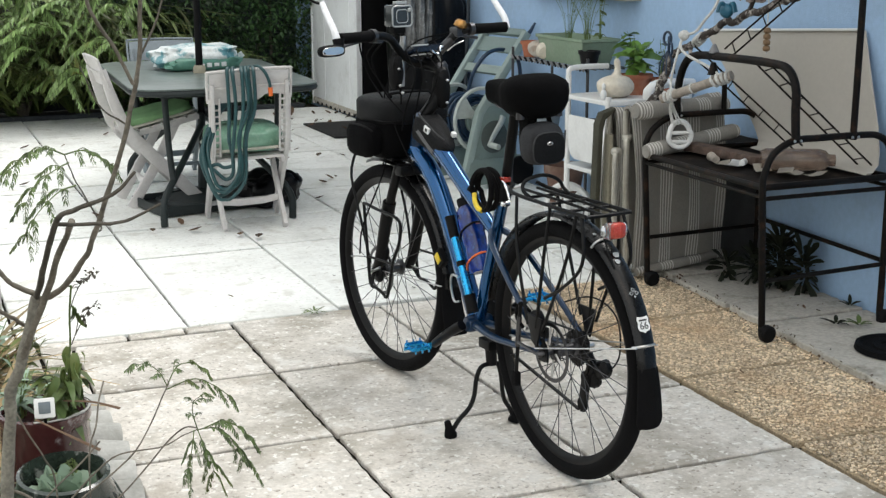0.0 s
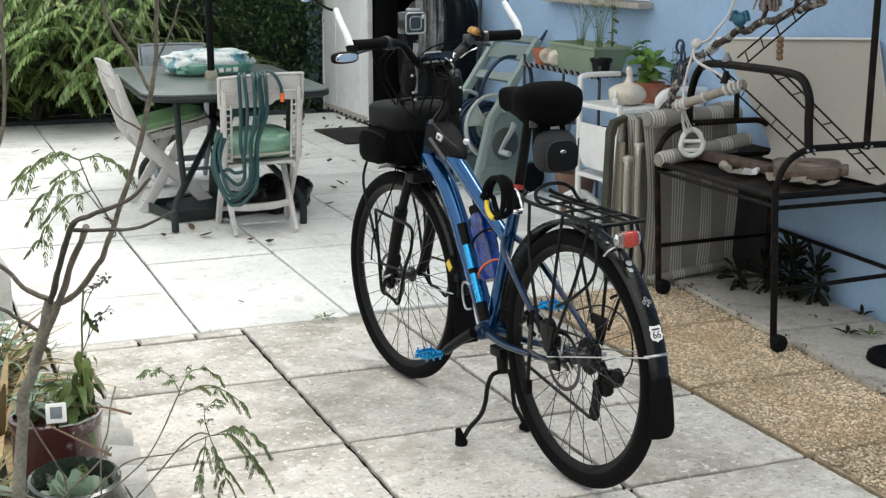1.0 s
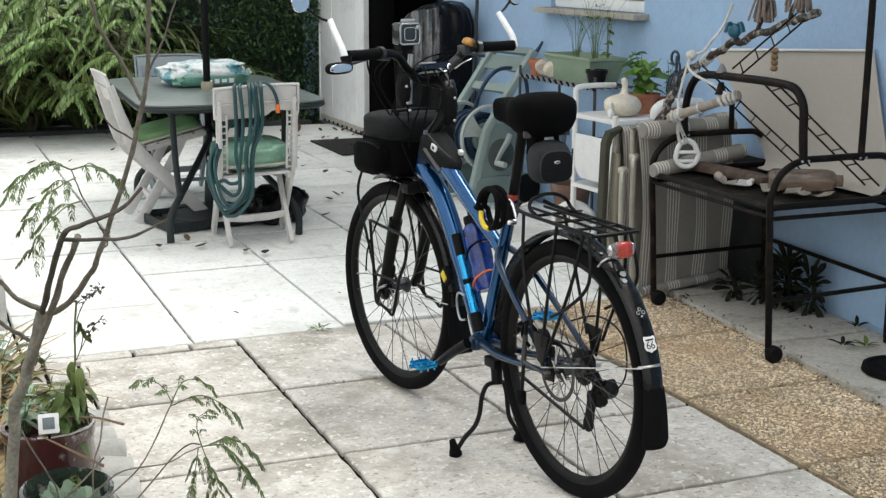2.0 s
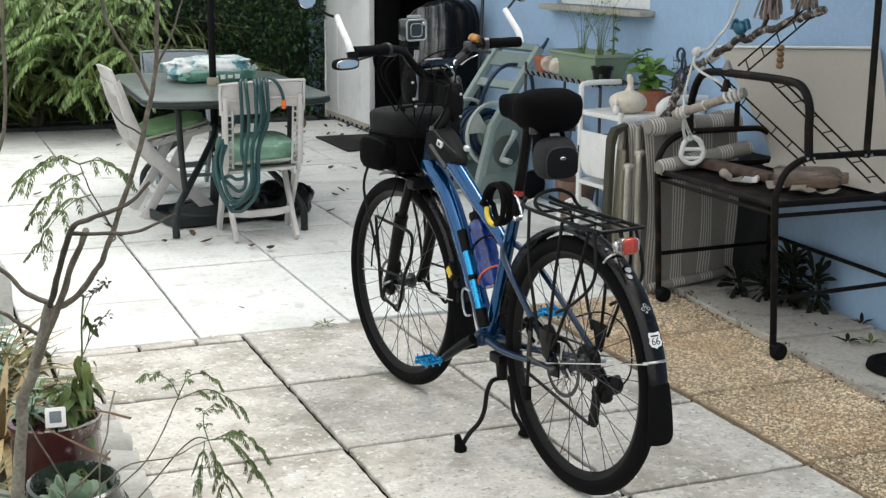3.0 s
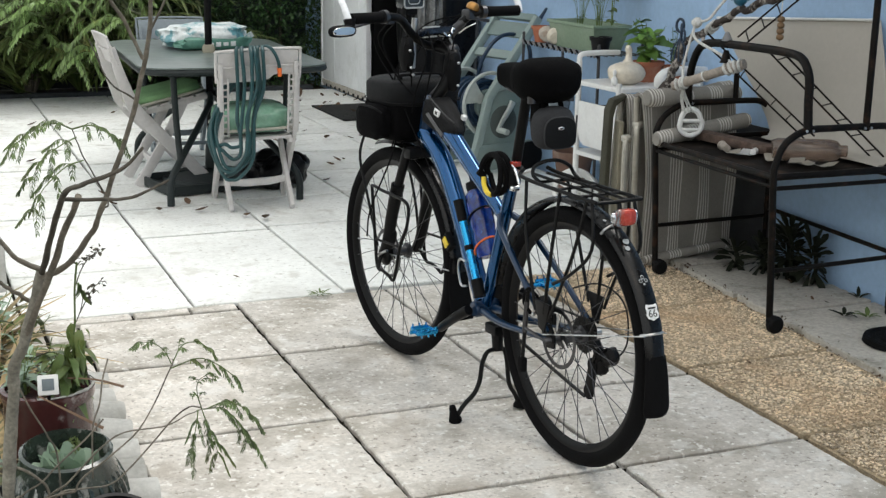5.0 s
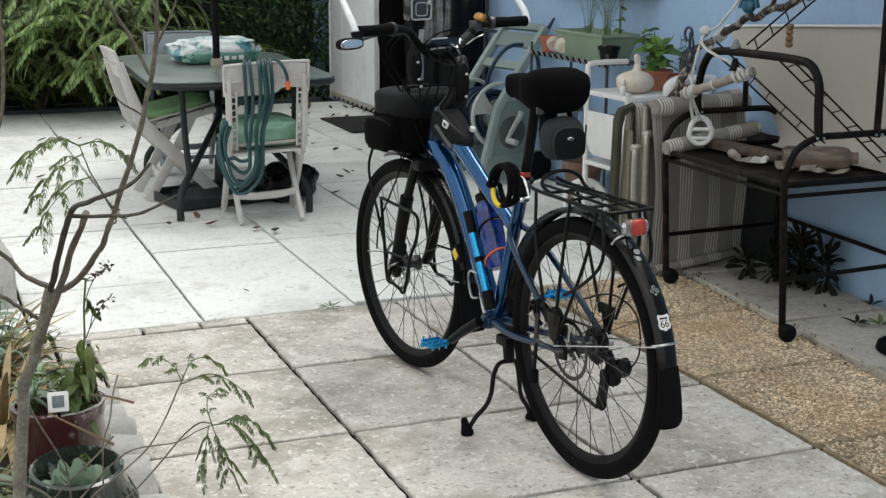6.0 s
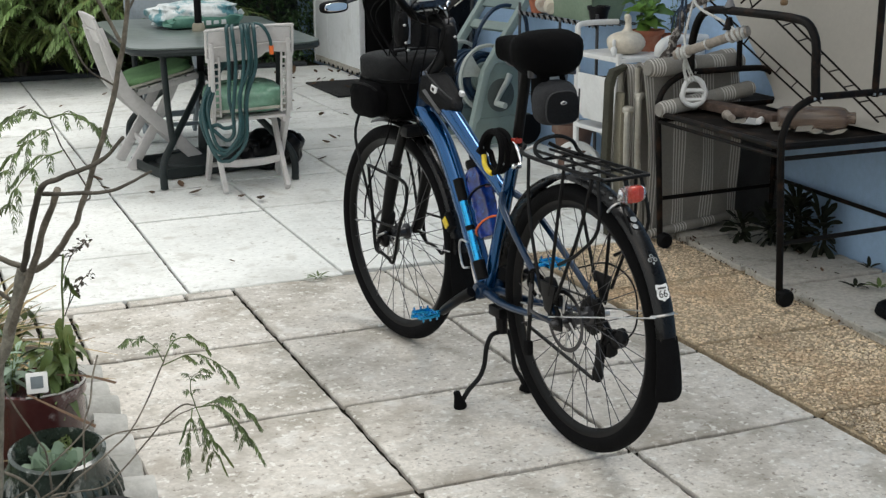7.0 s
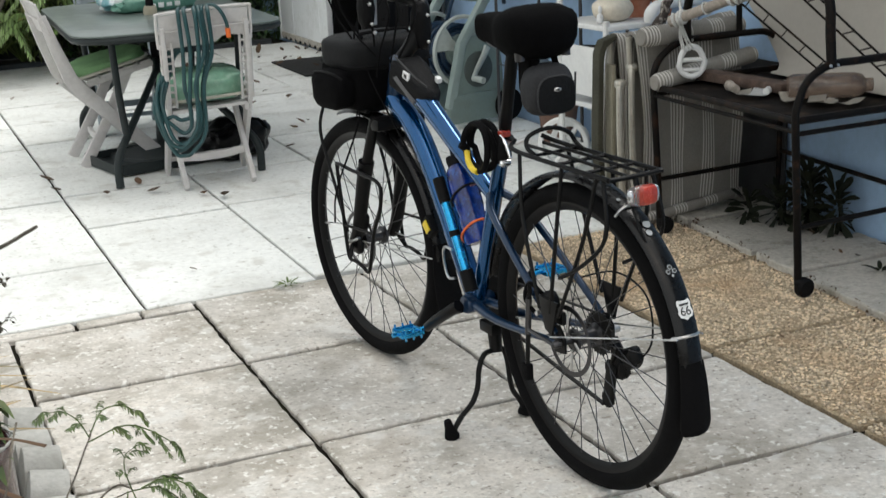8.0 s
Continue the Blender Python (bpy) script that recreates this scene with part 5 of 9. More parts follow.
bm = B()
box(bm, (0.848, 0.052, 1.122), (0.022, 0.045, 0.02), 0.004)
tube(bm, [(0.85, 0.052, 1.125), (0.855, 0.052, 1.085)], 0.010, 10)
part("mount", bm, M_BLACKM, gp)
bm = B()
lathe(bm, [(0, 0.022), (0.012, 0.021), (0.019, 0.014), (0.021, 0.004), (0.020, 0.0), (0, 0.0)], 18, Matrix.Translation((0.808, -0.158, BARZ + 0.008)) @ pose(0, 0, 0, 12, -14, 0))
part("bell", bm, M_BRASS, bars, "small brass bell")
bm = B()
box(bm, (0.850, -0.045, 1.056), (0.060, 0.118, 0.022), 0.007, rot=(0, 18, 0))
cpu = part("computer", bm, M_COMPUTER, bars, "dark blue-black bar computer")
# pale strip painted along the top edge as the computer's highlight
bm = B()
box(bm, (0.828, -0.015, 1.0735), (0.012, 0.060, 0.005), 0.002, rot=(0, 18, 0))
part("screen_edge", bm, M_CASERIM, cpu)
bm = B()
tube(bm, curve([(0.818, -0.055, 1.058), (0.816, -0.068, 1.046), (0.816, -0.082, 1.050), (0.818, -0.088, 1.064), (0.820, -0.098, 1.066)], 4), [0.0035] * 17, 7)
part("computer_clip", bm, M_CHROME, cpu, "bright wire clip")
bm = B()
tube(bm, [(0.815, -0.075, 1.040), (0.800, -0.088, 1.008)], 0.0035, 7)
part("clip_stay", bm, M_STEEL, cpu)
# cables from levers to frame and fork
cab = [[(0.85, 0.15, BARZ - 0.012), (0.95, 0.12, 1.08), (0.99, 0.06, 0.98), (0.93, 0.03, 0.86), (0.93, 0.05, 0.70), (1.02, 0.075, 0.50), (1.05, 0.07, 0.40)],
       [(0.85, -0.15, BARZ - 0.012), (0.96, -0.10, 1.07), (0.985, -0.02, 0.98), (0.91, 0.035, 0.86), (0.80, 0.035, 0.70), (0.60, 0.033, 0.46)],
       [(0.84, 0.13, BARZ - 0.018), (0.94, 0.10, 1.04), (0.965, 0.03, 0.95), (0.90, -0.03, 0.84)],
       [(0.84, -0.13, BARZ - 0.018), (0.93, -0.09, 1.04), (0.95, -0.03, 0.93), (0.89, -0.035, 0.83)]]
cab += [[(0.845, 0.11, 1.09), (0.93, 0.09, 1.03), (0.92, 0.05, 0.93), (0.86, 0.03, 0.87)], [(0.85, -0.10, 1.09), (0.96, -0.05, 1.02), (0.95, 0.03, 0.92), (0.90, 0.05, 0.80), (0.93, 0.06, 0.70)],
        [(0.86, 0.05, 1.05), (0.83, 0.06, 0.98), (0.84, 0.05, 0.90)],
        [(0.83, 0.0, 1.07), (0.76, 0.03, 1.0), (0.77, 0.04, 0.92), (0.79, 0.04, 0.86)], [(0.84, -0.04, 1.06), (0.75, -0.02, 1.0), (0.745, 0.01, 0.93), (0.77, 0.03, 0.87)],
        [(0.84, 0.03, 1.06), (0.77, 0.05, 0.99), (0.80, 0.06, 0.90), (0.84, 0.05, 0.82)], [(0.85, -0.09, 1.08), (0.79, -0.07, 1.03), (0.77, -0.03, 0.95), (0.79, -0.01, 0.88)]]
for c in cab:
    bm = B()
    tube(bm, curve(c, 7), 0.0026, 6)
    part("cable", bm, M_RUBBER, bars, "black control cable")
bm = B()
blob(bm, (0.768, -0.048, 0.945), (0.024, 0.026, 0.06), 0.15, 3.0, power=2.6, sub=3)
part("stem_pad", bm, M_BLACKM, bars)
# bell wire and phone clamp in front of the stem
for dy, dz in ((0.086, 1.012), (0.082, 0.962), (-0.052, 0.972), (-0.050, 0.905), (0.075, 0.94)):
    bm = B()
    blob(bm, (0.80 if dy > 0 else 0.742, dy, dz), (0.004, 0.0055, 0.0045), 0.3, 3.0, sub=2, seed=dz)
    part("clamp_bolt", bm, M_STEEL, bars)
bm = B()
blob(bm, (0.825, 0.080, 1.0), (0.022, 0.020, 0.05), 0.2, 3.0, power=2.6, sub=3)
part("switch_box", bm, M_BLACKM, bars)
bm = B()
tube(bm, [(0.870, 0.016, 1.100), (0.871, 0.018, 1.06), (0.871, 0.024, 0.95)], 0.0095, 10)
part("torch", bm, M_STEEL, bars, "slim steel bar torch")

# ---- garden table, chairs and what is on and under them ----
TX0, TX1, TY0, TY1, TZ = 1.13, 2.06, 6.32, 7.92, 0.69
TCX, TCY = (TX0 + TX1) / 2, (TY0 + TY1) / 2


table = thing("garden_table", "dark metal garden table with a frosted grey-green glass top", "table", pose(TCX + 0.005, TCY - 0.03, 0, 0, 0, -2.5))
HX, HY = (TX1 - TX0) / 2, (TY1 - TY0) / 2
bm = B()
prism(bm, rounded_outline(HX, HY, 0.16), 0.008, axis="z", at=TZ, bevel=0.002)
part("glass_top", bm, M_TABLE, table, "frosted grey-green glass top")
bm = B()
tube(bm, [(x, y, TZ - 0.018) for x, y in rounded_outline(HX - 0.012, HY - 0.012, 0.15)], 0.016, 8, closed=True)
part("rim", bm, M_TABLEFR, table)
for sx in (-1, 1):
    for sy in (-1, 1):
        # upright leg standing on a splayed foot that rises to the middle
        bm = B()
        tube(bm, curve([(sx * 0.285, sy * 0.565, TZ - 0.02), (sx * 0.275, sy * 0.565, 0.40), (sx * 0.258, sy * 0.56, 0.20)], 4), 0.0165, 10)
        part("leg", bm, M_TABLEFR, table)
        bm = B()
        tube(bm, curve([(sx * 0.04, sy * 0.18, 0.44), (sx * 0.15, sy * 0.40, 0.335), (sx * 0.265, sy * 0.57, 0.205), (sx * 0.31, sy * 0.625, 0.145), (sx * 0.325, sy * 0.645, 0.09), (sx * 0.325, sy * 0.647, 0.0)], 5), [0.0165, 0.0165, 0.0175, 0.019], 10)
        part("foot", bm, M_TABLEFR, table)
    bm = B()
    tube(bm, curve([(sx * 0.04, -0.18, 0.44), (sx * 0.02, -0.08, 0.47), (sx * 0.02, 0.08, 0.47), (sx * 0.04, 0.18, 0.44)], 4), 0.0165, 9)
    part("brace", bm, M_TABLEFR, table)
for sy in (-1, 1):
    bm = B()
    rod(bm, (-0.31, sy * 0.57, TZ - 0.05), (0.31, sy * 0.57, TZ - 0.05), 0.014, 8)
    part("cross_rail", bm, M_TABLEFR, table)

umb = thing("umbrella_pole", "dark closed parasol pole through the table on a heavy base", "parasol pole", pose(1.585, 7.06, 0))
bm = B()
tube(bm, [(0, 0, 0.03), (0, 0, 2.2)], 0.019, 12)
part("pole", bm, M_BLACKM, umb)
bm = B()
lathe(bm, [(0, 0.0), (0.27, 0.0), (0.275, 0.012), (0.26, 0.035), (0.10, 0.055), (0.035, 0.075), (0.03, 0.20), (0, 0.20)], 32)
part("base", bm, M_TABLEFR, umb, "dark round parasol base")
bm = B()
lathe(bm, [(0.019, 0.69), (0.034, 0.692), (0.034, 0.72), (0.026, 0.735), (0.019, 0.735)], 16)
part("collar", bm, M_BEIGE, umb, "brown collar at the table top")


def board(bm, pts, widths, thick, at, bevel=0.005):
    """A flat bent board in the y, z plane along pts, at local x."""
    p = [V((0, a, b)) for a, b in pts]
    left, right = [], []
    for i, q in enumerate(p):
        t = (p[min(i + 1, len(p) - 1)] - p[max(i - 1, 0)]).normalized()
        nrm = V((0, -t.z, t.y)) * widths[i] / 2
        left.append(((q + nrm).y, (q + nrm).z))
        right.append(((q - nrm).y, (q - nrm).z))
    return prism(bm, left + right[::-1], thick, axis="x", at=at, bevel=bevel)


def folding_chair(m, label, resin, cushion, cushion_label, ribs=True, puff=0.036, tilt=3.0, seat_z=0.352):
    """y ahead; origin on the ground between the rear feet."""
    ch = thing("folding_chair", label, "chair", m, group="chairs round the garden table")
    for s in (-1, 1):
        bm = B()
        board(bm, [(-0.120, 0.735), (-0.080, 0.60), (-0.02, 0.43), (0.03, 0.365), (0.13, 0.262), (0.385, 0.0)], [0.040, 0.052, 0.066, 0.072, 0.066, 0.062], 0.020, s * 0.178)
        part("upright", bm, resin, ch)
        bm = B()
        leg_top = seat_z + 0.262 * math.tan(radians(tilt))
        board(bm, [(0.0, 0.0), (0.13, leg_top * 0.46), (0.262, leg_top)], [0.052, 0.050, 0.048], 0.022, s * 0.150)
        part("rear_leg", bm, resin, ch)
        if ribs:
            for k in range(9):
                t = k / 8
                bm = B()
                box(bm, (s * 0.166, -0.098 + 0.093 * t, 0.640 - 0.26 * t), (0.050, 0.010, 0.009), 0.002)
                part("notch_rib", bm, resin, ch)
            for dx in (0.192, 0.145):
                bm = B()
                tube(bm, [(s * dx, -0.115, 0.665), (s * dx, -0.012, 0.375)], 0.0055, 8)
                part("side_rail", bm, resin, ch)
    # back: a thin panel with a raised rim and a ridge across it, scooped out along its lower edge
    def back_y(z):
        return -0.140 - (z - 0.787) * 0.36

    bm = B()
    low = [(-0.185, 0.640), (-0.10, 0.640), (0.03, 0.640), (0.055, 0.652), (0.075, 0.668), (0.10, 0.672), (0.165, 0.662), (0.185, 0.655)]
    top = [(0.190, 0.782), (0.10, 0.786), (-0.10, 0.786), (-0.190, 0.782)]
    prism(bm, low + top, 0.007, axis="y", at=0.0, bevel=0.002)
    for v in bm.verts:
        v.co.y += back_y(v.co.z)
    panel = part("back_panel", bm, resin, ch)
    bm = B()
    rim = [(-0.198, 0.645), (-0.200, 0.72), (-0.198, 0.782), (-0.185, 0.792), (0.0, 0.796), (0.185, 0.792), (0.198, 0.782), (0.200, 0.72), (0.198, 0.645)]
    tube(bm, curve([(x, back_y(z) - 0.004, z) for x, z in rim], 4), 0.0068, 8)
    part("back_rim", bm, resin, panel)
    bm = B()
    tube(bm, [(-0.195, back_y(0.715) - 0.007, 0.712), (0.0, back_y(0.715) - 0.010, 0.715), (0.195, back_y(0.715) - 0.007, 0.712)], 0.0055, 8)
    part("back_ridge", bm, resin, panel)
    seat_m = Matrix.Translation((0, 0.0, seat_z)) @ pose(0, 0, 0, tilt, 0, 0)
    for k in range(6):
        bm = B()
        box(bm, (0, 0.022 + 0.066 * k, 0.0), (0.330, 0.056, 0.015), 0.005)
        part("seat_slat", bm, resin, ch, m=seat_m)
    for s in (-1, 1):
        bm = B()
        box(bm, (s * 0.158, 0.185, -0.016), (0.020, 0.40, 0.026), 0.005)
        part("seat_rail", bm, resin, ch, m=seat_m)
    bm = B()
    prism(bm, [(-0.150, 0.115), (-0.06, 0.103), (0.06, 0.103), (0.150, 0.115), (0.150, 0.148), (0.06, 0.138), (-0.06, 0.138), (-0.150, 0.148)], 0.016, axis="y", at=0.095, bevel=0.004)
    part("rear_stretcher", bm, resin, ch)
    bm = B()
    box(bm, (0, 0.30, 0.088), (0.345, 0.026, 0.022), 0.005)
    part("front_stretcher", bm, resin, ch)
    if cushion is None:
        return ch
    bm = B()
    blob(bm, (0, 0.185, 0.012 + puff), (0.185, 0.190, puff), 0.10, 2.5, power=3.4, sub=4, seed=m.translation.x)
    cu = part("seat_cushion", bm, cushion, ch, cushion_label, smooth=80, m=seat_m)
    bm = B()
    tube(bm, [(x, 0.185 + y, 0.014 + puff * 0.45) for x, y in rounded_outline(0.186, 0.190, 0.06, 4)], 0.0075, 6, closed=True)
    part("cushion_seam", bm, M_PIPING, cu)
    if puff > 0.05:
        # the cover is drawn in round a button and pleated towards the corners
        for k in range(4):
            a = 0.8 + 1.57 * k
            bm = B()
            tube(bm, curve([(0.03 * math.cos(a), 0.185 + 0.03 * math.sin(a), 0.012 + puff * 2.02), (0.08 * math.cos(a + 0.2), 0.185 + 0.08 * math.sin(a + 0.2), 0.012 + puff * 2.0), (0.135 * math.cos(a), 0.185 + 0.135 * math.sin(a), 0.012 + puff * 1.83)], 4), [0.004, 0.008, 0.004], 7, flat=0.5)
            part("pleat", bm, cushion, cu)
    return ch


CHAIR_HOSE = pose(1.650, 6.232, 0.002, 0, -2.4, -4)
folding_chair(CHAIR_HOSE, "weathered white resin folding chair with a pale green cushion", M_RESIN, M_CUSHION2, "shiny pale green patterned cushion", puff=0.068, tilt=1.0)
folding_chair(pose(1.176, 7.154, 0, 0, 0, -88), "weathered white resin folding chair with a leaf green cushion", M_RESIN, M_CUSHION, "flat leaf green cushion", ribs=False, puff=0.030, tilt=13.0, seat_z=0.398)
# the chair behind stands in shade, which its grey-blue colour paints in
folding_chair(pose(1.60, 8.10, 0.0, 0, 0, 178), "resin folding chair behind the table, its shade painted grey-blue", M_CHAIRDK, None, "", ribs=False)

# hose coiled over the chair's back: down in front, round below, up behind the back panel
hs = thing("garden_hose", "teal garden hose hung in loops over the chair back", "hose", CHAIR_HOSE)
rnd = random.Random(11)
for k, (xt, out, low, xb) in enumerate(((-0.106, -0.215, 0.335, -0.130), (-0.082, -0.236, 0.300, -0.140), (-0.040, -0.246, 0.225, -0.160), (-0.008, -0.250, 0.205, -0.158), (0.016, -0.240, 0.190, -0.150), (-0.022, -0.228, 0.245, -0.150))):
    y0 = -0.168 - 0.011 * (k % 3)
    pts = [(xt + 0.01, -0.135, 0.806), (xt, -0.158, 0.800), (xt - 0.002, y0, 0.765), (xt - 0.004, y0 + 0.004, 0.62), (xt - 0.012 - 0.010 * k, y0 + 0.010, 0.48), (xt * 0.6 + xb * 0.4 - 0.004, y0 + 0.014, low + 0.10), (xb + 0.025, y0 + 0.014, low + 0.018), (xb - 0.018, y0 + 0.014, low),
           (xb - 0.055, y0 + 0.016, low + 0.035), (out, y0 + 0.035, 0.37 + 0.01 * (k % 2)), (out + 0.012, y0 + 0.075, 0.45), (out + 0.06, -0.055, 0.545), (out * 0.35 + xt * 0.65, -0.070, 0.66), (xt + 0.018, -0.110, 0.775), (xt + 0.014, -0.125, 0.803)]
    pts = [(x + (rnd.uniform(-0.006, 0.006) if 2 < n < 12 else 0), y + rnd.uniform(-0.003, 0.003), z + (rnd.uniform(-0.010, 0.010) if 2 < n < 12 else 0)) for n, (x, y, z) in enumerate(pts)]
    bm = B()
    tube(bm, curve(pts, 6), 0.0088, 8)
    part("hose_loop", bm, M_HOSE, hs)
bm = B()
tube(bm, curve([(0.02, -0.13, 0.806), (0.05, -0.150, 0.803), (0.072, -0.160, 0.775), (0.088, -0.158, 0.735), (0.092, -0.156, 0.70)], 4), 0.008, 8)
part("hose_end", bm, M_HOSE, hs)
bm = B()
tube(bm, [(0.092, -0.156, 0.704), (0.092, -0.155, 0.664)], [0.012, 0.010], 10)
part("nozzle", bm, M_ORANGE, hs, "orange hose connector")

# sack lying on the table
sack = thing("sack", "white and green plastic sack lying on the glass table", "sack", pose(1.62, 7.34, TZ + 0.004, 0, 0, 16))
bm = B()
blob(bm, (0, 0, 0.065), (0.235, 0.155, 0.065), 0.3, 2.2, power=3.0, sub=4, seed=4.0)
sk = part("sack_body", bm, M_BAG, sack, smooth=60)
bm = B()
blob(bm, (0.0, -0.09, 0.034), (0.225, 0.085, 0.04), 0.2, 2.5, power=3.0, sub=3, seed=9.0)
part("green_panel", bm, M_BAGDARK, sack, "printed green panel")
for k in range(4):
    bm = B()
    box(bm, (-0.05 + 0.045 * k, -0.178, 0.030), (0.030, 0.004, 0.018 + 0.006 * (k % 2)), 0.001)
    part("print_bar", bm, M_STICKER, sk)
bm = B()
prism(bm, [(0.22, -0.02), (0.30, 0.03), (0.33, 0.05), (0.31, 0.075), (0.24, 0.04)], 0.006, axis="y", at=0.02)
part("sack_end", bm, M_BAG, sack)

# dark things under the table
bg = thing("black_bag", "slumped black bag lying under the garden table", "bag", pose(1.87, 6.78, 0.0, 0, 0, 20))
bm = B()
blob(bm, (0, 0, 0.10), (0.17, 0.12, 0.10), 0.25, 2.5, power=2.6, sub=4, seed=6.0)
part("bag_body", bm, M_TARP, bg, smooth=70)
bm = B()
tube(bm, curve([(-0.12, -0.09, 0.15), (-0.05, -0.13, 0.20), (0.05, -0.13, 0.195), (0.12, -0.10, 0.14)], 5), 0.008, 7)
part("bag_strap", bm, M_FABRIC, bg)
tr = thing("dark_tray", "flat dark tray on the paving under the table", "tray", pose(1.50, 6.92, 0.0, 0, 0, 12))
bm = B()
box(bm, (0, 0, 0.012), (0.52, 0.42, 0.018), 0.006)
part("tray_floor", bm, M_TABLEFR, tr)
for s in (-1, 1):
    bm = B()
    box(bm, (0, s * 0.21, 0.03), (0.53, 0.014, 0.05), 0.005)
    part("tray_side", bm, M_TABLEFR, tr)
    bm = B()
    box(bm, (s * 0.262, 0, 0.03), (0.014, 0.42, 0.05), 0.005)
    part("tray_side", bm, M_TABLEFR, tr)

# ---- along the house wall: perch stand, loungers, trolley, shelf, hose reel ----
SX0, SX1, SY0, SY1 = 2.806, 3.325, 3.700, 4.535
stand_t = thing("perch_stand", "worn black tubular stand on castors with a dark tray", "stand", pose(0, 0, 0))


def bar(name, pts, r, parent=None, n=5, label="", material=None, seg=10):
    bm = B()
    tube(bm, curve(pts, n) if n else pts, r, seg)
    return part(name, bm, material or M_RUSTBLACK, parent, label)


def on_stand(u, y, z):
    """A point of the slightly racked stand; u runs from 0 at the patio side to 1 at the wall."""
    front = SX0 + 0.048 * (y - SY0) - 0.06 * max(0.0, min(0.57, z) - 0.08)
    back = SX1 + 0.060 * (y - SY0)
    return V((front + (back - front) * u, y, z))


for y in (SY0, SY1):
    zt = 0.712 if y == SY0 else 0.695
    bar("arch", [on_stand(u, y, z) for u, z in ((0, 0.05), (0, 0.30), (0, 0.54), (0.012, 0.60), (0.075, zt - 0.042), (0.22, zt - 0.002), (0.41, zt + 0.002), (0.75, zt + 0.002), (0.88, zt - 0.005), (0.97, zt - 0.04), (1, 0.60), (1, 0.45), (1, 0.05))], 0.0125, stand_t, 4)
    bar("lower_rail", [on_stand(0, y, 0.203 if y == SY1 else 0.222), on_stand(1, y, 0.210 if y == SY1 else 0.234)], 0.0085, stand_t, 0)
    for u in (0, 1):
        x, yc = on_stand(u, y, 0.05).x + 0.016, y - 0.011
        bm = B()
        disc_y(bm, (x, yc, 0.031), [(0, -0.017), (0.024, -0.017), (0.031, -0.010), (0.031, 0.010), (0.024, 0.017), (0, 0.017)], 18)
        cst = part("castor", bm, M_BLACKM, stand_t, "black swivel castor")
        bm = B()
        blob(bm, (x - 0.006, yc + 0.004, 0.045), (0.028, 0.022, 0.02), sub=2)
        part("castor_fork", bm, M_BLACKM, cst)
bar("back_rail", [on_stand(1, SY0, 0.245), on_stand(1, SY1, 0.243)], 0.0085, stand_t, 0)
for u in (0, 1):
    bar("side_rail", [on_stand(u, SY0, 0.555), on_stand(u, SY1, 0.545)], 0.011, stand_t, 0)
    bar("side_rail_low", [on_stand(u, SY0, 0.522), on_stand(u, SY1, 0.512)], 0.007, stand_t, 0)
for y in (SY0, SY1):
    bar("end_rail", [on_stand(0, y, 0.556), on_stand(1, y, 0.556)], 0.011, stand_t, 0)
    bar("end_rail_low", [on_stand(0, y, 0.515), on_stand(1, y, 0.515)], 0.008, stand_t, 0)
bm = B()
prism(bm, [on_stand(u, y, 0.5)[:2] for u, y in ((0.02, SY0 + 0.01), (0.98, SY0 + 0.01), (0.98, SY1 - 0.01), (0.02, SY1 - 0.01))], 0.006, axis="z", at=0.543, bevel=0.002)
part("tray", bm, M_TRAY, stand_t, "dark dirty tray")
bar("perch_post", [(3.184, SY1, 0.69), (3.180, SY1, 0.82)], 0.011, stand_t, 0)
UX = 2.935
bar("handle", [(UX - 0.03, SY0, 0.71), (UX - 0.028, SY0 + 0.012, 0.80), (UX - 0.02, SY0 + 0.03, 0.89), (UX - 0.01, SY0 + 0.09, 0.945), (UX, SY0 + 0.20, 0.957), (UX + 0.01, 4.15, 0.955), (UX + 0.02, SY1 - 0.13, 0.945), (UX + 0.025, SY1 - 0.04, 0.90), (UX + 0.025, SY1, 0.80), (UX + 0.025, SY1, 0.69)], 0.0155, stand_t, 5)
bar("tall_pole", [(3.15, SY0, 0.70), (3.152, SY0, 1.30), (3.155, SY0 + 0.005, 1.62), (3.17, SY0 + 0.03, 1.70), (3.21, SY0 + 0.05, 1.72)], 0.0125, stand_t, 5)
for y, x in ((SY0, UX - 0.03), (SY0, 3.15), (SY1, UX + 0.025)):
    for dx in (-0.013, 0.013):
        bm = B()
        disc_y(bm, (x + dx, y, 0.71 if y == SY0 else 0.695), [(0, -0.017), (0.004, -0.016), (0.005, -0.013), (0.005, 0.0), (0, 0.0)], 8)
        part("bolt", bm, M_STEEL, stand_t)


def ladder(m, label, length, width, rungs):
    """Stands along local z from the origin, rails spaced in y."""
    ld = thing("bird_ladder", label, "ladder", m, group="ladders on the stand")
    for s in (-1, 1):
        bar("ladder_rail", [(0, s * width / 2, 0), (0, s * width / 2, length)], 0.0036, ld, 0, seg=6)
    for k in range(rungs):
        z = length * (k + 0.5) / rungs
        bar("rung", [(0, -width / 2, z), (0, width / 2, z)], 0.0026, ld, 0, seg=6)


def between(a, b, roll=0.0):
    a, b = V(a), V(b)
    z = (b - a).normalized()
    x = V((0, 1, 0)).cross(z).normalized()
    y = z.cross(x)
    return Matrix.Translation(a) @ Matrix((x, y, z)).transposed().to_4x4(), (b - a).length


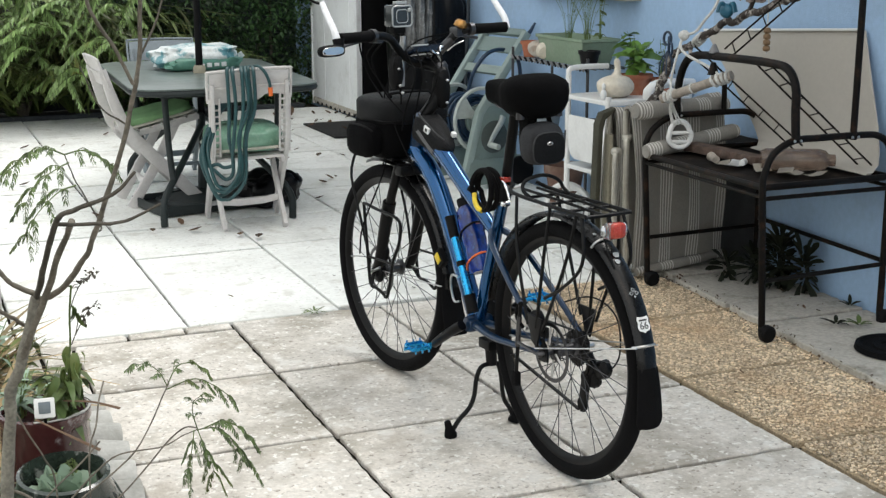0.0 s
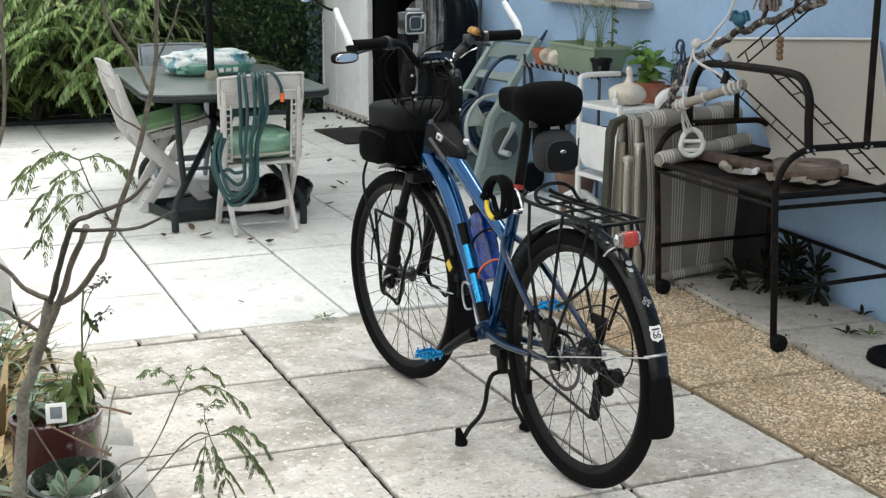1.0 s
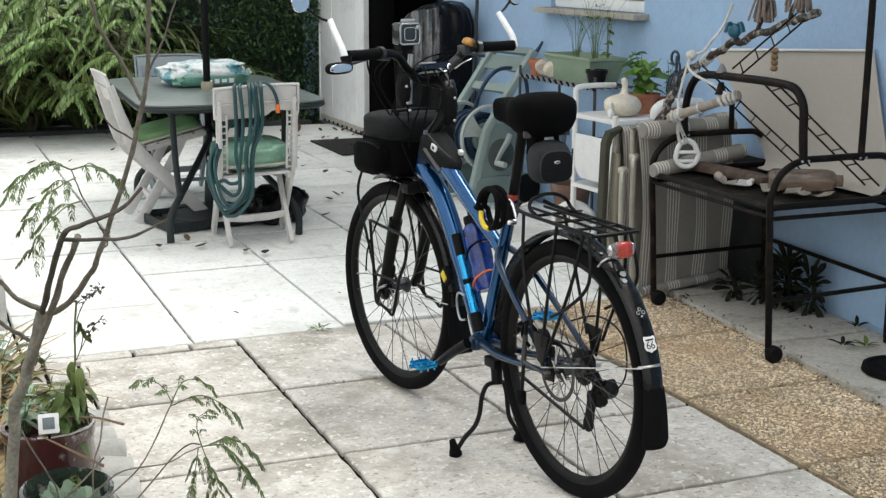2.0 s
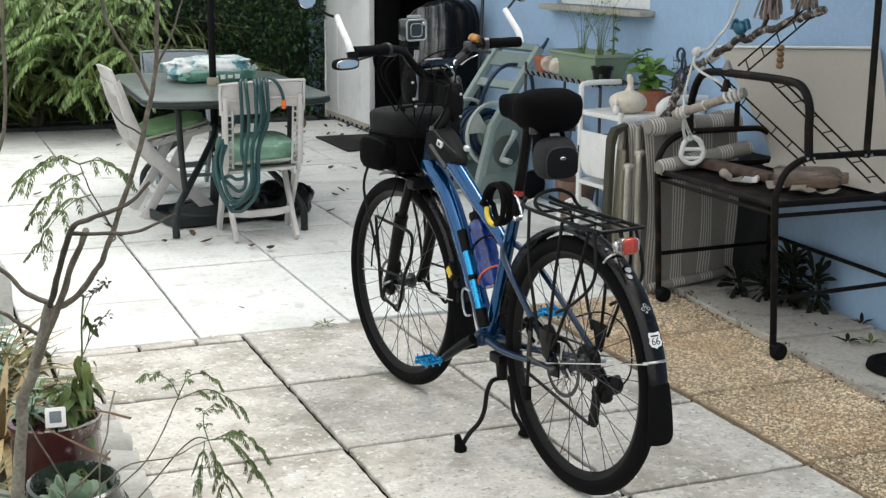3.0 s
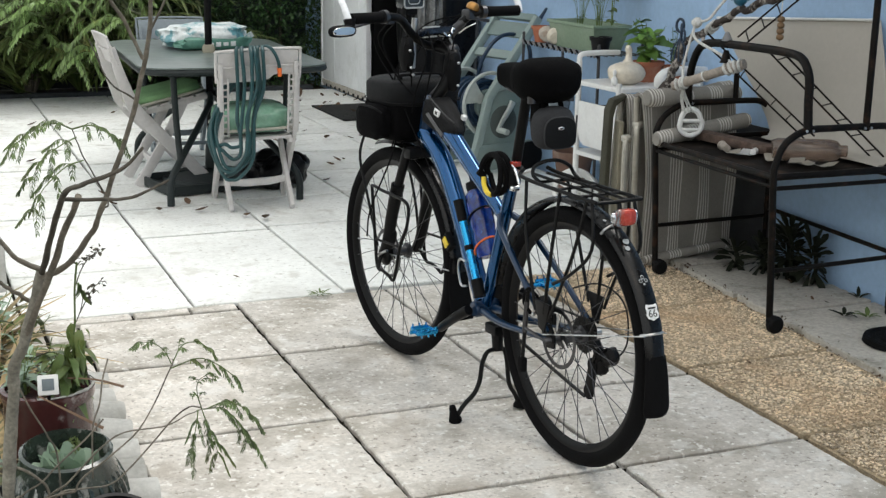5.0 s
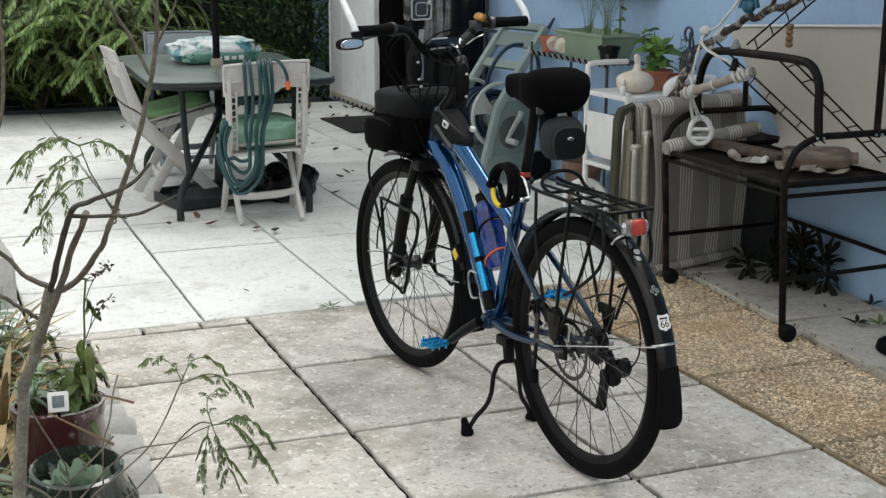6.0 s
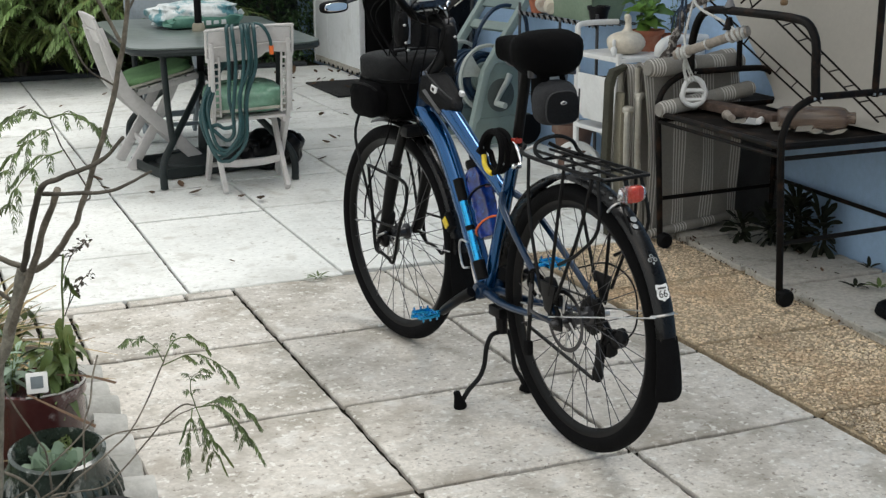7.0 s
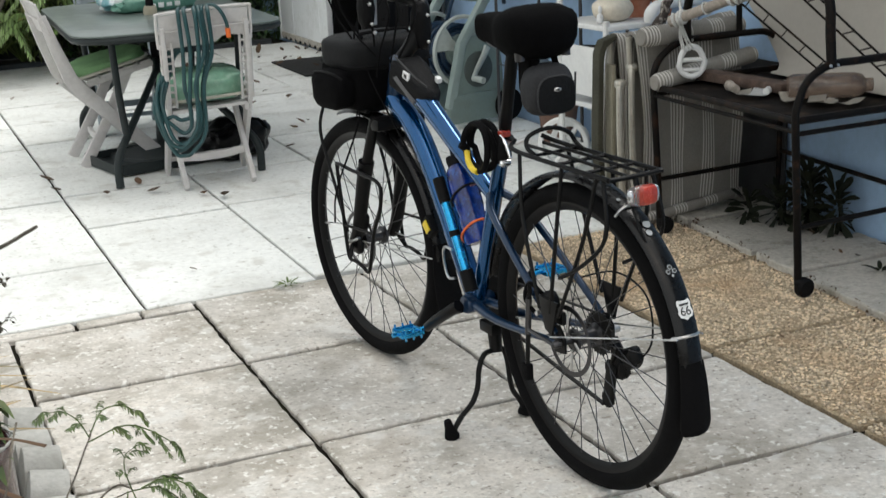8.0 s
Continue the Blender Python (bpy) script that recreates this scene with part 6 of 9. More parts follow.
m_, ln_ = between((3.25, 4.12, 0.60), (2.945, 4.42, 0.965))
ladder(m_, "thin black ladder leaning from the tray to the handle", ln_, 0.088, 7)
m_, ln_ = between((3.30, 3.80, 0.58), (2.945, 3.975, 0.955))
ladder(m_, "thin black ladder leaning from the tray to the handle", ln_, 0.088, 7)
m_, ln_ = between((2.95, 4.20, 0.965), (3.12, 3.98, 1.22))
ladder(m_, "thin black ladder rising above the handle", ln_, 0.07, 5)

# crooked branch across the stand
br = thing("perch_branch", "crooked weathered branch lashed across the black stand", "branch", pose(0, 0, 0))
bm = B()
pts = curve([(2.918, 4.75, 0.695), (2.955, 4.75, 0.715), (2.999, 4.75, 0.757), (3.012, 4.75, 0.80), (3.036, 4.75, 0.842), (3.050, 4.75, 0.90), (3.060, 4.69, 0.942), (3.070, 4.62, 0.965), (3.078, 4.555, 1.004), (3.083, 4.48, 1.034), (3.094, 4.42, 1.072), (3.090, 4.36, 1.070), (3.098, 4.28, 1.112), (3.096, 4.20, 1.118), (3.100, 4.10, 1.158), (3.095, 4.0, 1.178), (3.10, 3.92, 1.20)], 5)
rad = []
for i in range(len(pts)):
    rad.append(0.0145 + 0.0050 * noise.noise(V((i * 0.5, 3.0, 0))) + (0.0035 if i < 26 else 0))
pts = [p + V((0.007 * noise.noise(V((i * 0.7, 0, 0))), 0, 0.010 * noise.noise(V((0, i * 0.7, 0))))) for i, p in enumerate(pts)]
tube(bm, pts, rad, 9)
part("limb", bm, M_DRIFT, br, smooth=50)
for q in ([(3.098, 4.28, 1.11), (3.08, 4.22, 1.17), (3.085, 4.18, 1.24)], [(3.10, 4.08, 1.16), (3.09, 4.05, 1.22), (3.11, 3.99, 1.28)], [(3.07, 4.62, 0.965), (3.04, 4.58, 0.945), (3.03, 4.55, 0.91)]):
    bm = B()
    tube(bm, curve(q, 4), [0.010, 0.006], 7)
    part("side_twig", bm, M_DRIFT, br)
bm = B()
for k in range(3):
    tube(bm, [(3.076 + 0.019 * math.cos(a), 4.56 + 0.016 * k + 0.004 * math.sin(a * 2), 1.0 - 0.009 * k + 0.019 * math.sin(a)) for a in [2 * math.pi * j / 12 for j in range(12)]], 0.006, 6, closed=True)
part("lashing", bm, M_ROPE, br, "white rope lashing")


def rope(name, pts, r, label, parent):
    return bar(name, pts, r, parent, 5, label, M_ROPE, 7)


# rope-wrapped perch hanging under the branch, with a white plastic ring below it
pch = thing("rope_perch", "grey wooden perch wrapped and hung with white rope", "perch", pose(0, 0, 0))
PA, PB = V((2.845, 4.47, 0.775)), V((2.980, 4.20, 0.885))
PD = (PB - PA).normalized()
bm = B()
tube(bm, [PA.lerp(PB, k / 6) for k in range(7)], [0.019, 0.018, 0.0175, 0.018, 0.0175, 0.018, 0.019], 12)
part("dowel", bm, M_DOWEL, pch)
PU = PD.cross(V((1, 0, 0))).normalized()
PS = PD.cross(PU)
for k, t in enumerate((0.06, 0.12, 0.17, 0.46, 0.76, 0.82, 0.88, 0.94)):
    c = PA.lerp(PB, t)
    bm = B()
    tube(bm, [c + (PU * math.cos(a) + PS * math.sin(a)) * 0.0205 + PD * 0.004 * math.sin(a + k) for a in [2 * math.pi * j / 12 for j in range(12)]], 0.006 if k != 3 else 0.0035, 6, closed=True)
    part("rope_turn", bm, M_ROPE, pch)
rope("rope_strand", [PA.lerp(PB, 0.82) + V((0, 0, 0.018)), (2.942, 4.30, 0.91), (2.915, 4.42, 0.95), (2.915, 4.46, 0.985), (2.94, 4.47, 1.02)], 0.0055, "", pch)
rope("rope_strand", [(2.94, 4.47, 1.02), (2.955, 4.42, 1.035), (2.975, 4.39, 1.08), (2.998, 4.36, 1.13), (3.02, 4.33, 1.22)], 0.0055, "", pch)
rope("rope_strand", [PA.lerp(PB, 0.14) + V((0, 0, 0.015)), (2.885, 4.47, 0.85), (2.91, 4.47, 0.95), (2.925, 4.47, 1.0)], 0.005, "", pch)
bm = B()
blob(bm, (2.935, 4.47, 1.018), (0.021, 0.021, 0.021), 0.2, 3.0, sub=3, seed=3.0)
part("knot", bm, M_ROPE, pch)
for k in range(7):
    a = k * 0.9
    bm = B()
    tube(bm, curve([PA.lerp(PB, 0.14) + V((0, 0, -0.012)), (2.888 + 0.012 * math.cos(a), 4.455 + 0.012 * math.sin(a), 0.725), (2.910 + 0.022 * math.cos(a), 4.452 + 0.015 * math.sin(a), 0.672)], 4), 0.0032, 6)
    part("tassel_strand", bm, M_ROPE, pch)

sw = thing("plastic_swing", "white plastic ring toy hanging from the rope perch", "bird toy", pose(2.921, 4.45, 0.632, 0, 0, -22))
bm = B()
ol = [(0.040 * math.cos(a) * (1.0 if math.sin(a) > 0 else 1.15), 0.052 * math.sin(a)) for a in [2 * math.pi * k / 24 for k in range(24)]]
tube(bm, [(x, 0, z) for x, z in ol], 0.0105, 8, closed=True)
part("ring", bm, M_RESIN2, sw)
for z in (0.006, -0.03):
    bm = B()
    rod(bm, (-0.042, 0, z), (0.042, 0, z), 0.008, 8)
    part("ring_bar", bm, M_RESIN2, sw)

# hanging toys
toy = thing("blue_bird_toy", "teal ball toy tied to the branch", "bird toy", pose(3.06, 4.37, 1.115))
bm = B()
blob(bm, (0, 0, 0), (0.026, 0.03, 0.028), 0.1, sub=3)
part("ball", bm, M_TOYBLUE, toy)
for k in range(4):
    bm = B()
    a = k * 1.6
    tube(bm, curve([(0.0, 0.0, 0.01), (0.03 * math.cos(a), 0.03 * math.sin(a), 0.03), (0.045 * math.cos(a), 0.045 * math.sin(a), -0.005)], 4), 0.006, 6)
    part("ball_strap", bm, M_TOYBLUE, toy)
toy = thing("blue_chain_toy", "dark blue ring toy hooked on the stand handle", "bird toy", pose(2.965, 4.63, 0.965))
for k in range(3):
    bm = B()
    a = k * 1.1
    tube(bm, [(0.008 * math.cos(b), 0.012 * k - 0.02 + 0.026 * math.cos(b) * math.cos(a), 0.02 * k - 0.01 + 0.026 * math.sin(b)) for b in [2 * math.pi * j / 14 for j in range(14)]], 0.0055, 6, closed=True)
    part("link", bm, M_NAVYHOSE, toy)
for k in range(5):
    bm = B()
    a = k * 1.25
    tube(bm, curve([(0, 0, -0.02), (0.02 * math.cos(a), 0.035 * math.sin(a), -0.06), (0.025 * math.cos(a), 0.05 * math.sin(a), -0.11)], 4), 0.0032, 6)
    part("strand", bm, M_NAVYHOSE, toy)
bell = thing("small_bell", "dark metal bell hanging from the handle on a bracket", "bell", pose(2.95, 4.28, 0.90))
bm = B()
lathe(bm, [(0, 0.03), (0.010, 0.028), (0.014, 0.012), (0.020, -0.010), (0.024, -0.018), (0.020, -0.018), (0, -0.008)], 16)
part("bell_body", bm, M_RUSTBLACK, bell)
bm = B()
box(bm, (0, 0, 0.052), (0.03, 0.055, 0.026), 0.004)
part("bell_bracket", bm, M_BLACKM, bell)
bm = B()
lathe(bm, [(0, 0.10), (0.008, 0.095), (0.020, 0.068), (0.02, 0.064), (0, 0.064)], 12)
part("bell_cap", bm, M_GREYFAB, bell)
bd_ = thing("bead_string", "string of wooden beads hanging above the stand", "bird toy", pose(3.10, 4.16, 0.985))
for k in range(4):
    bm = B()
    blob(bm, (0, 0, 0.022 * k), (0.0135, 0.0135, 0.012), power=2.6, sub=2)
    part("bead", bm, M_WOODBEAD, bd_)
bar("bead_cord", [(0, 0, -0.02), (0, 0, 0.19)], 0.0025, bd_, 0, material=M_ROPE, seg=5)
rnd = random.Random(8)
for cx, cy, cz, n in ((3.09, 4.22, 1.24, 40), (3.10, 4.03, 1.28, 48)):
    ts = thing("rope_tassel", "frayed grey-brown rope tassel hanging over the branch", "bird toy", pose(cx, cy, cz), group="rope tassels")
    vs = B()
    for k in range(n):
        a, rr = rnd.uniform(0, 6.28), rnd.uniform(0.0, 0.045)
        x1, y1 = rr * math.cos(a), rr * math.sin(a) * 1.4
        tube(vs, curve([(x1 * 0.3, y1 * 0.3, 0.04), (x1 * 0.8, y1 * 0.8, -0.01), (x1 + rnd.uniform(-0.01, 0.01), y1 + rnd.uniform(-0.01, 0.01), rnd.uniform(-0.09, -0.055))], 3), 0.0042, 5)
    st = part("strands", vs, M_FRAY, ts)
    tagged(st, kind="stuff")
    bar("knot", [(0, 0, 0.02), (0, 0, 0.30)], 0.011, ts, 0, material=M_FRAY, seg=8)

# cream sheet leaning behind the stand
sheet = thing("plastic_sheet", "large cream plastic sheet leaning on the blue wall", "sheet", pose(0, 0, 0))
bm = B()
cols = 14
prof = [(3.245, 0.560), (3.275, 0.562), (3.305, 0.585), (3.322, 0.63), (3.340, 0.72), (3.352, 0.86), (3.370, 1.035), (3.373, 1.052), (3.365, 1.057)]
grid_ = []
for x, z in prof:
    t = (z - 0.56) / 0.50
    y0, y1 = 3.735 + 0.21 * t, 4.43 + 1.10 * (z - 0.56)
    grid_.append([[bm.verts.new((x + d + 0.004 * math.sin(j * 0.9), y0 + (y1 - y0) * j / cols, z + d - 0.062 * t * j / cols)) for j in range(cols + 1)] for d in (0.0, 0.006)])
for i in range(len(prof) - 1):
    for d in (0, 1):
        for j in range(cols):
            bm.faces.new((grid_[i][d][j], grid_[i][d][j + 1], grid_[i + 1][d][j + 1], grid_[i + 1][d][j]))
    for j in (0, cols):
        bm.faces.new((grid_[i][0][j], grid_[i + 1][0][j], grid_[i + 1][1][j], grid_[i][1][j]))
for i in (0, len(prof) - 1):
    for j in range(cols):
        bm.faces.new((grid_[i][0][j], grid_[i][0][j + 1], grid_[i][1][j + 1], grid_[i][1][j]))
bmesh.ops.recalc_face_normals(bm, faces=bm.faces[:])
sheet_panel = part("sheet", bm, M_BOARD, sheet, smooth=50)
bm = B()
tube(bm, [(3.366 + 0.004 * math.sin(j * 0.9), 3.945 + 1.03 * j / 14, 1.060 - 0.062 * j / 14) for j in range(15)], 0.0055, 7)
part("turned_edge", bm, M_RESIN2, sheet_panel, "pale turned-over top edge")

# odds and ends on the tray
jar = thing("clear_jar", "smoky clear plastic jar lying on the dark tray", "jar", pose(3.10, 3.96, 0.592, 0, 0, -28))
bm = B()
lathe(bm, [(0, -0.12), (0.034, -0.118), (0.042, -0.10), (0.042, 0.09), (0.036, 0.115), (0.022, 0.128), (0.022, 0.15), (0, 0.15)], 24, pose(0, 0, 0, 0, 90, 0))
part("jar_body", bm, M_BOTTLEPL, jar)
plank = thing("perch_plank", "brown weathered plank lying across the dark tray", "plank", pose(3.02, 4.30, 0.575, 0, 0, 96))
bm = B()
box(bm, (0, 0, 0), (0.46, 0.07, 0.035), 0.01)
part("plank", bm, M_PLANK, plank)
rnd = random.Random(21)
for k in range(11):
    pp = thing("paper_scrap", "curled pale paper scrap on the tray", "paper", pose(2.90 + rnd.uniform(0, 0.3), 3.80 + rnd.uniform(0.0, 0.45), 0.556, rnd.uniform(-6, 6), rnd.uniform(-6, 6), rnd.uniform(0, 180)), group="scraps on the tray")
    bm = B()
    w, h = rnd.uniform(0.03, 0.06), rnd.uniform(0.015, 0.03)
    n = 6
    a = [[bm.verts.new((w * (i / n - 0.5) * 2, s * h, 0.004 + 0.012 * abs(i / n - 0.5) ** 1.5 * rnd.uniform(0.5, 3) + d)) for s in (-1, 1)] for i in range(n + 1) for d in (0,)]
    for i in range(n):
        bm.faces.new((a[i][0], a[i + 1][0], a[i + 1][1], a[i][1]))
    bmesh.ops.solidify(bm, geom=bm.faces[:], thickness=0.0015)
    part("scrap", bm, M_PAPER if k % 3 else M_RESIN2, pp)
for k, (px, py, pr) in enumerate(((3.0, 4.12, 0.012), (2.93, 4.22, 0.014), (3.08, 4.2, 0.010))):
    st = thing("wooden_peg", "short pale wooden peg lying on the tray", "peg", pose(px, py, 0.556 + pr, 0, 0, 40 + 30 * k), group="pegs on the tray")
    bm = B()
    lathe(bm, [(0, -0.04), (pr, -0.038), (pr, 0.03), (pr * 1.3, 0.034), (pr * 1.3, 0.044), (0, 0.044)], 12, pose(0, 0, 0, 0, 90, 0))
    part("peg", bm, M_DOWEL if k else M_RESIN2, st)


# ---- folded striped sun loungers ----
def cloth(bm, pts, x0, x1, thick=0.012, nx=10, sag=0.006):
    """A hanging cloth panel along the (y, z) points, x0 to x1 wide."""
    p = curve([(0, a, b) for a, b in pts], 5)
    rows = []
    for i, q in enumerate(p):
        t = (p[min(i + 1, len(p) - 1)] - p[max(i - 1, 0)]).normalized()
        nrm = V((0, t.z, -t.y))
        rows.append([[bm.verts.new(V((x0 + (x1 - x0) * j / nx, q.y, q.z)) + nrm * (d + sag * math.sin(j * 1.3 + i * 0.5))) for j in range(nx + 1)] for d in (0, thick)])
    for i in range(len(p) - 1):
        for d in (0, 1):
            for j in range(nx):
                bm.faces.new((rows[i][d][j], rows[i][d][j + 1], rows[i + 1][d][j + 1], rows[i + 1][d][j]))
        for j in (0, nx):
            bm.faces.new((rows[i][0][j], rows[i + 1][0][j], rows[i + 1][1][j], rows[i][1][j]))
    for i in (0, len(p) - 1):
        for j in range(nx):
            bm.faces.new((rows[i][0][j], rows[i][0][j + 1], rows[i][1][j + 1], rows[i][1][j]))
    bmesh.ops.recalc_face_normals(bm, faces=bm.faces[:])
    return bm


def lounger(m, label, w, h, roll):
    lg = thing("sun_lounger", label, "lounger", m, group="folded loungers")
    bm = B()
    cloth(bm, [(0.0, 0.03), (-0.012, 0.2), (-0.018, 0.42), (0.0, h - 0.06), (0.03, h - 0.01), (0.075, h - 0.02), (0.09, h - 0.10), (0.095, 0.25), (0.09, 0.05)], -w / 2, w / 2)
    part("canvas", bm, M_CANVAS, lg, "grey canvas with thin white stripes", smooth=60)
    if roll:
        bm = B()
        lathe(bm, [(0, -w * 0.5), (0.014, -w * 0.5), (0.019, -w * 0.47), (0.020, 0.0), (0.019, w * 0.47), (0.014, w * 0.5), (0, w * 0.5)], 14, Matrix.Translation((0, -0.016, 0.036)) @ pose(0, 0, 0, 0, 90, 0))
        part("bottom_roll", bm, M_CANVAS, lg, "turned-up striped lower hem")
        for (yy, zz, rr, ang) in ((-0.045, h - 0.02, 0.036, 4.0), (-0.115, h - 0.145, 0.031, -3.0)):
            bm = B()
            lathe(bm, [(0, -w * 0.50), (rr * 0.8, -w * 0.50), (rr, -w * 0.46), (rr, w * 0.46), (rr * 0.8, w * 0.50), (0, w * 0.50)], 18, Matrix.Translation((-0.03, yy, zz)) @ pose(0, 0, 0, 0, 90 + ang, 0))
            part("head_roll", bm, M_CANVAS, lg, "rolled striped head cushion")
    for s in (-1, 1):
        bm = B()
        tube(bm, curve([(s * (w / 2 + 0.012), 0.045, 0.015), (s * (w / 2 + 0.012), 0.04, h * 0.6), (s * (w / 2 + 0.012), 0.045, h - 0.02)], 4), 0.011, 9)
        part("side_tube", bm, M_ALU, lg)
    for dx, top in ((-0.035, 0.60), (-0.09, 0.55)) if roll else ():
        bm = B()
        tube(bm, curve([(-w / 2 + dx, 0.0, 0.012), (-w / 2 + dx - 0.005, 0.005, 0.3), (-w / 2 + dx + 0.01, 0.02, top - 0.04), (-w / 2 + dx + 0.03, 0.04, top)], 5), 0.0125, 9)
        part("folded_leg", bm, M_ALU, lg)
        bm = B()
        blob(bm, (-w / 2 + dx + 0.03, 0.04, top), (0.022, 0.02, 0.016), power=3, sub=2)
        part("hinge", bm, M_ALU, lg)
    return lg


lounger(pose(3.078, 4.665, 0.016, 3, -4, 5), "folded grey striped sun lounger standing against the wall", 0.46, 0.73, True)
second_lounger = lounger(pose(3.03, 4.80, 0.0, 3, 0, 8), "second folded grey striped lounger behind the first", 0.46, 0.71, False)

bm = B()
prism(bm, [(2.735, 0.01), (2.712, 0.30), (2.722, 0.645), (2.742, 0.690), (2.800, 0.708), (2.804, 0.698), (2.756, 0.664), (2.744, 0.62), (2.736, 0.30), (2.755, 0.01)], 0.05, axis="y", at=4.77, bevel=0.006)
part("folded_end", bm, M_OLIVE, second_lounger, "dark olive folded end of the lounger", m=second_lounger.matrix_basis.inverted())
bm = B()
prism(bm, [(2.776, 0.02), (2.764, 0.30), (2.768, 0.60), (2.784, 0.60), (2.782, 0.30), (2.796, 0.02)], 0.05, axis="y", at=4.755, bevel=0.005)
part("folded_slat", bm, M_BEIGE, second_lounger, m=second_lounger.matrix_basis.inverted())

# dark sheet added to darken the gap of wall beside the loungers
dcl = thing("added_dark_sheet", "dark sheet added to darken the wall gap beside the loungers", "cloth", pose(3.381, 4.60, 0.0))
bm = B()
cloth(bm, [(0.0, 0.02), (-0.004, 0.25), (0.004, 0.45), (0.0, 0.57)], -0.10, 0.26, thick=0.008, nx=14, sag=0.003)
part("cloth", bm, M_BAGGREY, dcl, smooth=60, m=pose(0, 0, 0, 0, 0, 90))

# ---- white trolley with goose pot and plants ----
tro = thing("serving_trolley", "white plastic serving trolley with a drop side", "trolley", pose(3.255, 5.42, 0.0, 0, 0, 4))
for z in (0.66, 0.33):
    bm = B()
    prism(bm, rounded_outline(0.235, 0.19, 0.03, 4), 0.022, axis="z", at=z, bevel=0.006)
    part("shelf", bm, M_RESIN2, tro)
for sx in (-1, 1):
    for sy in (-1, 1):
        bm = B()
        tube(bm, curve([(sx * 0.225, sy * 0.17, 0.05), (sx * 0.225, sy * 0.17, 0.5), (sx * 0.225, sy * 0.17, 0.76 if sy > 0 and sx < 0 else 0.69)], 3), 0.014, 9)
        part("post", bm, M_RESIN2, tro)
        bm = B()
        disc_y(bm, (sx * 0.225, sy * 0.17, 0.045), [(0, -0.012), (0.036, -0.012), (0.042, -0.006), (0.042, 0.006), (0.036, 0.012), (0, 0.012)], 20)
        part("wheel", bm, M_RESIN2, tro)
# large spoked wheel at one corner
wheel_m = Matrix.Translation((-0.19, 0.215, 0.120)) @ pose(0, 0, 0, 0, 0, -50) @ pose(0, 0, 0, 90, 0, 0)
bm = B()
lathe(bm, [(0.096, -0.012), (0.114, -0.012), (0.119, -0.006), (0.119, 0.006), (0.114, 0.012), (0.096, 0.012), (0.093, 0.0), (0.096, -0.012)], 36)
big_wheel = part("large_wheel", bm, M_RESIN2, tro, "large white spoked plastic wheel", m=wheel_m)
bm = B()
lathe(bm, [(0, -0.018), (0.024, -0.018), (0.028, -0.010), (0.028, 0.010), (0.024, 0.018), (0, 0.018)], 20)
part("hub", bm, M_RESIN2, big_wheel)
for k in range(7):
    a = 2 * math.pi * k / 7
    bm = B()
    box(bm, (0.060 * math.cos(a), 0.060 * math.sin(a), 0), (0.075, 0.016, 0.010), 0.003, rot=(0, 0, math.degrees(a)))
    part("spoke", bm, M_RESIN2, big_wheel)
bm = B()
prism(bm, [(0.125, 0.58), (0.125, 0.43), (0.105, 0.395), (0.07, 0.375), (-0.15, 0.375), (-0.182, 0.39), (-0.185, 0.42), (-0.185, 0.58)], 0.012, axis="x", at=-0.245, bevel=0.004)
part("drop_side", bm, M_RESIN2, tro, "white folded side panel")
bm = B()
tube(bm, curve([(-0.225, 0.17, 0.755), (-0.222, 0.172, 0.782), (-0.19, 0.175, 0.793), (-0.10, 0.178, 0.795), (0.0, 0.178, 0.793)], 5), 0.013, 9)
part("push_rail", bm, M_RESIN2, tro)
bm = B()
arm_pts = curve([(-0.035, -0.205, 0.672), (-0.030, -0.210, 0.705), (0.000, -0.212, 0.732), (0.060, -0.214, 0.742), (0.140, -0.214, 0.742), (0.215, -0.214, 0.738)], 5)
tube(bm, arm_pts, [float(r) for r in np.interp(range(len(arm_pts)), (0, 5, 10, 15, len(arm_pts) - 1), (0.022, 0.029, 0.027, 0.022, 0.020))], 12)
part("moulded_arm", bm, M_RESIN2, tro)

gs = thing("goose_gourd", "cream goose-necked gourd standing on the white trolley", "gourd", pose(3.15, 5.36, 0.671, 0, 0, 20))
bm = B()
blob(bm, (0, 0, 0.052), (0.089, 0.080, 0.052), 0.05, 1.5, power=2.2, sub=4)
neck = curve([(0.004, 0, 0.075), (0.008, 0, 0.098), (0.012, 0, 0.122), (0.012, 0, 0.145), (0.006, 0, 0.165), (0.000, 0, 0.178)], 5)
tube(bm, neck, [float(r) for r in np.interp(range(len(neck)), (0, 4, 8, 13, 18, 23, 25), (0.052, 0.030, 0.018, 0.0135, 0.0165, 0.012, 0.004))], 16)
goose = part("goose", bm, M_CERAMIC, gs, smooth=80)
# no opening is cut: a dark lump paints the hollow's shade
bm = B()
blob(bm, (-0.048, -0.040, 0.080), (0.014, 0.012, 0.008), sub=2)
part("entrance_hole", bm, M_DEADLEAF, goose, "dark lump painting the shade of a hole in the gourd")
rnd = random.Random(31)


def pot(m, label, r0, r1, h, material, soil=True, cat="plant pot", group=""):
    p = thing("plant_pot", label, cat, m, group)
    bm = B()
    lathe(bm, [(0, 0), (r0, 0), (r0 + (r1 - r0) * 0.8, h * 0.8), (r1 * 1.06, h * 0.8), (r1 * 1.08, h), (r1 * 0.96, h), (r1 * 0.92, h * 0.82), (0, h * 0.80)], 26)
    part("pot", bm, material, p)
    return p


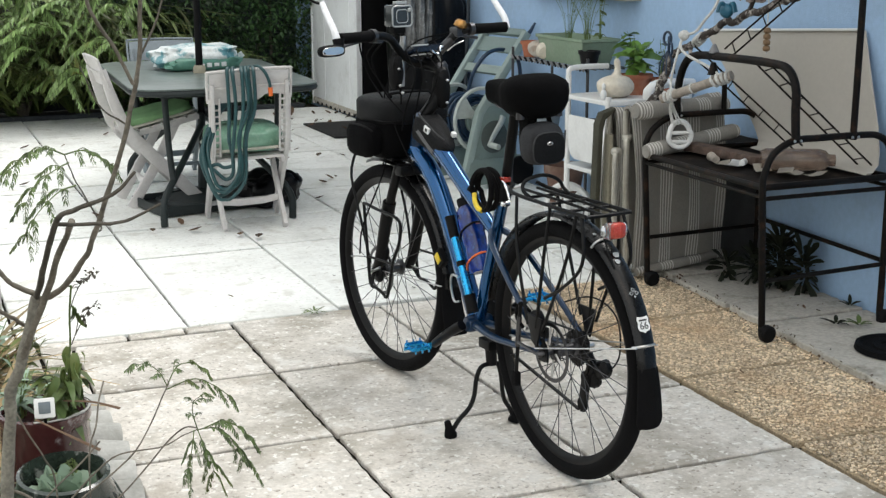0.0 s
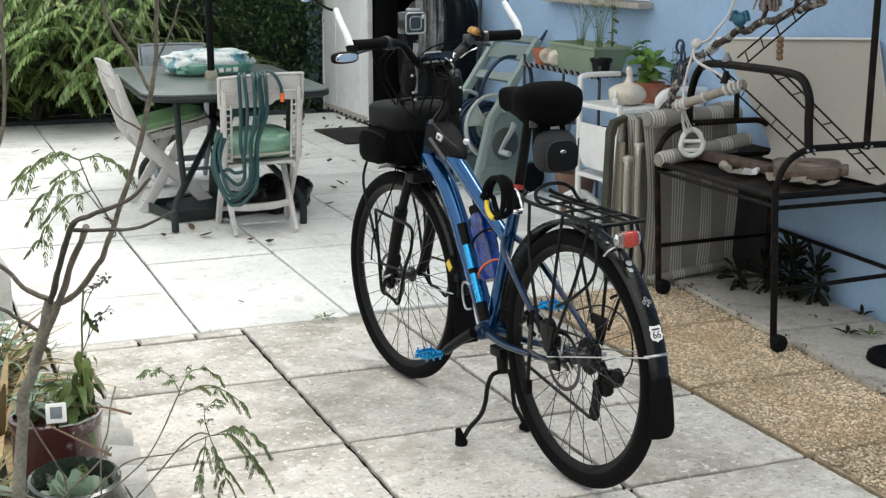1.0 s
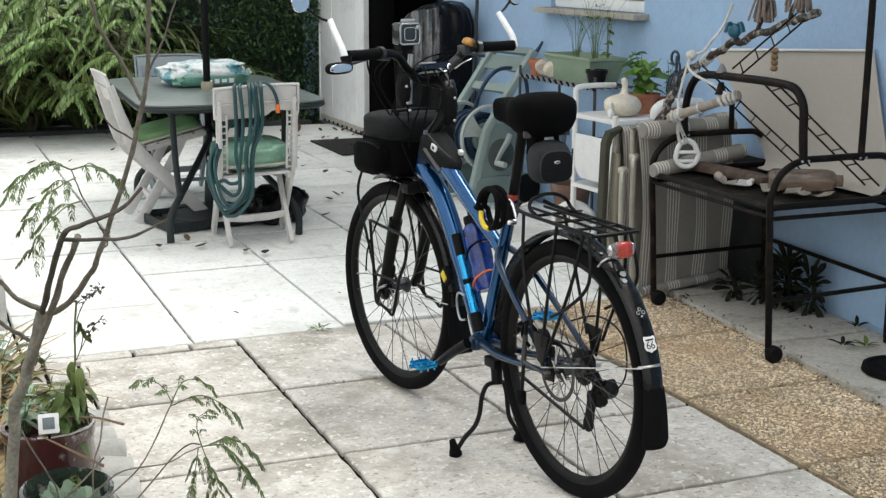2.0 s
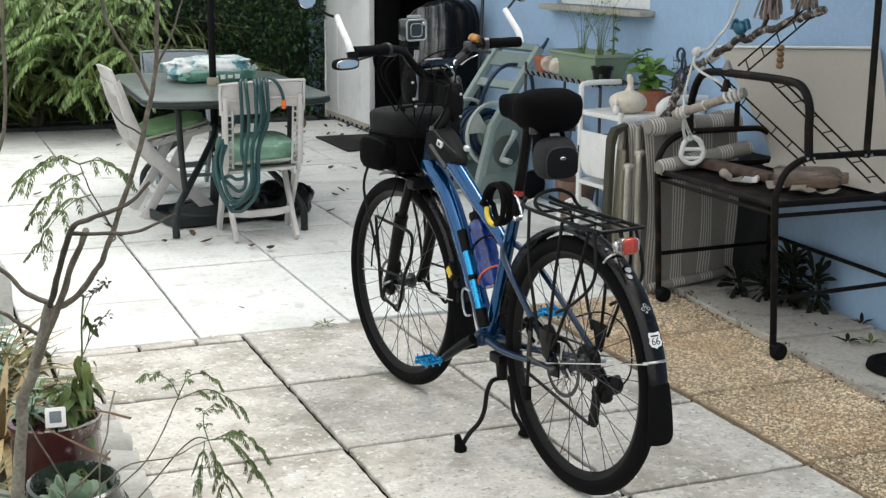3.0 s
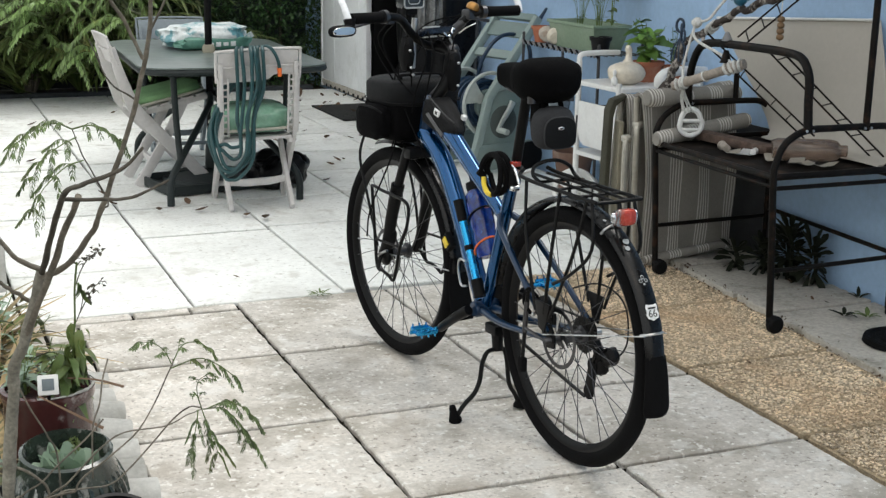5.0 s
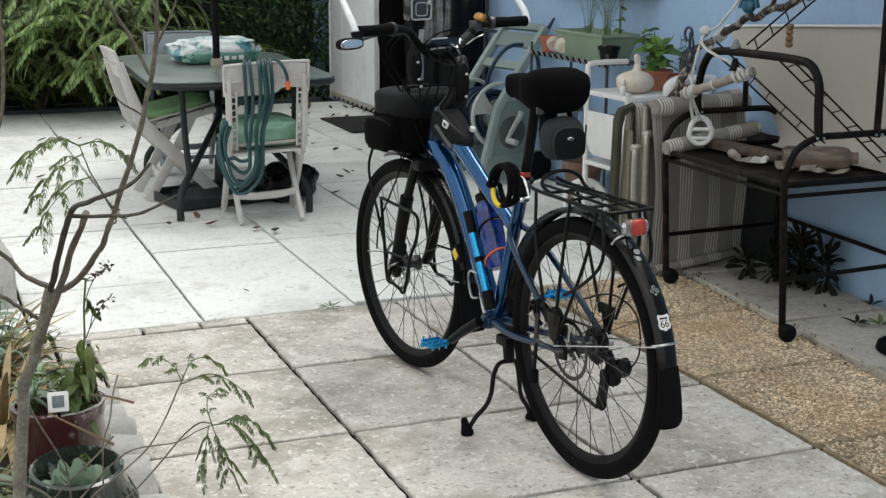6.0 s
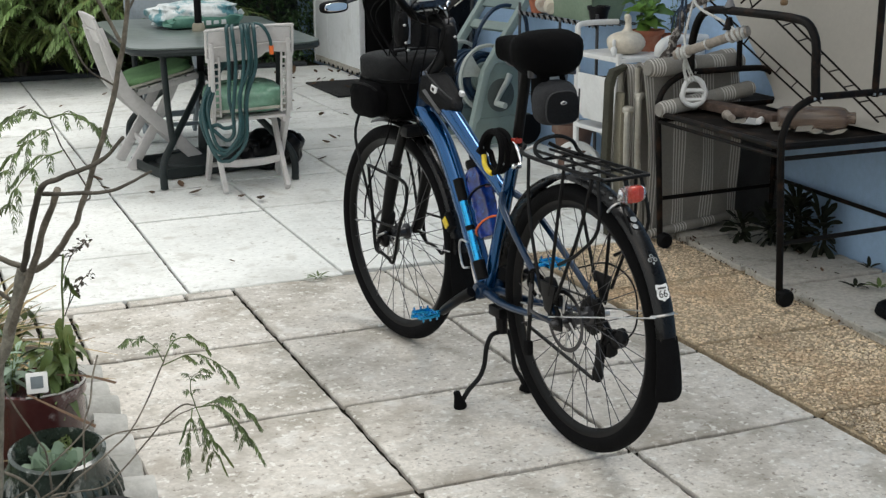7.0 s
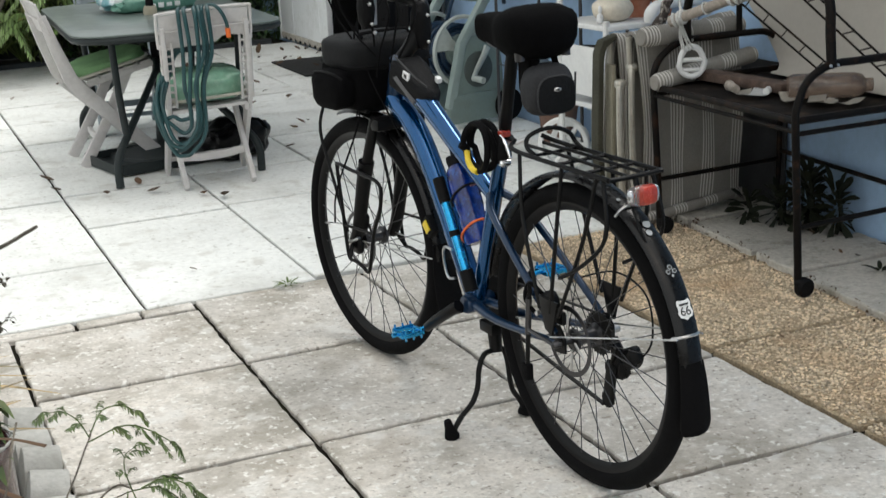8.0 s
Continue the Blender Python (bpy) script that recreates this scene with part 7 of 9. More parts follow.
def leafy(name, m, label, stems, height, leaf_len, leaf_w, material, spread=0.4, per=6, seed=1, bend=0.5, stem_mat=None, r=0.0025):
    """A potted plant: bent stems with leaves along them."""
    rd = random.Random(seed)
    pl = thing(name, label, "plant", m)
    lv = Leaves()
    leaf = blade_mesh(leaf_len, leaf_w, bend, 4)
    for k in range(stems):
        a = rd.uniform(0, 6.28)
        s = spread * rd.uniform(0.3, 1.0)
        h = height * rd.uniform(0.65, 1.0)
        pts = curve([(0.01 * math.cos(a), 0.01 * math.sin(a), 0), (s * 0.3 * math.cos(a), s * 0.3 * math.sin(a), h * 0.5), (s * math.cos(a), s * math.sin(a), h)], 5)
        bm = B()
        tube(bm, pts, [r, r * 0.5], 5)
        part("stem", bm, stem_mat or M_WEED, pl)
        for j in range(per):
            q = pts[min(len(pts) - 1, int(len(pts) * (0.25 + 0.75 * j / per)))]
            b = rd.uniform(0, 6.28)
            sc = rd.uniform(0.6, 1.1)
            lv.add(aim(q, (math.cos(b), math.sin(b), rd.uniform(-0.2, 0.7)), rd.uniform(-25, 25)) @ Matrix.Diagonal((sc, sc, sc, 1)), leaf)
    me = lv.mesh("foliage", material)
    ob = new("foliage", me)
    ob.parent = pl
    return pl


pot(pose(3.31, 5.44, 0.671), "terracotta pot on the white trolley", 0.05, 0.072, 0.095, M_TERRA)
leafy("leafy_plant", pose(3.31, 5.44, 0.75), "bright green leafy plant in the terracotta pot", 7, 0.23, 0.092, 0.062, M_BRIGHTLEAF, 0.12, 5, 3)
pot(pose(3.42, 5.40, 0.671), "small terracotta pot on the white trolley", 0.035, 0.05, 0.075, M_TERRA)
leafy("leafy_plant", pose(3.42, 5.40, 0.74), "thin dark sprig in a small pot", 4, 0.20, 0.03, 0.02, M_LEAFDK, 0.05, 5, 5)
bm = B()
tagged(part("white_figurine", blob(blob(B(), (0, 0, 0.022), (0.016, 0.014, 0.024), sub=2), (0, 0, 0.058), (0.009, 0.009, 0.018), sub=2), M_RESIN2, m=pose(3.06, 5.31, 0.671)), "small white ceramic ornament on the white trolley", "ornament")
bm.free()

# ---- wire shelf with planter boxes beside the wall ----
shf = thing("wire_shelf", "dark wire shelf with a twisted edge beside the wall", "shelf", pose(3.31, 6.12, 0))
for y in (-0.42, 0.42):
    for x in (-0.12, 0.12):
        bar("shelf_leg", [(x, y, 0.0), (x, y, 0.82)], 0.008, shf, 0, material=M_DKSTEEL, seg=8)
for z in (0.765, 0.35):
    for k in range(7):
        bar("shelf_wire", [(-0.12 + 0.04 * k, -0.43, z), (-0.12 + 0.04 * k, 0.43, z)], 0.0035, shf, 0, material=M_DKSTEEL, seg=6)
for k in range(26):
    bm = B()
    tube(bm, [(-0.13, -0.43 + 0.033 * k, 0.758), (-0.13, -0.405 + 0.033 * k, 0.775)], 0.006, 6)
    part("twist", bm, M_GREYFAB if k % 2 else M_BLACKM, shf)
plb = thing("planter_box", "sage green plastic planter box on the wire shelf", "planter", pose(3.31, 6.04, 0.769))
bm = B()
vs = []
for z, sx, sy in ((0, 0.075, 0.205), (0.118, 0.10, 0.245), (0.122, 0.108, 0.255), (0.136, 0.108, 0.255), (0.136, 0.097, 0.242), (0.105, 0.094, 0.238)):
    vs.append([bm.verts.new((x * sx, y * sy, z)) for x, y in ((-1, -1), (1, -1), (1, 1), (-1, 1))])
bm.faces.new(list(reversed(vs[0])))
for a, b in zip(vs, vs[1:]):
    for j in range(4):
        bm.faces.new((a[j], a[(j + 1) % 4], b[(j + 1) % 4], b[j]))
bm.faces.new(vs[-1])
part("box", bm, M_PLANTER, plb, smooth=0)
leafy("stalky_plant", pose(3.31, 5.93, 0.87), "thin bare green stalks in the planter box", 16, 0.36, 0.024, 0.010, M_WEED, 0.18, 3, 9, stem_mat=M_WEED, r=0.0014)
leafy("stalky_plant", pose(3.31, 6.13, 0.87), "thin bare green stalks in the planter box", 12, 0.33, 0.024, 0.010, M_WEED, 0.16, 3, 12, stem_mat=M_WEED, r=0.0014)
leafy("leafy_plant", pose(3.33, 5.84, 0.87), "tall sprig with small round leaves", 4, 0.30, 0.04, 0.03, M_PALM, 0.10, 4, 14)
pot(pose(3.26, 6.46, 0.769), "small terracotta pot on the wire shelf", 0.038, 0.055, 0.085, M_TERRA)
pot(pose(3.23, 5.76, 0.769), "small black plastic pot on the wire shelf", 0.038, 0.052, 0.085, M_BLACKPOT)
for k, (yy, a) in enumerate(((6.34, 40), (6.22, 70))):
    sh = thing("seashell", "pale seashell on the wire shelf", "shell", pose(3.22, yy, 0.772, 0, 0, a), group="shells on the shelf")
    bm = B()
    lathe(bm, [(0, 0.125), (0.008, 0.115), (0.026, 0.07), (0.042, 0.035), (0.046, 0.014), (0.030, 0.0), (0, 0.0)], 16, pose(0, 0, 0.040, 0, 68, 0))
    part("shell", bm, M_CERAMIC if k else M_PAPER, sh)

wh = thing("plastic_disc_toy", "round white spoked plastic disc standing under the wire shelf", "toy", pose(3.183, 5.80, 0.090, 0, 0, -35))
bm = B()
ring_profile(bm, (0, 0, 0), [(0.064, -0.014), (0.085, -0.016), (0.090, -0.008), (0.090, 0.008), (0.085, 0.016), (0.064, 0.014)], 32)
part("rim", bm, M_RESIN2, wh)
bm = B()
disc_y(bm, (0, 0, 0), [(0, -0.016), (0.022, -0.016), (0.024, 0.0), (0.022, 0.016), (0, 0.016)], 16)
part("hub", bm, M_RESIN2, wh)
for k in range(6):
    a = math.pi * k / 3
    bm = B()
    rod(bm, (0.016 * math.cos(a), 0, 0.016 * math.sin(a)), (0.072 * math.cos(a), 0, 0.072 * math.sin(a)), 0.009, 7)
    part("spoke", bm, M_RESIN2, wh)
pot(pose(3.33, 6.18, 0.0), "dirty terracotta pot standing under the wire shelf", 0.075, 0.105, 0.22, M_TERRADK)
pot(pose(3.33, 6.42, 0.354), "grey plastic pot on the lower wires of the shelf", 0.07, 0.09, 0.16, M_CHAIRDK)
pot(pose(3.30, 5.86, 0.354), "dark plastic pot on the lower wires of the shelf", 0.07, 0.085, 0.14, M_BLACKPOT)
sb_ = thing("storage_box", "pale grey plastic storage box under the trolley", "box", pose(3.33, 5.50, 0.0, 0, 0, 6))
bm = B()
box(bm, (0, 0, 0.13), (0.27, 0.26, 0.26), 0.015)
part("box", bm, M_CHAIRDK, sb_)
bm = B()
box(bm, (0, 0, 0.268), (0.29, 0.28, 0.022), 0.008)
part("lid", bm, M_REELLT, sb_)
fc = thing("folded_cloth", "pale folded cloth on the lower shelf of the trolley", "cloth", pose(3.22, 5.38, 0.341))
bm = B()
blob(bm, (0, 0, 0.035), (0.15, 0.11, 0.035), 0.25, 2.5, power=3.0, sub=3, seed=12.0)
part("cloth", bm, M_TILE, fc, smooth=70)

# ---- hose reel cart ----
reel = thing("hose_reel", "grey-green resin hose reel cart with coiled dark hose", "hose reel", pose(3.16, 7.02, 0.0, 0, 0, 12))
RY = (-0.205, 0.175)
for y in RY:
    # moulded side with a rounded shoulder and a step along the bottom
    bm = B()
    prism(bm, [(-0.215, 0.02), (0.20, 0.02), (0.205, 0.170), (-0.155, 0.172), (-0.178, 0.155)], 0.05, axis="y", at=y, bevel=0.010)
    foot = part("side_foot", bm, M_REEL, reel)
    bm = B()
    prism(bm, [(-0.165, 0.165), (0.165, 0.165), (0.162, 0.30), (0.147, 0.394), (0.110, 0.448), (0.055, 0.472), (-0.005, 0.474), (-0.050, 0.468), (-0.085, 0.43)], 0.028, axis="y", at=y, bevel=0.009)
    side = part("side_panel", bm, M_REEL, reel)
    bm = B()
    tube(bm, curve([(-0.160, y - 0.016, 0.175), (-0.120, y - 0.016, 0.33), (-0.086, y - 0.016, 0.432), (-0.050, y - 0.016, 0.470), (-0.005, y - 0.016, 0.476), (0.055, y - 0.016, 0.474)], 4), 0.0075, 7)
    part("side_bead", bm, M_RAIL, side)
    # flat leaning rail from the foot to the handle
    bm = B()
    rail = [V((-0.190, 0, 0.10)), V((-0.100, 0, 0.43)), V((0.055, 0, 0.635)), V((0.235, 0, 0.868))]
    out = [(q.x - 0.020, q.z + 0.012) for q in rail] + [(q.x + 0.020, q.z - 0.012) for q in reversed(rail)]
    prism(bm, out, 0.040, axis="y", at=y - 0.004, bevel=0.007)
    part("handle_rail", bm, M_RAIL, reel)
bm = B()
box(bm, (0.228, -0.015, 0.862), (0.030, 0.36, 0.045), 0.010, rot=(0, 38, 0))
part("handle_bar", bm, M_REEL, reel)
bm = B()
box(bm, (0.175, -0.015, 0.79), (0.014, 0.34, 0.10), 0.005, rot=(0, 38, 0))
part("upper_plate", bm, M_REEL, reel)
bm = B()
box(bm, (0.075, -0.015, 0.655), (0.026, 0.34, 0.055), 0.008, rot=(0, 38, 0))
part("cross_rail", bm, M_RAIL, reel)
AXR = V((-0.050, 0, 0.385))
bm = B()
disc_y(bm, AXR, [(0, -0.15), (0.085, -0.15), (0.085, 0.12), (0, 0.12)], 28)
drum = part("drum", bm, M_REEL, reel)
for y in (-0.150, 0.115):
    bm = B()
    ring_profile(bm, AXR + V((0, y, 0)), [(0.168, -0.009), (0.182, -0.012), (0.189, 0.0), (0.182, 0.012), (0.168, 0.009)], 44)
    part("flange_ring", bm, M_REELLT, drum, "pale grey rim")
    # solid flange with three wide openings
    for k in range(3):
        a0 = 2 * math.pi * k / 3 + 0.55
        o = [(AXR.x + r * math.cos(a), AXR.z + r * math.sin(a)) for r, a in [(0.03, a0 - 0.5), (0.09, a0 - 0.36)] + [(0.173, a0 + d) for d in (-0.42, -0.25, -0.08, 0.08, 0.25, 0.42)] + [(0.09, a0 + 0.36), (0.03, a0 + 0.5)]]
        bm = B()
        prism(bm, o, 0.008, axis="y", at=y, bevel=0.002)
        part("flange_web", bm, M_REELLT, drum)
    bm = B()
    disc_y(bm, AXR + V((0, y, 0)), [(0, -0.010), (0.055, -0.010), (0.062, 0.0), (0.055, 0.010), (0, 0.010)], 24)
    part("flange_hub", bm, M_REEL, drum)
bm = B()
pts = []
for k in range(300):
    a = 2 * math.pi * k / 20
    rr = 0.092 + 0.020 * (k // 100)
    lap = (k % 100) / 100
    pts.append((AXR.x + rr * math.cos(a), -0.132 + 0.225 * (lap if (k // 100) % 2 == 0 else 1 - lap), AXR.z + rr * math.sin(a)))
tube(bm, pts, 0.0105, 7)
part("coiled_hose", bm, M_NAVYHOSE, reel, "coiled dark blue hose")
# crank lying over a dark disc that paints in its recess's shade
bm = B()
disc_y(bm, (0.000, RY[0] - 0.012, 0.290), [(0, -0.006), (0.088, -0.006), (0.096, 0.0), (0.096, 0.006), (0, 0.006)], 28)
part("crank_boss", bm, M_REELDK, reel, "dark disc painting the shade of a recess behind the crank")
bm = B()
board_pts = [(0.042, 0.405), (0.022, 0.365), (-0.022, 0.305), (-0.053, 0.255)]
tube(bm, curve([(x, RY[0] - 0.040, z) for x, z in board_pts], 4), [0.036, 0.034, 0.026, 0.022], 12, flat=0.5)
crank = part("crank", bm, M_REELLT, reel, "pale grey crank")
bm = B()
rod(bm, (-0.053, RY[0] - 0.04, 0.253), (-0.045, RY[0] - 0.115, 0.246), 0.017, 12)
part("crank_knob", bm, M_REELLT, crank)
for y in (-0.245, 0.205):
    bm = B()
    disc_y(bm, (0.175, y, 0.085), [(0, -0.016), (0.065, -0.016), (0.085, -0.010), (0.085, 0.010), (0.065, 0.016), (0, 0.016)], 24)
    part("wheel", bm, M_BLACKM, reel)
bm = B()
tube(bm, curve([(-0.045, -0.02, 0.53), (-0.035, -0.06, 0.64), (0.02, -0.09, 0.735), (0.10, -0.10, 0.77), (0.19, -0.11, 0.755), (0.235, -0.13, 0.70), (0.24, -0.15, 0.60)], 6), 0.0115, 8)
part("loose_hose", bm, M_NAVYHOSE, reel)
bm = B()
tube(bm, curve([(0.245, -0.205, 0.855), (0.27, -0.207, 0.885), (0.295, -0.207, 0.92)], 4), [0.014, 0.011, 0.007], 10)
part("hose_nozzle", bm, M_NAVYHOSE, reel, "dark blue spray nozzle")

# ---- dark covered thing and pole beside the doorway ----
cov = thing("covered_stand", "tall stand draped with a black plastic cover beside the doorway", "cover", pose(3.25, 7.92, 0.0, 0, 0, 0))
bm = B()
rings = []
NK = 72
for z, w, d, s in ((0.0, 0.23, 0.19, 0.030), (0.25, 0.23, 0.185, 0.030), (0.55, 0.24, 0.19, 0.030), (0.80, 0.248, 0.20, 0.024), (0.94, 0.240, 0.20, 0.022), (1.02, 0.215, 0.185, 0.020), (1.07, 0.17, 0.15, 0.016), (1.095, 0.10, 0.09, 0.010), (1.10, 0.03, 0.03, 0.0)):
    row = []
    for k in range(NK):
        a = 2 * math.pi * k / NK
        f_ = s * (math.sin(7 * a + 2.2 * z) * 0.7 + math.sin(13 * a - 3.0 * z + 1.0) * 0.4 + 0.9 * noise.noise(V((2.5 * math.cos(a), 2.5 * math.sin(a), z * 2))))
        row.append(bm.verts.new(((w + f_) * math.cos(a), (d + f_) * math.sin(a), z + (0.03 * noise.noise(V((2 * math.cos(a), 2 * math.sin(a), 5.0))) + 0.05 * w / 0.2 * math.cos(a) if z > 0.9 else 0))))
    rings.append(row)
for a, b in zip(rings, rings[1:]):
    for s in range(NK):
        bm.faces.new((a[s], a[(s + 1) % NK], b[(s + 1) % NK], b[s]))
bm.faces.new(rings[-1])
part("cover", bm, M_TARP, cov, smooth=70)
# crumpled translucent sleeve hanging down the cover's front
bm = B()
cols, rows_ = 26, 12
def sleeve(i, j, d):
    u, t = i / cols, j / rows_
    x = -0.235 + 0.185 * u + 0.02 * t
    fold = 0.014 * math.sin(19 * u + 1.5 * t) + 0.008 * math.sin(41 * u - 2.2 * t) + 0.012 * noise.noise(V((5 * u, 4 * t, 2.0)))
    return bm.verts.new((x, -0.235 + 0.035 * abs(u - 0.6) * 2 + 0.05 * t ** 2 + fold + d, 0.70 + 0.36 * t + 0.03 * u * t))
gv = [[[sleeve(i, j, d) for i in range(cols + 1)] for j in range(rows_ + 1)] for d in (0.0, 0.003)]
for d in (0, 1):
    for j in range(rows_):
        for i in range(cols):
            bm.faces.new((gv[d][j][i], gv[d][j][i + 1], gv[d][j + 1][i + 1], gv[d][j + 1][i]))
for j in range(rows_):
    for i in (0, cols):
        bm.faces.new((gv[0][j][i], gv[0][j + 1][i], gv[1][j + 1][i], gv[1][j][i]))
for i in range(cols):
    for j in (0, rows_):
        bm.faces.new((gv[0][j][i], gv[0][j][i + 1], gv[1][j][i + 1], gv[1][j][i]))
bmesh.ops.recalc_face_normals(bm, faces=bm.faces[:])
part("plastic_sleeve", bm, M_SLEEVE, cov, "crumpled grey translucent plastic sleeve", smooth=70)
tagged(bar("leaning_pole", [(3.36, 7.62, 0.0), (3.47, 7.72, 1.6)], 0.011, None, 0, material=M_FENCE), "dark slim pole leaning on the blue wall", "pole")
for k, (dy, hh) in enumerate(((8.62, 1.25), (8.95, 1.5), (9.3, 1.1))):
    it = thing("stored_tool", "dim tool standing in the dark doorway", "tool", pose(WALL_FAR + 0.28, dy, 0.0, 0, 4, 0), group="tools in the doorway")
    bar("shaft", [(0, 0, 0.0), (0, 0, hh)], 0.012, it, 0, material=(M_DKSTEEL, M_ALU, M_FENCE)[k])
    bm = B()
    box(bm, (0, 0, hh), (0.03, 0.16, 0.07), 0.01)
    part("head", bm, (M_GREYFAB, M_FENCE, M_DKSTEEL)[k], it)

mt = thing("door_mat", "black rubber mat before the doorway", "mat", pose(3.205, 9.36, 0.0))
bm = B()
box(bm, (0, 0, 0.008), (0.50, 0.78, 0.014), 0.005)
part("mat", bm, M_MAT, mt)

# drain cover, rosette plants and small growth on the kerb
dc = thing("drain_cover", "round black rubber cover on the kerb", "cover", pose(3.13, 3.38, 0.0235))
bm = B()
lathe(bm, [(0, 0.012), (0.05, 0.012), (0.055, 0.018), (0.08, 0.018), (0.085, 0.012), (0.115, 0.012), (0.125, 0.020), (0.138, 0.018), (0.142, 0.0), (0, 0.0)], 36)
part("cover", bm, M_RUBBER, dc)


def rosette(m, label, n, length, width, material, up=(0.15, 1.1), name="rosette_plant", seed=0, bend=0.25, cat="plant"):
    rd = random.Random(seed)
    rp = thing(name, label, cat, m)
    for k in range(n):
        a = 2.4 * k
        e = up[0] + (up[1] - up[0]) * k / n
        vs_, fs_ = blade_mesh(length * rd.uniform(0.7, 1.1), width * rd.uniform(0.8, 1.2), bend * rd.uniform(0.5, 1.6), 5, 0.35, 0.2)
        me = raw("leaf", vs_, fs_, material)
        ob = new("leaf", me)
        ob.parent = rp
        ob.matrix_basis = aim((0.01 * math.cos(a), 0.01 * math.sin(a), 0.01), (math.cos(a) * math.cos(e), math.sin(a) * math.cos(e), math.sin(e)), rd.uniform(-12, 12))
    return rp


def paddle_mesh(length, width, bend, n=6):
    """A fleshy leaf along +x, narrow at its foot, broad and blunt towards the tip."""
    vs, fs = [], []
    for i in range(n + 1):
        t = i / n
        w = width * (0.28 + 0.72 * math.sin(0.5 * math.pi * min(1.0, t / 0.72)) ** 2) * (1.0 if t < 0.8 else math.sqrt(max(0.06, 1 - ((t - 0.8) / 0.2) ** 2)))
        x, z = length * t, -bend * length * t * t
        vs += [(x, -w / 2, z + 0.10 * w), (x, 0, z), (x, w / 2, z + 0.10 * w)]
    for i in range(n):
        a = 3 * i
        fs += [(a, a + 3, a + 4, a + 1), (a + 1, a + 4, a + 5, a + 2)]
    return vs, fs


for k, (px, py, stem_z, ln_, nn, low, high) in enumerate(((3.265, 4.22, 0.19, 0.095, 62, -0.9, 1.3), (3.225, 4.33, 0.10, 0.09, 34, -0.8, 1.2), (3.17, 4.45, 0.08, 0.08, 24, -0.8, 1.1), (3.315, 4.13, 0.15, 0.09, 44, -0.8, 1.3), (3.29, 4.27, 0.15, 0.09, 40, -0.6, 1.3))):
    rd = random.Random(400 + k)
    wp = thing("wall_plant", "dark fleshy plant with blunt leaves by the wall", "plant", pose(px, py, 0.019), group="plants at the foot of the wall")
    bar("stem", [(0, 0, 0), (0.012, -0.008, stem_z * 0.5), (0.0, 0.0, stem_z + 0.01)], 0.008, wp, 3, material=M_CACTUS, seg=7)
    for q in range(nn):
        a = 2.4 * q + rd.uniform(-0.5, 0.5)
        t = q / (nn - 1)
        el = low + (high - low) * t + rd.uniform(-0.35, 0.35)
        vs_, fs_ = paddle_mesh(ln_ * rd.uniform(0.6, 1.15) * (1.0 if math.cos(a) < 0.3 else 0.7), 0.028 * rd.uniform(0.75, 1.2), rd.uniform(0.0, 0.45), 5)
        ob = new("leaf", raw("leaf", vs_, fs_, M_CACTUS))
        ob.parent = wp
        ob.matrix_basis = aim((0.012 * math.cos(a), 0.012 * math.sin(a), stem_z * (0.25 + 0.8 * t)), (math.cos(a) * math.cos(el), math.sin(a) * math.cos(el), math.sin(el)), rd.uniform(-35, 35))
# clods and moss along the kerb's edge
lv = Leaves()
rd = random.Random(55)
lf = blade_mesh(1.0, 0.8, -0.4, 3, 0.6, 0.4)
for k in range(230):
    y = rd.uniform(3.0, 4.72)
    front = 2.914 + 0.093 * (y - 3.87)
    x = front + rd.gauss(-0.008, 0.014) if k < 215 else rd.uniform(2.45, 3.35)
    sc = rd.uniform(0.003, 0.011)
    lv.add(aim((x, y, 0.024 if x > front else 0.006), (rd.uniform(-1, 1), rd.uniform(-1, 1), rd.uniform(0.0, 0.4))) @ Matrix.Diagonal((sc, sc, sc, 1)), lf)
tagged(new("soil_crumbs", lv.mesh("soil_crumbs", M_DEADLEAF)), "dark soil crumbs and moss along the kerb edge", "soil", kind="stuff")
rosette(pose(3.20, 3.66, 0.021), "small green seedling in the kerb joint", 5, 0.06, 0.022, M_WEED, (0.3, 0.9), "weed", seed=4, cat="weed")
rosette(pose(3.13, 3.70, 0.021), "small dark seedling in the kerb joint", 5, 0.05, 0.018, M_CACTUS, (0.3, 0.9), "weed", seed=5, cat="weed")
rosette(pose(3.34, 3.88, 0.021), "small dark seedling at the foot of the wall", 5, 0.05, 0.016, M_CACTUS, (0.4, 1.2), "weed", seed=6, cat="weed")
rosette(pose(1.46, 4.66, 0.0), "dry little weed in the paving joint", 14, 0.045, 0.008, M_WEED, (0.05, 0.7), "weed", seed=7, cat="weed")

# ---- flower bed: soil, tree, pots and plants ----
bm = B()
n = 24
gv = [[bm.verts.new((-3.2 + 3.64 * i / n, -1.3 + 5.585 * j / n, 0.012 + 0.03 * noise.noise(V((i * 0.5, j * 0.7, 2.0))))) for j in range(n + 1)] for i in range(n + 1)]
for i in range(n):
    for j in range(n):
        bm.faces.new((gv[i][j], gv[i + 1][j], gv[i + 1][j + 1], gv[i][j + 1]))
tagged(part("bed_soil", bm, M_SOIL), "dark soil of the flower bed behind the edging", "soil", kind="structure")

LEAFLET = blade_mesh(1.0, 0.36, 0.3, 2, 0.3, 0.2)
LONGLEAF = blade_mesh(1.0, 0.23, 0.3, 2, 0.35, 0.2)


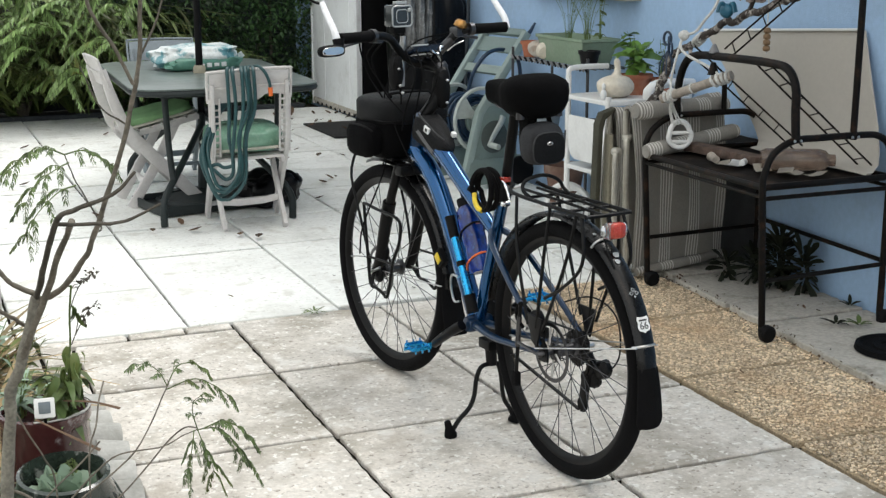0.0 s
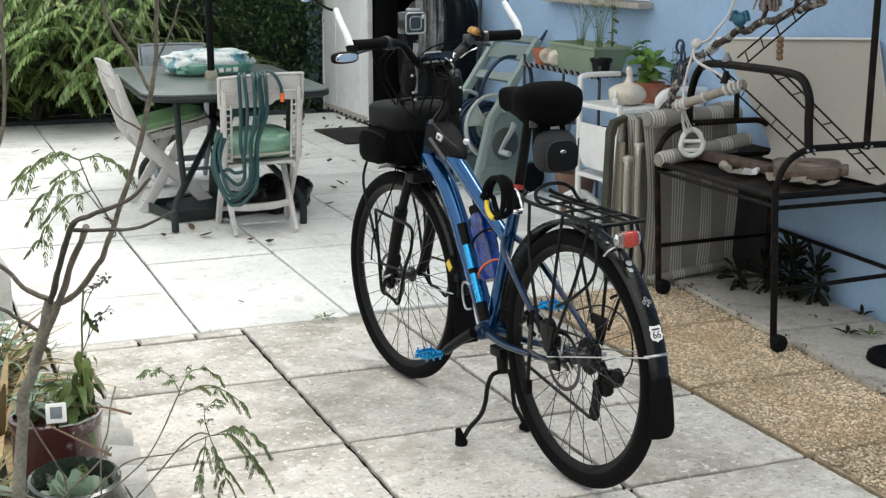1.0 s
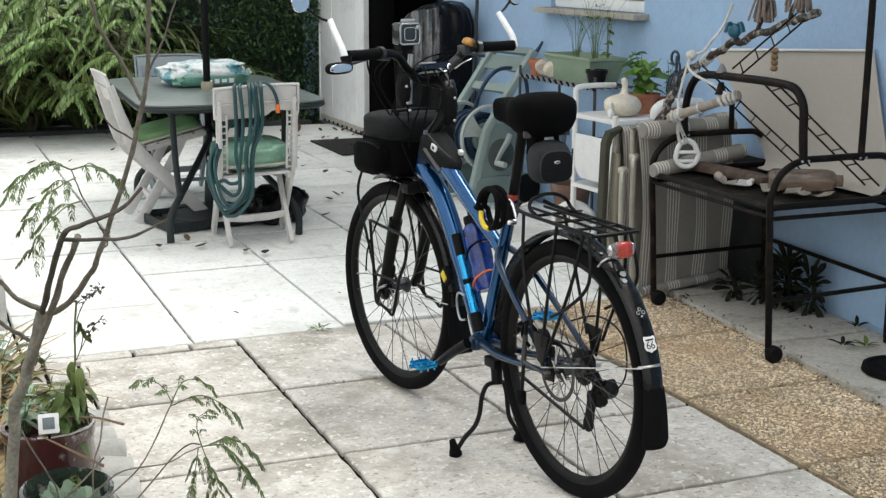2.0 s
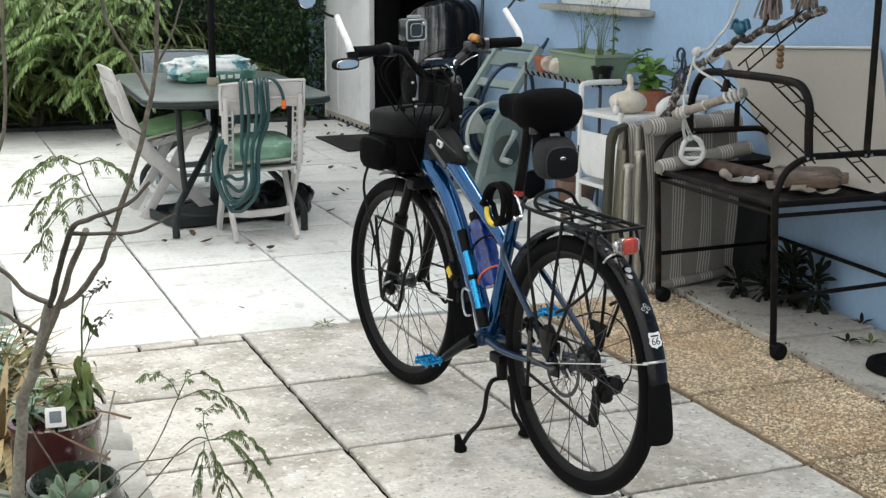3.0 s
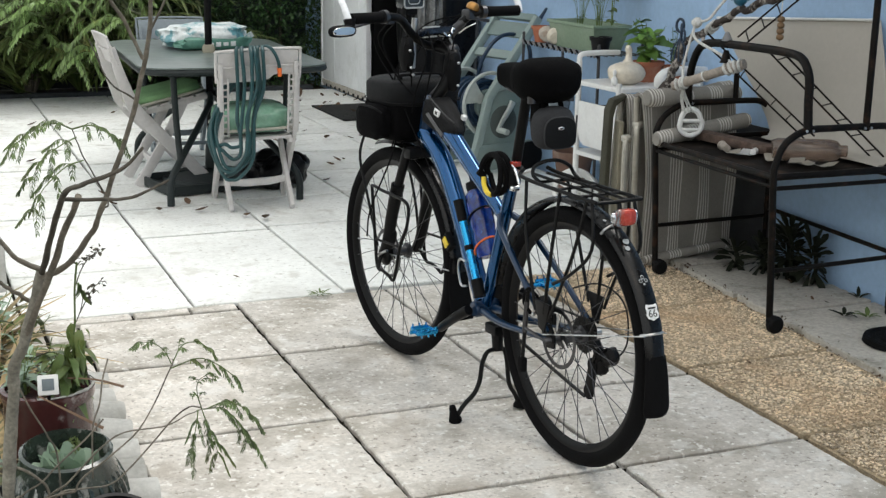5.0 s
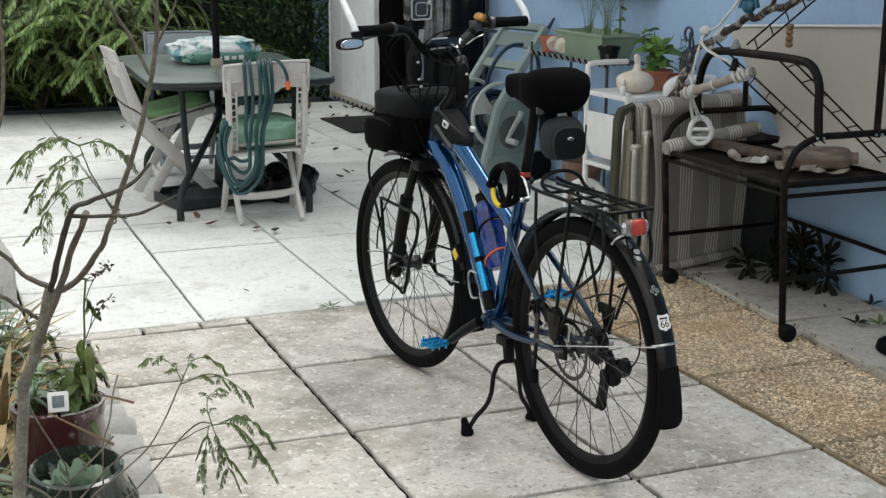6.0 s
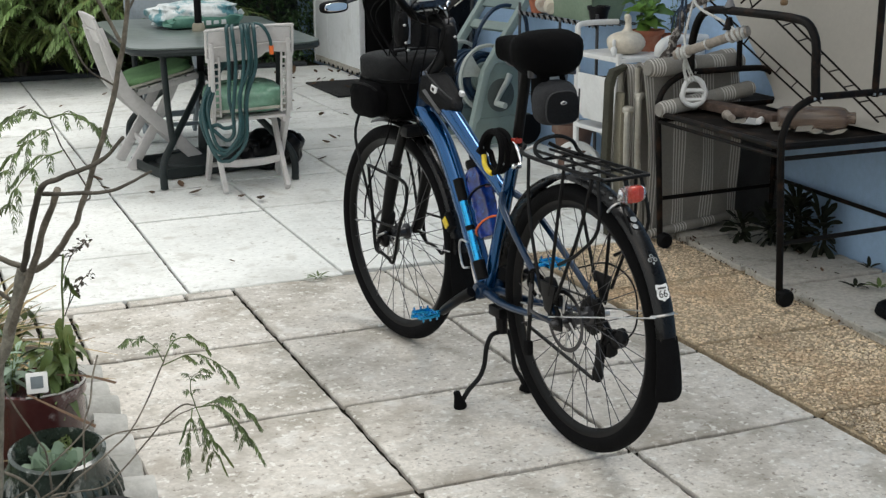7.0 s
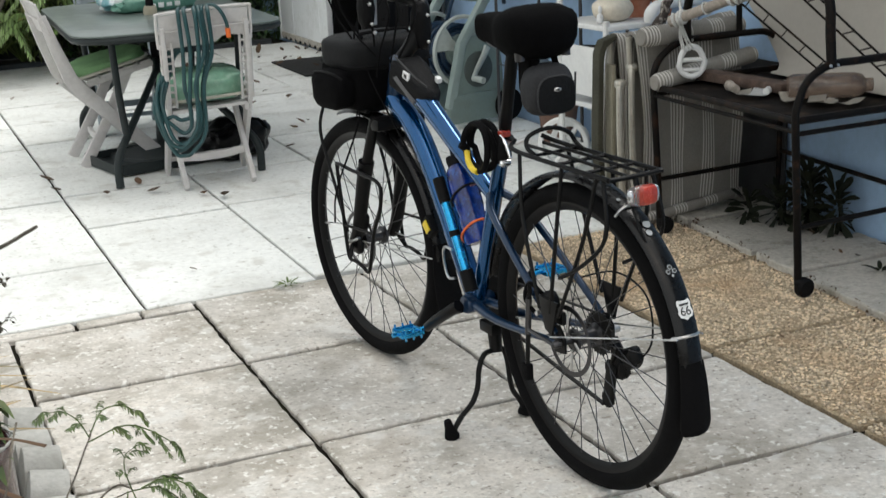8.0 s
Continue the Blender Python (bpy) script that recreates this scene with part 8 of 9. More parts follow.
def frond(lv, p, count, size, droop, rd, start=0.08, leaf=LEAFLET):
    """Leaflet pairs along a curved stalk given as points."""
    k = len(p)
    for j in range(count):
        t = start + (1 - start) * j / (count - 1)
        i = min(k - 2, int(t * (k - 1)))
        q = p[i].lerp(p[i + 1], t * (k - 1) - i)
        d = (p[i + 1] - p[i]).normalized()
        side = d.cross(V((0, 0, 1)))
        side = side.normalized() if side.length > 0.05 else V((1, 0, 0))
        sc = size * (0.55 + 0.55 * math.sin(math.pi * min(0.95, 0.15 + 0.8 * t))) * rd.uniform(0.8, 1.15)
        for s in (-1, 1):
            v = side * s * rd.uniform(0.6, 1.0) + d * rd.uniform(0.5, 0.9) + V((0, 0, -droop * rd.uniform(0.5, 1.2)))
            lv.add(aim(q, v, rd.uniform(-35, 35)) @ Matrix.Diagonal((sc, sc, sc, 1)), leaf)


def spray(lv, sb, pts, pinnae, length, rd):
    """A twice-divided leaf: small leaflet rows set along a thin stalk."""
    p = curve(pts, 8)
    k = len(p)
    tube(sb, p, [0.0014, 0.0008], 4)
    for j in range(pinnae):
        t = 0.22 + 0.78 * j / (pinnae - 1)
        i = min(k - 2, int(t * (k - 1)))
        d = (p[i + 1] - p[i]).normalized()
        side = d.cross(V((0, 0, 1)))
        side = side.normalized() if side.length > 0.05 else V((1, 0, 0))
        for s in (-1, 1):
            v = (side * s * rd.uniform(0.35, 0.8) + d * rd.uniform(0.5, 1.0) + V((0, 0, -rd.uniform(-0.1, 0.4)))).normalized()
            ln_ = length * rd.uniform(0.6, 1.1)
            q = p[i]
            pin = curve([q, q + v * ln_ * 0.4 + V((0, 0, 0.004)), q + v * ln_ * 0.75 - V((0, 0, ln_ * 0.10)), q + v * ln_ - V((0, 0, ln_ * 0.22))], 5)
            tube(sb, pin, [0.0008, 0.0005], 3)
            frond(lv, pin, int(ln_ / 0.0040), 0.0105, 0.55, rd)


tree = thing("young_tree", "slender young tree with feathery drooping leaves in the flower bed", "tree", pose(0, 0, 0))
TREE_LIMBS = [
    ("trunk", [(0.178, 2.60, 0.0), (0.183, 2.575, 0.18), (0.188, 2.55, 0.33), (0.201, 2.518, 0.477), (0.208, 2.485, 0.566), (0.228, 2.452, 0.629), (0.259, 2.42, 0.758)], (0.0160, 0.0115), M_TRUNK),
    ("branch", [(0.259, 2.42, 0.755), (0.261, 2.25, 0.854), (0.266, 2.08, 0.962), (0.295, 2.06, 0.982), (0.349, 2.04, 1.005), (0.381, 2.02, 1.041)], (0.0095, 0.004), M_BARKDK),
    ("branch", [(0.255, 2.425, 0.745), (0.298, 2.367, 0.78), (0.324, 2.314, 0.833), (0.338, 2.261, 0.874), (0.364, 2.209, 0.97), (0.396, 2.156, 1.095), (0.411, 2.103, 1.207), (0.41, 2.05, 1.34)], (0.0095, 0.0055), M_BARK),
    ("branch", [(0.214, 2.475, 0.59), (0.257, 2.38, 0.731), (0.283, 2.29, 0.843), (0.304, 2.2, 0.936)], (0.0105, 0.0085), M_BARK),
    ("branch", [(0.268, 2.09, 0.955), (0.333, 2.067, 0.954), (0.371, 2.033, 0.965), (0.414, 2.0, 0.993)], (0.0055, 0.003), M_BARKDK),
    ("branch", [(0.394, 2.07, 1.169), (0.366, 2.047, 1.224), (0.333, 2.023, 1.276), (0.314, 2.0, 1.335)], (0.0045, 0.0045), M_BARK),
    ("branch", [(0.255, 2.42, 0.764), (0.221, 2.413, 0.784), (0.198, 2.407, 0.814), (0.150, 2.4, 0.86)], (0.008, 0.006), M_BARK),
    ("branch", [(0.240, 2.45, 0.695), (0.213, 2.433, 0.72), (0.193, 2.417, 0.739), (0.150, 2.4, 0.775)], (0.007, 0.005), M_BARK),
    ("branch", [(0.150, 2.40, 0.86), (0.165, 2.34, 1.0), (0.195, 2.29, 1.12), (0.20, 2.26, 1.32)], (0.006, 0.0045), M_BARK),
    ("twig", [(0.344, 2.25, 0.90), (0.364, 2.30, 0.905), (0.329, 2.287, 0.978), (0.308, 2.275, 1.035)], (0.0028, 0.0015), M_BARKDK),
    ("twig", [(0.300, 2.46, 0.31), (0.322, 2.45, 0.344), (0.426, 2.467, 0.415), (0.495, 2.483, 0.528), (0.50, 2.49, 0.545)], (0.0035, 0.0016), M_BARK),
    ("twig", [(0.290, 2.52, 0.30), (0.384, 2.483, 0.403), (0.470, 2.47, 0.415), (0.526, 2.467, 0.435), (0.546, 2.45, 0.449)], (0.0030, 0.0015), M_BARK),
    ("twig", [(0.183, 2.575, 0.20), (0.25, 2.55, 0.26), (0.300, 2.46, 0.31)], (0.005, 0.0038), M_BARK),
    ("twig", [(0.183, 2.575, 0.18), (0.24, 2.58, 0.24), (0.290, 2.52, 0.30)], (0.005, 0.0034), M_BARK),
    ("twig", [(0.411, 2.103, 1.207), (0.44, 2.12, 1.25), (0.47, 2.15, 1.32)], (0.0035, 0.002), M_BARKDK),
    ("twig", [(0.396, 2.156, 1.095), (0.355, 2.16, 1.125), (0.33, 2.18, 1.19)], (0.0025, 0.0015), M_BARKDK),
]
for name, pts, (r0, r1), mt_ in TREE_LIMBS:
    bm = B()
    p = curve(pts, 6)
    k = len(p)
    f_ = 0.85 if name == "trunk" else 0.62
    p = [q + V((noise.noise(V((i * 0.33, r0 * 700, 1.0))), noise.noise(V((i * 0.33, 3.0, r0 * 500))), 0.6 * noise.noise(V((9.0, i * 0.33, r0 * 300))))) * (0.0032 if 1 < i < k - 2 else 0) for i, q in enumerate(p)]
    tube(bm, p, [f_ * (r0 + (r1 - r0) * i / (k - 1)) * (1 + 0.2 * noise.noise(V((i * 0.8, r0 * 900, 0)))) for i in range(k)], 9)
    part(name, bm, mt_, tree, smooth=60)
lv = Leaves()
rd = random.Random(42)
stalks = []
FRONDS = [
    ([(0.308, 2.275, 1.035), (0.28, 2.268, 1.047), (0.25, 2.262, 1.040), (0.215, 2.25, 1.018)], 5, 0.045),
    ([(0.308, 2.275, 1.035), (0.335, 2.255, 1.043), (0.36, 2.24, 1.032), (0.378, 2.235, 1.018)], 4, 0.035),
    ([(0.315, 2.28, 1.02), (0.29, 2.25, 1.015), (0.255, 2.23, 0.995), (0.235, 2.22, 0.965)], 4, 0.045),
    ([(0.325, 2.285, 0.98), (0.29, 2.25, 0.975), (0.25, 2.22, 0.945), (0.235, 2.21, 0.915)], 4, 0.045),
    ([(0.497, 2.485, 0.535), (0.485, 2.49, 0.562), (0.465, 2.5, 0.578), (0.445, 2.5, 0.580)], 3, 0.036),
    ([(0.497, 2.485, 0.535), (0.52, 2.49, 0.570), (0.55, 2.5, 0.570), (0.575, 2.5, 0.555)], 3, 0.038),
    ([(0.495, 2.483, 0.528), (0.55, 2.49, 0.54), (0.59, 2.5, 0.52), (0.625, 2.5, 0.49)], 4, 0.042),
    ([(0.546, 2.45, 0.449), (0.54, 2.46, 0.48), (0.545, 2.47, 0.50), (0.56, 2.47, 0.51)], 3, 0.036),
    ([(0.546, 2.45, 0.449), (0.585, 2.45, 0.445), (0.62, 2.46, 0.41), (0.645, 2.47, 0.365)], 5, 0.056),
    ([(0.546, 2.45, 0.449), (0.555, 2.45, 0.42), (0.57, 2.46, 0.38), (0.58, 2.47, 0.345)], 4, 0.055),
    ([(0.54, 2.455, 0.447), (0.535, 2.45, 0.42), (0.53, 2.45, 0.395), (0.525, 2.45, 0.37)], 3, 0.048),
    ([(0.56, 2.45, 0.45), (0.59, 2.44, 0.462), (0.62, 2.44, 0.45), (0.645, 2.44, 0.425)], 4, 0.045),
    ([(0.40, 2.05, 1.34), (0.36, 2.06, 1.37), (0.31, 2.07, 1.36), (0.27, 2.08, 1.33)], 5, 0.05),
    ([(0.20, 2.26, 1.32), (0.17, 2.25, 1.35), (0.13, 2.25, 1.34), (0.10, 2.25, 1.30)], 5, 0.05),
]
sb = B()
for pts, cnt, length in FRONDS:
    spray(lv, sb, pts, cnt, length, rd)
tagged(part("leaf_stalk", sb, M_WEED, tree), kind="stuff")
me = lv.mesh("crown", M_LEAF)
cr = new("crown", me)
cr.parent = tree
cr["label"] = "feathery dark green leaves"
tagged(cr, kind="stuff")

# larger feathery shrub before the palms, its arching fronds hanging over the paving
shrub = thing("feathery_shrub", "yellow-green feathery shrub arching before the palms", "shrub", pose(0, 0, 0))
rd = random.Random(91)
for pts, r0 in (([(1.02, 11.1, 0.0), (1.03, 11.0, 0.6), (1.08, 10.5, 1.15), (1.06, 9.9, 1.45)], 0.03), ([(1.0, 11.1, 0.0), (0.93, 11.0, 0.6), (0.82, 10.4, 1.1), (0.75, 9.7, 1.35)], 0.022), ([(1.04, 11.1, 0.0), (1.25, 11.0, 0.65), (1.45, 10.4, 1.15), (1.52, 9.8, 1.3)], 0.02)):
    bm = B()
    tube(bm, curve(pts, 6), [r0, r0 * 0.5], 8)
    part("stem", bm, M_BARKDK, shrub)
lv = Leaves()
sb = B()
for k in range(120):
    u = rd.random()
    bx = rd.uniform(0.72, 1.55)
    bz = rd.uniform(0.50, 1.28) - 0.25 * max(0.0, bx - 1.15)
    by = rd.uniform(9.2, 10.0)
    if k % 10 == 9:
        bx, bz = rd.uniform(1.45, 1.85), rd.uniform(0.98, 1.15)
    bx, by, bz = 0.05 + (bx - 0.05) * 1.085, by * 1.085, 1.385 + (bz - 1.385) * 1.085
    ln_ = rd.uniform(0.30, 0.58)
    lx = -rd.uniform(0.5, 0.95) if u < 0.72 else rd.uniform(0.3, 0.8)
    ly = -rd.uniform(0.1, 0.55)
    fall = rd.uniform(0.1, 0.7)
    p = curve([(bx, by, bz), (bx + lx * ln_ * 0.35, by + ly * ln_ * 0.35, bz + 0.05 - fall * 0.03), (bx + lx * ln_ * 0.7, by + ly * ln_ * 0.7, bz + 0.03 - fall * ln_ * 0.35), (bx + lx * ln_, by + ly * ln_, bz - 0.02 - fall * ln_ * 0.85)], 6)
    tube(sb, p, [0.0045, 0.002], 4)
    frond(lv, p, int(ln_ / 0.0125), rd.uniform(0.054, 0.084), 0.30, rd, 0.1, LONGLEAF)
tagged(part("frond_stalk", sb, M_WEED, shrub), kind="stuff")
cr = new("crown", lv.mesh("crown", M_SHRUB))
cr.parent = shrub
cr["label"] = "bright yellow-green drooping leaflets"
tagged(cr, kind="stuff")


def glazed(m, label, prof, material, name="glazed_pot"):
    p = thing(name, label, "plant pot", m)
    bm = B()
    lathe(bm, prof, 36)
    part("pot", bm, material, p, smooth=60)
    return p


glazed(pose(0.322, 3.155, -0.013), "maroon glazed pot with a flaked white patch", [(0, 0.0), (0.085, 0.0), (0.10, 0.05), (0.106, 0.17), (0.104, 0.268), (0.110, 0.28), (0.110, 0.300), (0.099, 0.302), (0.095, 0.27), (0, 0.26)], M_MAROON)
rimp = thing("pot_rim_crust", "flaking white crust on the rim of the maroon pot", "pot rim", pose(0.322, 3.155, 0.290))
bm = B()
tube(bm, [(0.106 * math.cos(a), 0.106 * math.sin(a), 0.004 * noise.noise(V((3 * math.cos(a), 3 * math.sin(a), 0)))) for a in [-1.9 + 2.3 * k / 30 for k in range(31)]], [0.002 + 0.005 * abs(noise.noise(V((k * 0.35, 7.0, 0)))) for k in range(31)], 7)
part("crust", bm, M_TILE, rimp)
gp_ = glazed(pose(0.330, 2.915, -0.011, 7, 0, 0), "dark green glazed pot with a ribbed belly", [(0, 0), (0.085, 0.0), (0.118, 0.06), (0.128, 0.12), (0.118, 0.18), (0.102, 0.215), (0.102, 0.238), (0.094, 0.242), (0.088, 0.215), (0.086, 0.175), (0, 0.170)], M_GLAZE)
for k in range(30):
    a = 2 * math.pi * k / 30
    bm = B()
    tube(bm, curve([(0.103 * math.cos(a), 0.103 * math.sin(a), 0.193), (0.122 * math.cos(a + 0.03), 0.122 * math.sin(a + 0.03), 0.160), (0.131 * math.cos(a + 0.06), 0.131 * math.sin(a + 0.06), 0.125)], 3), [0.009, 0.007], 6)
    part("rib", bm, M_GLAZE, gp_)
for dx, dy, r, s in ((-0.040, -0.030, 0.062, 1), (0.012, -0.040, 0.070, 2), (-0.02, 0.03, 0.055, 4), (0.048, -0.012, 0.050, 5)):
    rosette(pose(0.332 + dx * 0.9, 2.900 + dy * 0.9, 0.158), "grey-green succulent rosette in the glazed pot", 10, r, r * 0.66, M_SUCC, (0.25, 1.3), "succulent", seed=20 + s, bend=-0.15)
leafy("small_sprig", pose(0.362, 2.935, 0.160), "small dark green sprigs in the glazed pot", 7, 0.07, 0.034, 0.010, M_PALM, 0.05, 6, 47)
bp = thing("plastic_pot", "empty black plastic pot among the glazed pots", "plant pot", pose(0.365, 2.60, 0.012, 30, 6, 0))
bm = B()
lathe(bm, [(0, 0), (0.070, 0.0), (0.086, 0.20), (0.093, 0.20), (0.094, 0.218), (0.086, 0.218), (0.081, 0.19), (0.066, 0.02), (0, 0.02)], 36)
part("pot", bm, M_BLACKPOT, bp)
bp = thing("plastic_pot", "second black plastic pot among the glazed pots", "plant pot", pose(0.20, 2.78, 0.0))
bm = B()
lathe(bm, [(0, 0), (0.075, 0.0), (0.092, 0.15), (0.10, 0.15), (0.10, 0.165), (0.092, 0.165), (0.085, 0.13), (0, 0.13)], 30)
part("pot", bm, M_BLACKPOT, bp)

th = thing("thermometer", "small white digital thermometer on a stick in the maroon pot", "thermometer", look((0.313, 3.04, 0.328), (0.05, 0.0, 1.37)) @ pose(0, 0, 0, 0, 180, 0))
bm = B()
box(bm, (0, 0, 0), (0.047, 0.047, 0.014), 0.004)
case = part("case", bm, M_RESIN2, th)
bm = B()
box(bm, (0, 0.001, 0.0075), (0.027, 0.027, 0.002), 0.0005)
part("display", bm, M_GREYLCD, case, "grey display")
bm = B()
box(bm, (0, 0.001, -0.0075), (0.027, 0.027, 0.002), 0.0005)
part("display", bm, M_GREYLCD, case, "grey display")
tagged(bar("plant_stick", [(0.315, 3.06, 0.24), (0.314, 3.045, 0.315)], 0.004, None, 0, material=M_BLACKM), "short stick holding the thermometer in the pot", "stick")

# plants in and behind the pots
leafy("leafy_plant", pose(0.36, 3.13, 0.265), "wilting green leaves in the maroon pot", 7, 0.16, 0.07, 0.028, M_LEAF, 0.06, 5, 41, bend=0.9)
leafy("grey_plant", pose(0.27, 3.18, 0.265), "pale grey-green leaves in the maroon pot", 9, 0.10, 0.06, 0.018, M_SUCC, 0.10, 5, 43)
wp = thing("wilting_plant", "tall wilting plant with seed heads in the maroon pot", "plant", pose(0, 0, 0))
bar("stem", [(0.375, 3.10, 0.265), (0.379, 3.10, 0.386), (0.387, 3.10, 0.456), (0.390, 3.10, 0.531), (0.398, 3.10, 0.60)], 0.0024, wp, 5, material=M_WEED, seg=6)
for q in ([(0.390, 3.10, 0.455), (0.402, 3.10, 0.485), (0.411, 3.10, 0.525)], [(0.396, 3.10, 0.47), (0.415, 3.11, 0.50), (0.436, 3.11, 0.533), (0.451, 3.12, 0.54)], [(0.392, 3.10, 0.54), (0.405, 3.10, 0.575), (0.423, 3.10, 0.604), (0.45, 3.11, 0.62)]):
    bar("side_stem", q, 0.0013, wp, 5, material=M_BARKDK, seg=5)
lv = Leaves()
rd = random.Random(313)
lf = blade_mesh(0.048, 0.022, 0.7, 4, 0.3, 0.15)
for k in range(34):
    x, z = 0.385 + rd.gauss(0, 0.014), rd.uniform(0.335, 0.45)
    sc = rd.uniform(0.6, 1.1)
    lv.add(aim((x, 3.10 + rd.gauss(0, 0.012), z), (rd.uniform(-0.6, 0.7), rd.uniform(-0.6, 0.3), -rd.uniform(0.5, 1.3)), rd.uniform(-50, 50)) @ Matrix.Diagonal((sc, sc, sc, 1)), lf)
for x, z in ((0.397, 0.55), (0.403, 0.545), (0.410, 0.53), (0.406, 0.54)):
    lv.add(aim((x, 3.10, z), (rd.uniform(-0.2, 0.4), -0.3, -1.2), rd.uniform(-50, 50)) @ Matrix.Diagonal((0.75, 0.75, 0.75, 1)), lf)
ob = new("foliage", lv.mesh("foliage", M_LEAF))
ob.parent = wp
lv = Leaves()
lf = blade_mesh(0.012, 0.007, 0.2, 2, 0.4, 0.3)
for cx, cz in ((0.436, 0.533), (0.451, 0.54), (0.423, 0.512), (0.423, 0.604), (0.437, 0.612), (0.45, 0.62), (0.40, 0.60)):
    for k in range(9):
        lv.add(aim((cx + rd.gauss(0, 0.006), 3.11, cz + rd.gauss(0, 0.006)), (rd.uniform(-1, 1), rd.uniform(-1, 0.3), rd.uniform(-0.6, 1)), rd.uniform(-60, 60)), lf)
ob = new("seed_head", lv.mesh("seed_head", M_BARKDK))
ob.parent = wp
tagged(ob, kind="stuff")

# thin dry twigs trailing over the pots
for k, (r_, q) in enumerate(((0.0020, [(0.205, 2.61, 0.52), (0.221, 2.62, 0.476), (0.241, 2.64, 0.422), (0.274, 2.66, 0.349), (0.295, 2.70, 0.27), (0.30, 2.72, 0.0)]),
                          (0.0028, [(0.13, 2.56, 0.36), (0.169, 2.55, 0.351), (0.207, 2.55, 0.335), (0.239, 2.55, 0.31), (0.261, 2.55, 0.271), (0.262, 2.55, 0.15), (0.262, 2.56, 0.0)]),
                          (0.0017, [(0.262, 2.57, 0.0), (0.264, 2.58, 0.18), (0.281, 2.60, 0.246), (0.332, 2.60, 0.252), (0.384, 2.60, 0.253), (0.423, 2.60, 0.281), (0.473, 2.60, 0.331), (0.513, 2.58, 0.385), (0.535, 2.52, 0.43), (0.546, 2.46, 0.449)]),
                          (0.0018, [(0.18, 2.55, 0.0), (0.19, 2.55, 0.243), (0.212, 2.55, 0.279), (0.248, 2.55, 0.30), (0.28, 2.55, 0.331), (0.333, 2.55, 0.376), (0.371, 2.55, 0.415)]),
                          (0.0018, [(0.365, 2.72, 0.22), (0.370, 2.72, 0.332), (0.388, 2.73, 0.383), (0.400, 2.76, 0.424), (0.417, 2.79, 0.459)]),
                          (0.0060, [(0.155, 2.50, 0.33), (0.162, 2.50, 0.308), (0.173, 2.50, 0.268), (0.188, 2.50, 0.216), (0.20, 2.50, 0.0)]))):
    tw = bar("dry_twig", q, r_, None, 6, material=M_TRUNK if k == 5 else M_BARK, seg=6)
    tagged(tw, "thin bare twig trailing over the glazed pots", "twig", group="twigs over the pots")
rosette(pose(0.215, 3.52, 0.10), "dry straw-coloured strap leaves behind the maroon pot", 40, 0.27, 0.020, M_DRYLEAF, (0.35, 1.25), "bromeliad", seed=31, bend=0.6)
rosette(pose(0.12, 3.12, 0.06), "olive and brown strap leaves behind the maroon pot", 46, 0.24, 0.010, M_STRAPDK, (0.3, 1.3), "bromeliad", seed=32, bend=0.8)
leafy("bedding_plant", pose(0.10, 3.02, 0.02), "grey-green variegated leaves behind the maroon pot", 14, 0.24, 0.075, 0.030, M_SUCC, 0.10, 7, 49)
rosette(pose(0.205, 3.99, 0.06), "dry ochre strap leaves arching beside the young tree", 70, 0.27, 0.017, M_DRYLEAF, (0.55, 1.45), "bromeliad", seed=33, bend=0.8)
rosette(pose(0.14, 4.12, 0.06), "dry brown and olive strap leaves beside the young tree", 46, 0.27, 0.016, M_STRAPDK, (0.5, 1.4), "bromeliad", seed=34, bend=0.8)
for k, (x, y, h) in enumerate(((0.33, 3.55, 0.30), (0.20, 3.85, 0.34), (0.33, 4.1, 0.25), (0.12, 4.5, 0.4), (0.10, 2.95, 0.22), (0.25, 4.35, 0.3), (0.02, 3.6, 0.4))):
    leafy("bedding_plant", pose(x, y, 0.0), "grey-green leafy plant in the flower bed", 12, h, 0.065, 0.022, M_SUCC if k % 2 else M_PALM, 0.12, 7, 60 + k)
for k, (x, y) in enumerate(((0.44, 2.78), (0.43, 2.55), (0.10, 2.62), (0.30, 2.45))):
    leafy("weed", pose(x, y, 0.0), "small green weed between pots and edging", 7, 0.09, 0.028, 0.012, M_WEED, 0.05, 5, 80 + k)
for q in ([(0.36, 3.07, 0.33), (0.42, 3.02, 0.335), (0.475, 2.98, 0.325)], [(0.29, 3.02, 0.31), (0.36, 2.96, 0.28), (0.42, 2.94, 0.245)]):
    dl = thing("dry_leaf", "curled dry brown strap leaf drooping over the pot", "leaf", pose(0, 0, 0))
    bm = B()
    tube(bm, curve(q, 5), [0.0035, 0.0065], 6, flat=0.35)
    part("blade", bm, M_DEADLEAF, dl)
wb = thing("stone_trough", "pale grey stone trough at the end of the flower bed", "trough", pose(0.19, 5.25, 0.0, 0, 0, 4))
bm = B()
box(bm, (0, 0, 0.09), (0.34, 0.30, 0.22), 0.02)
part("trough", bm, M_TILE, wb)

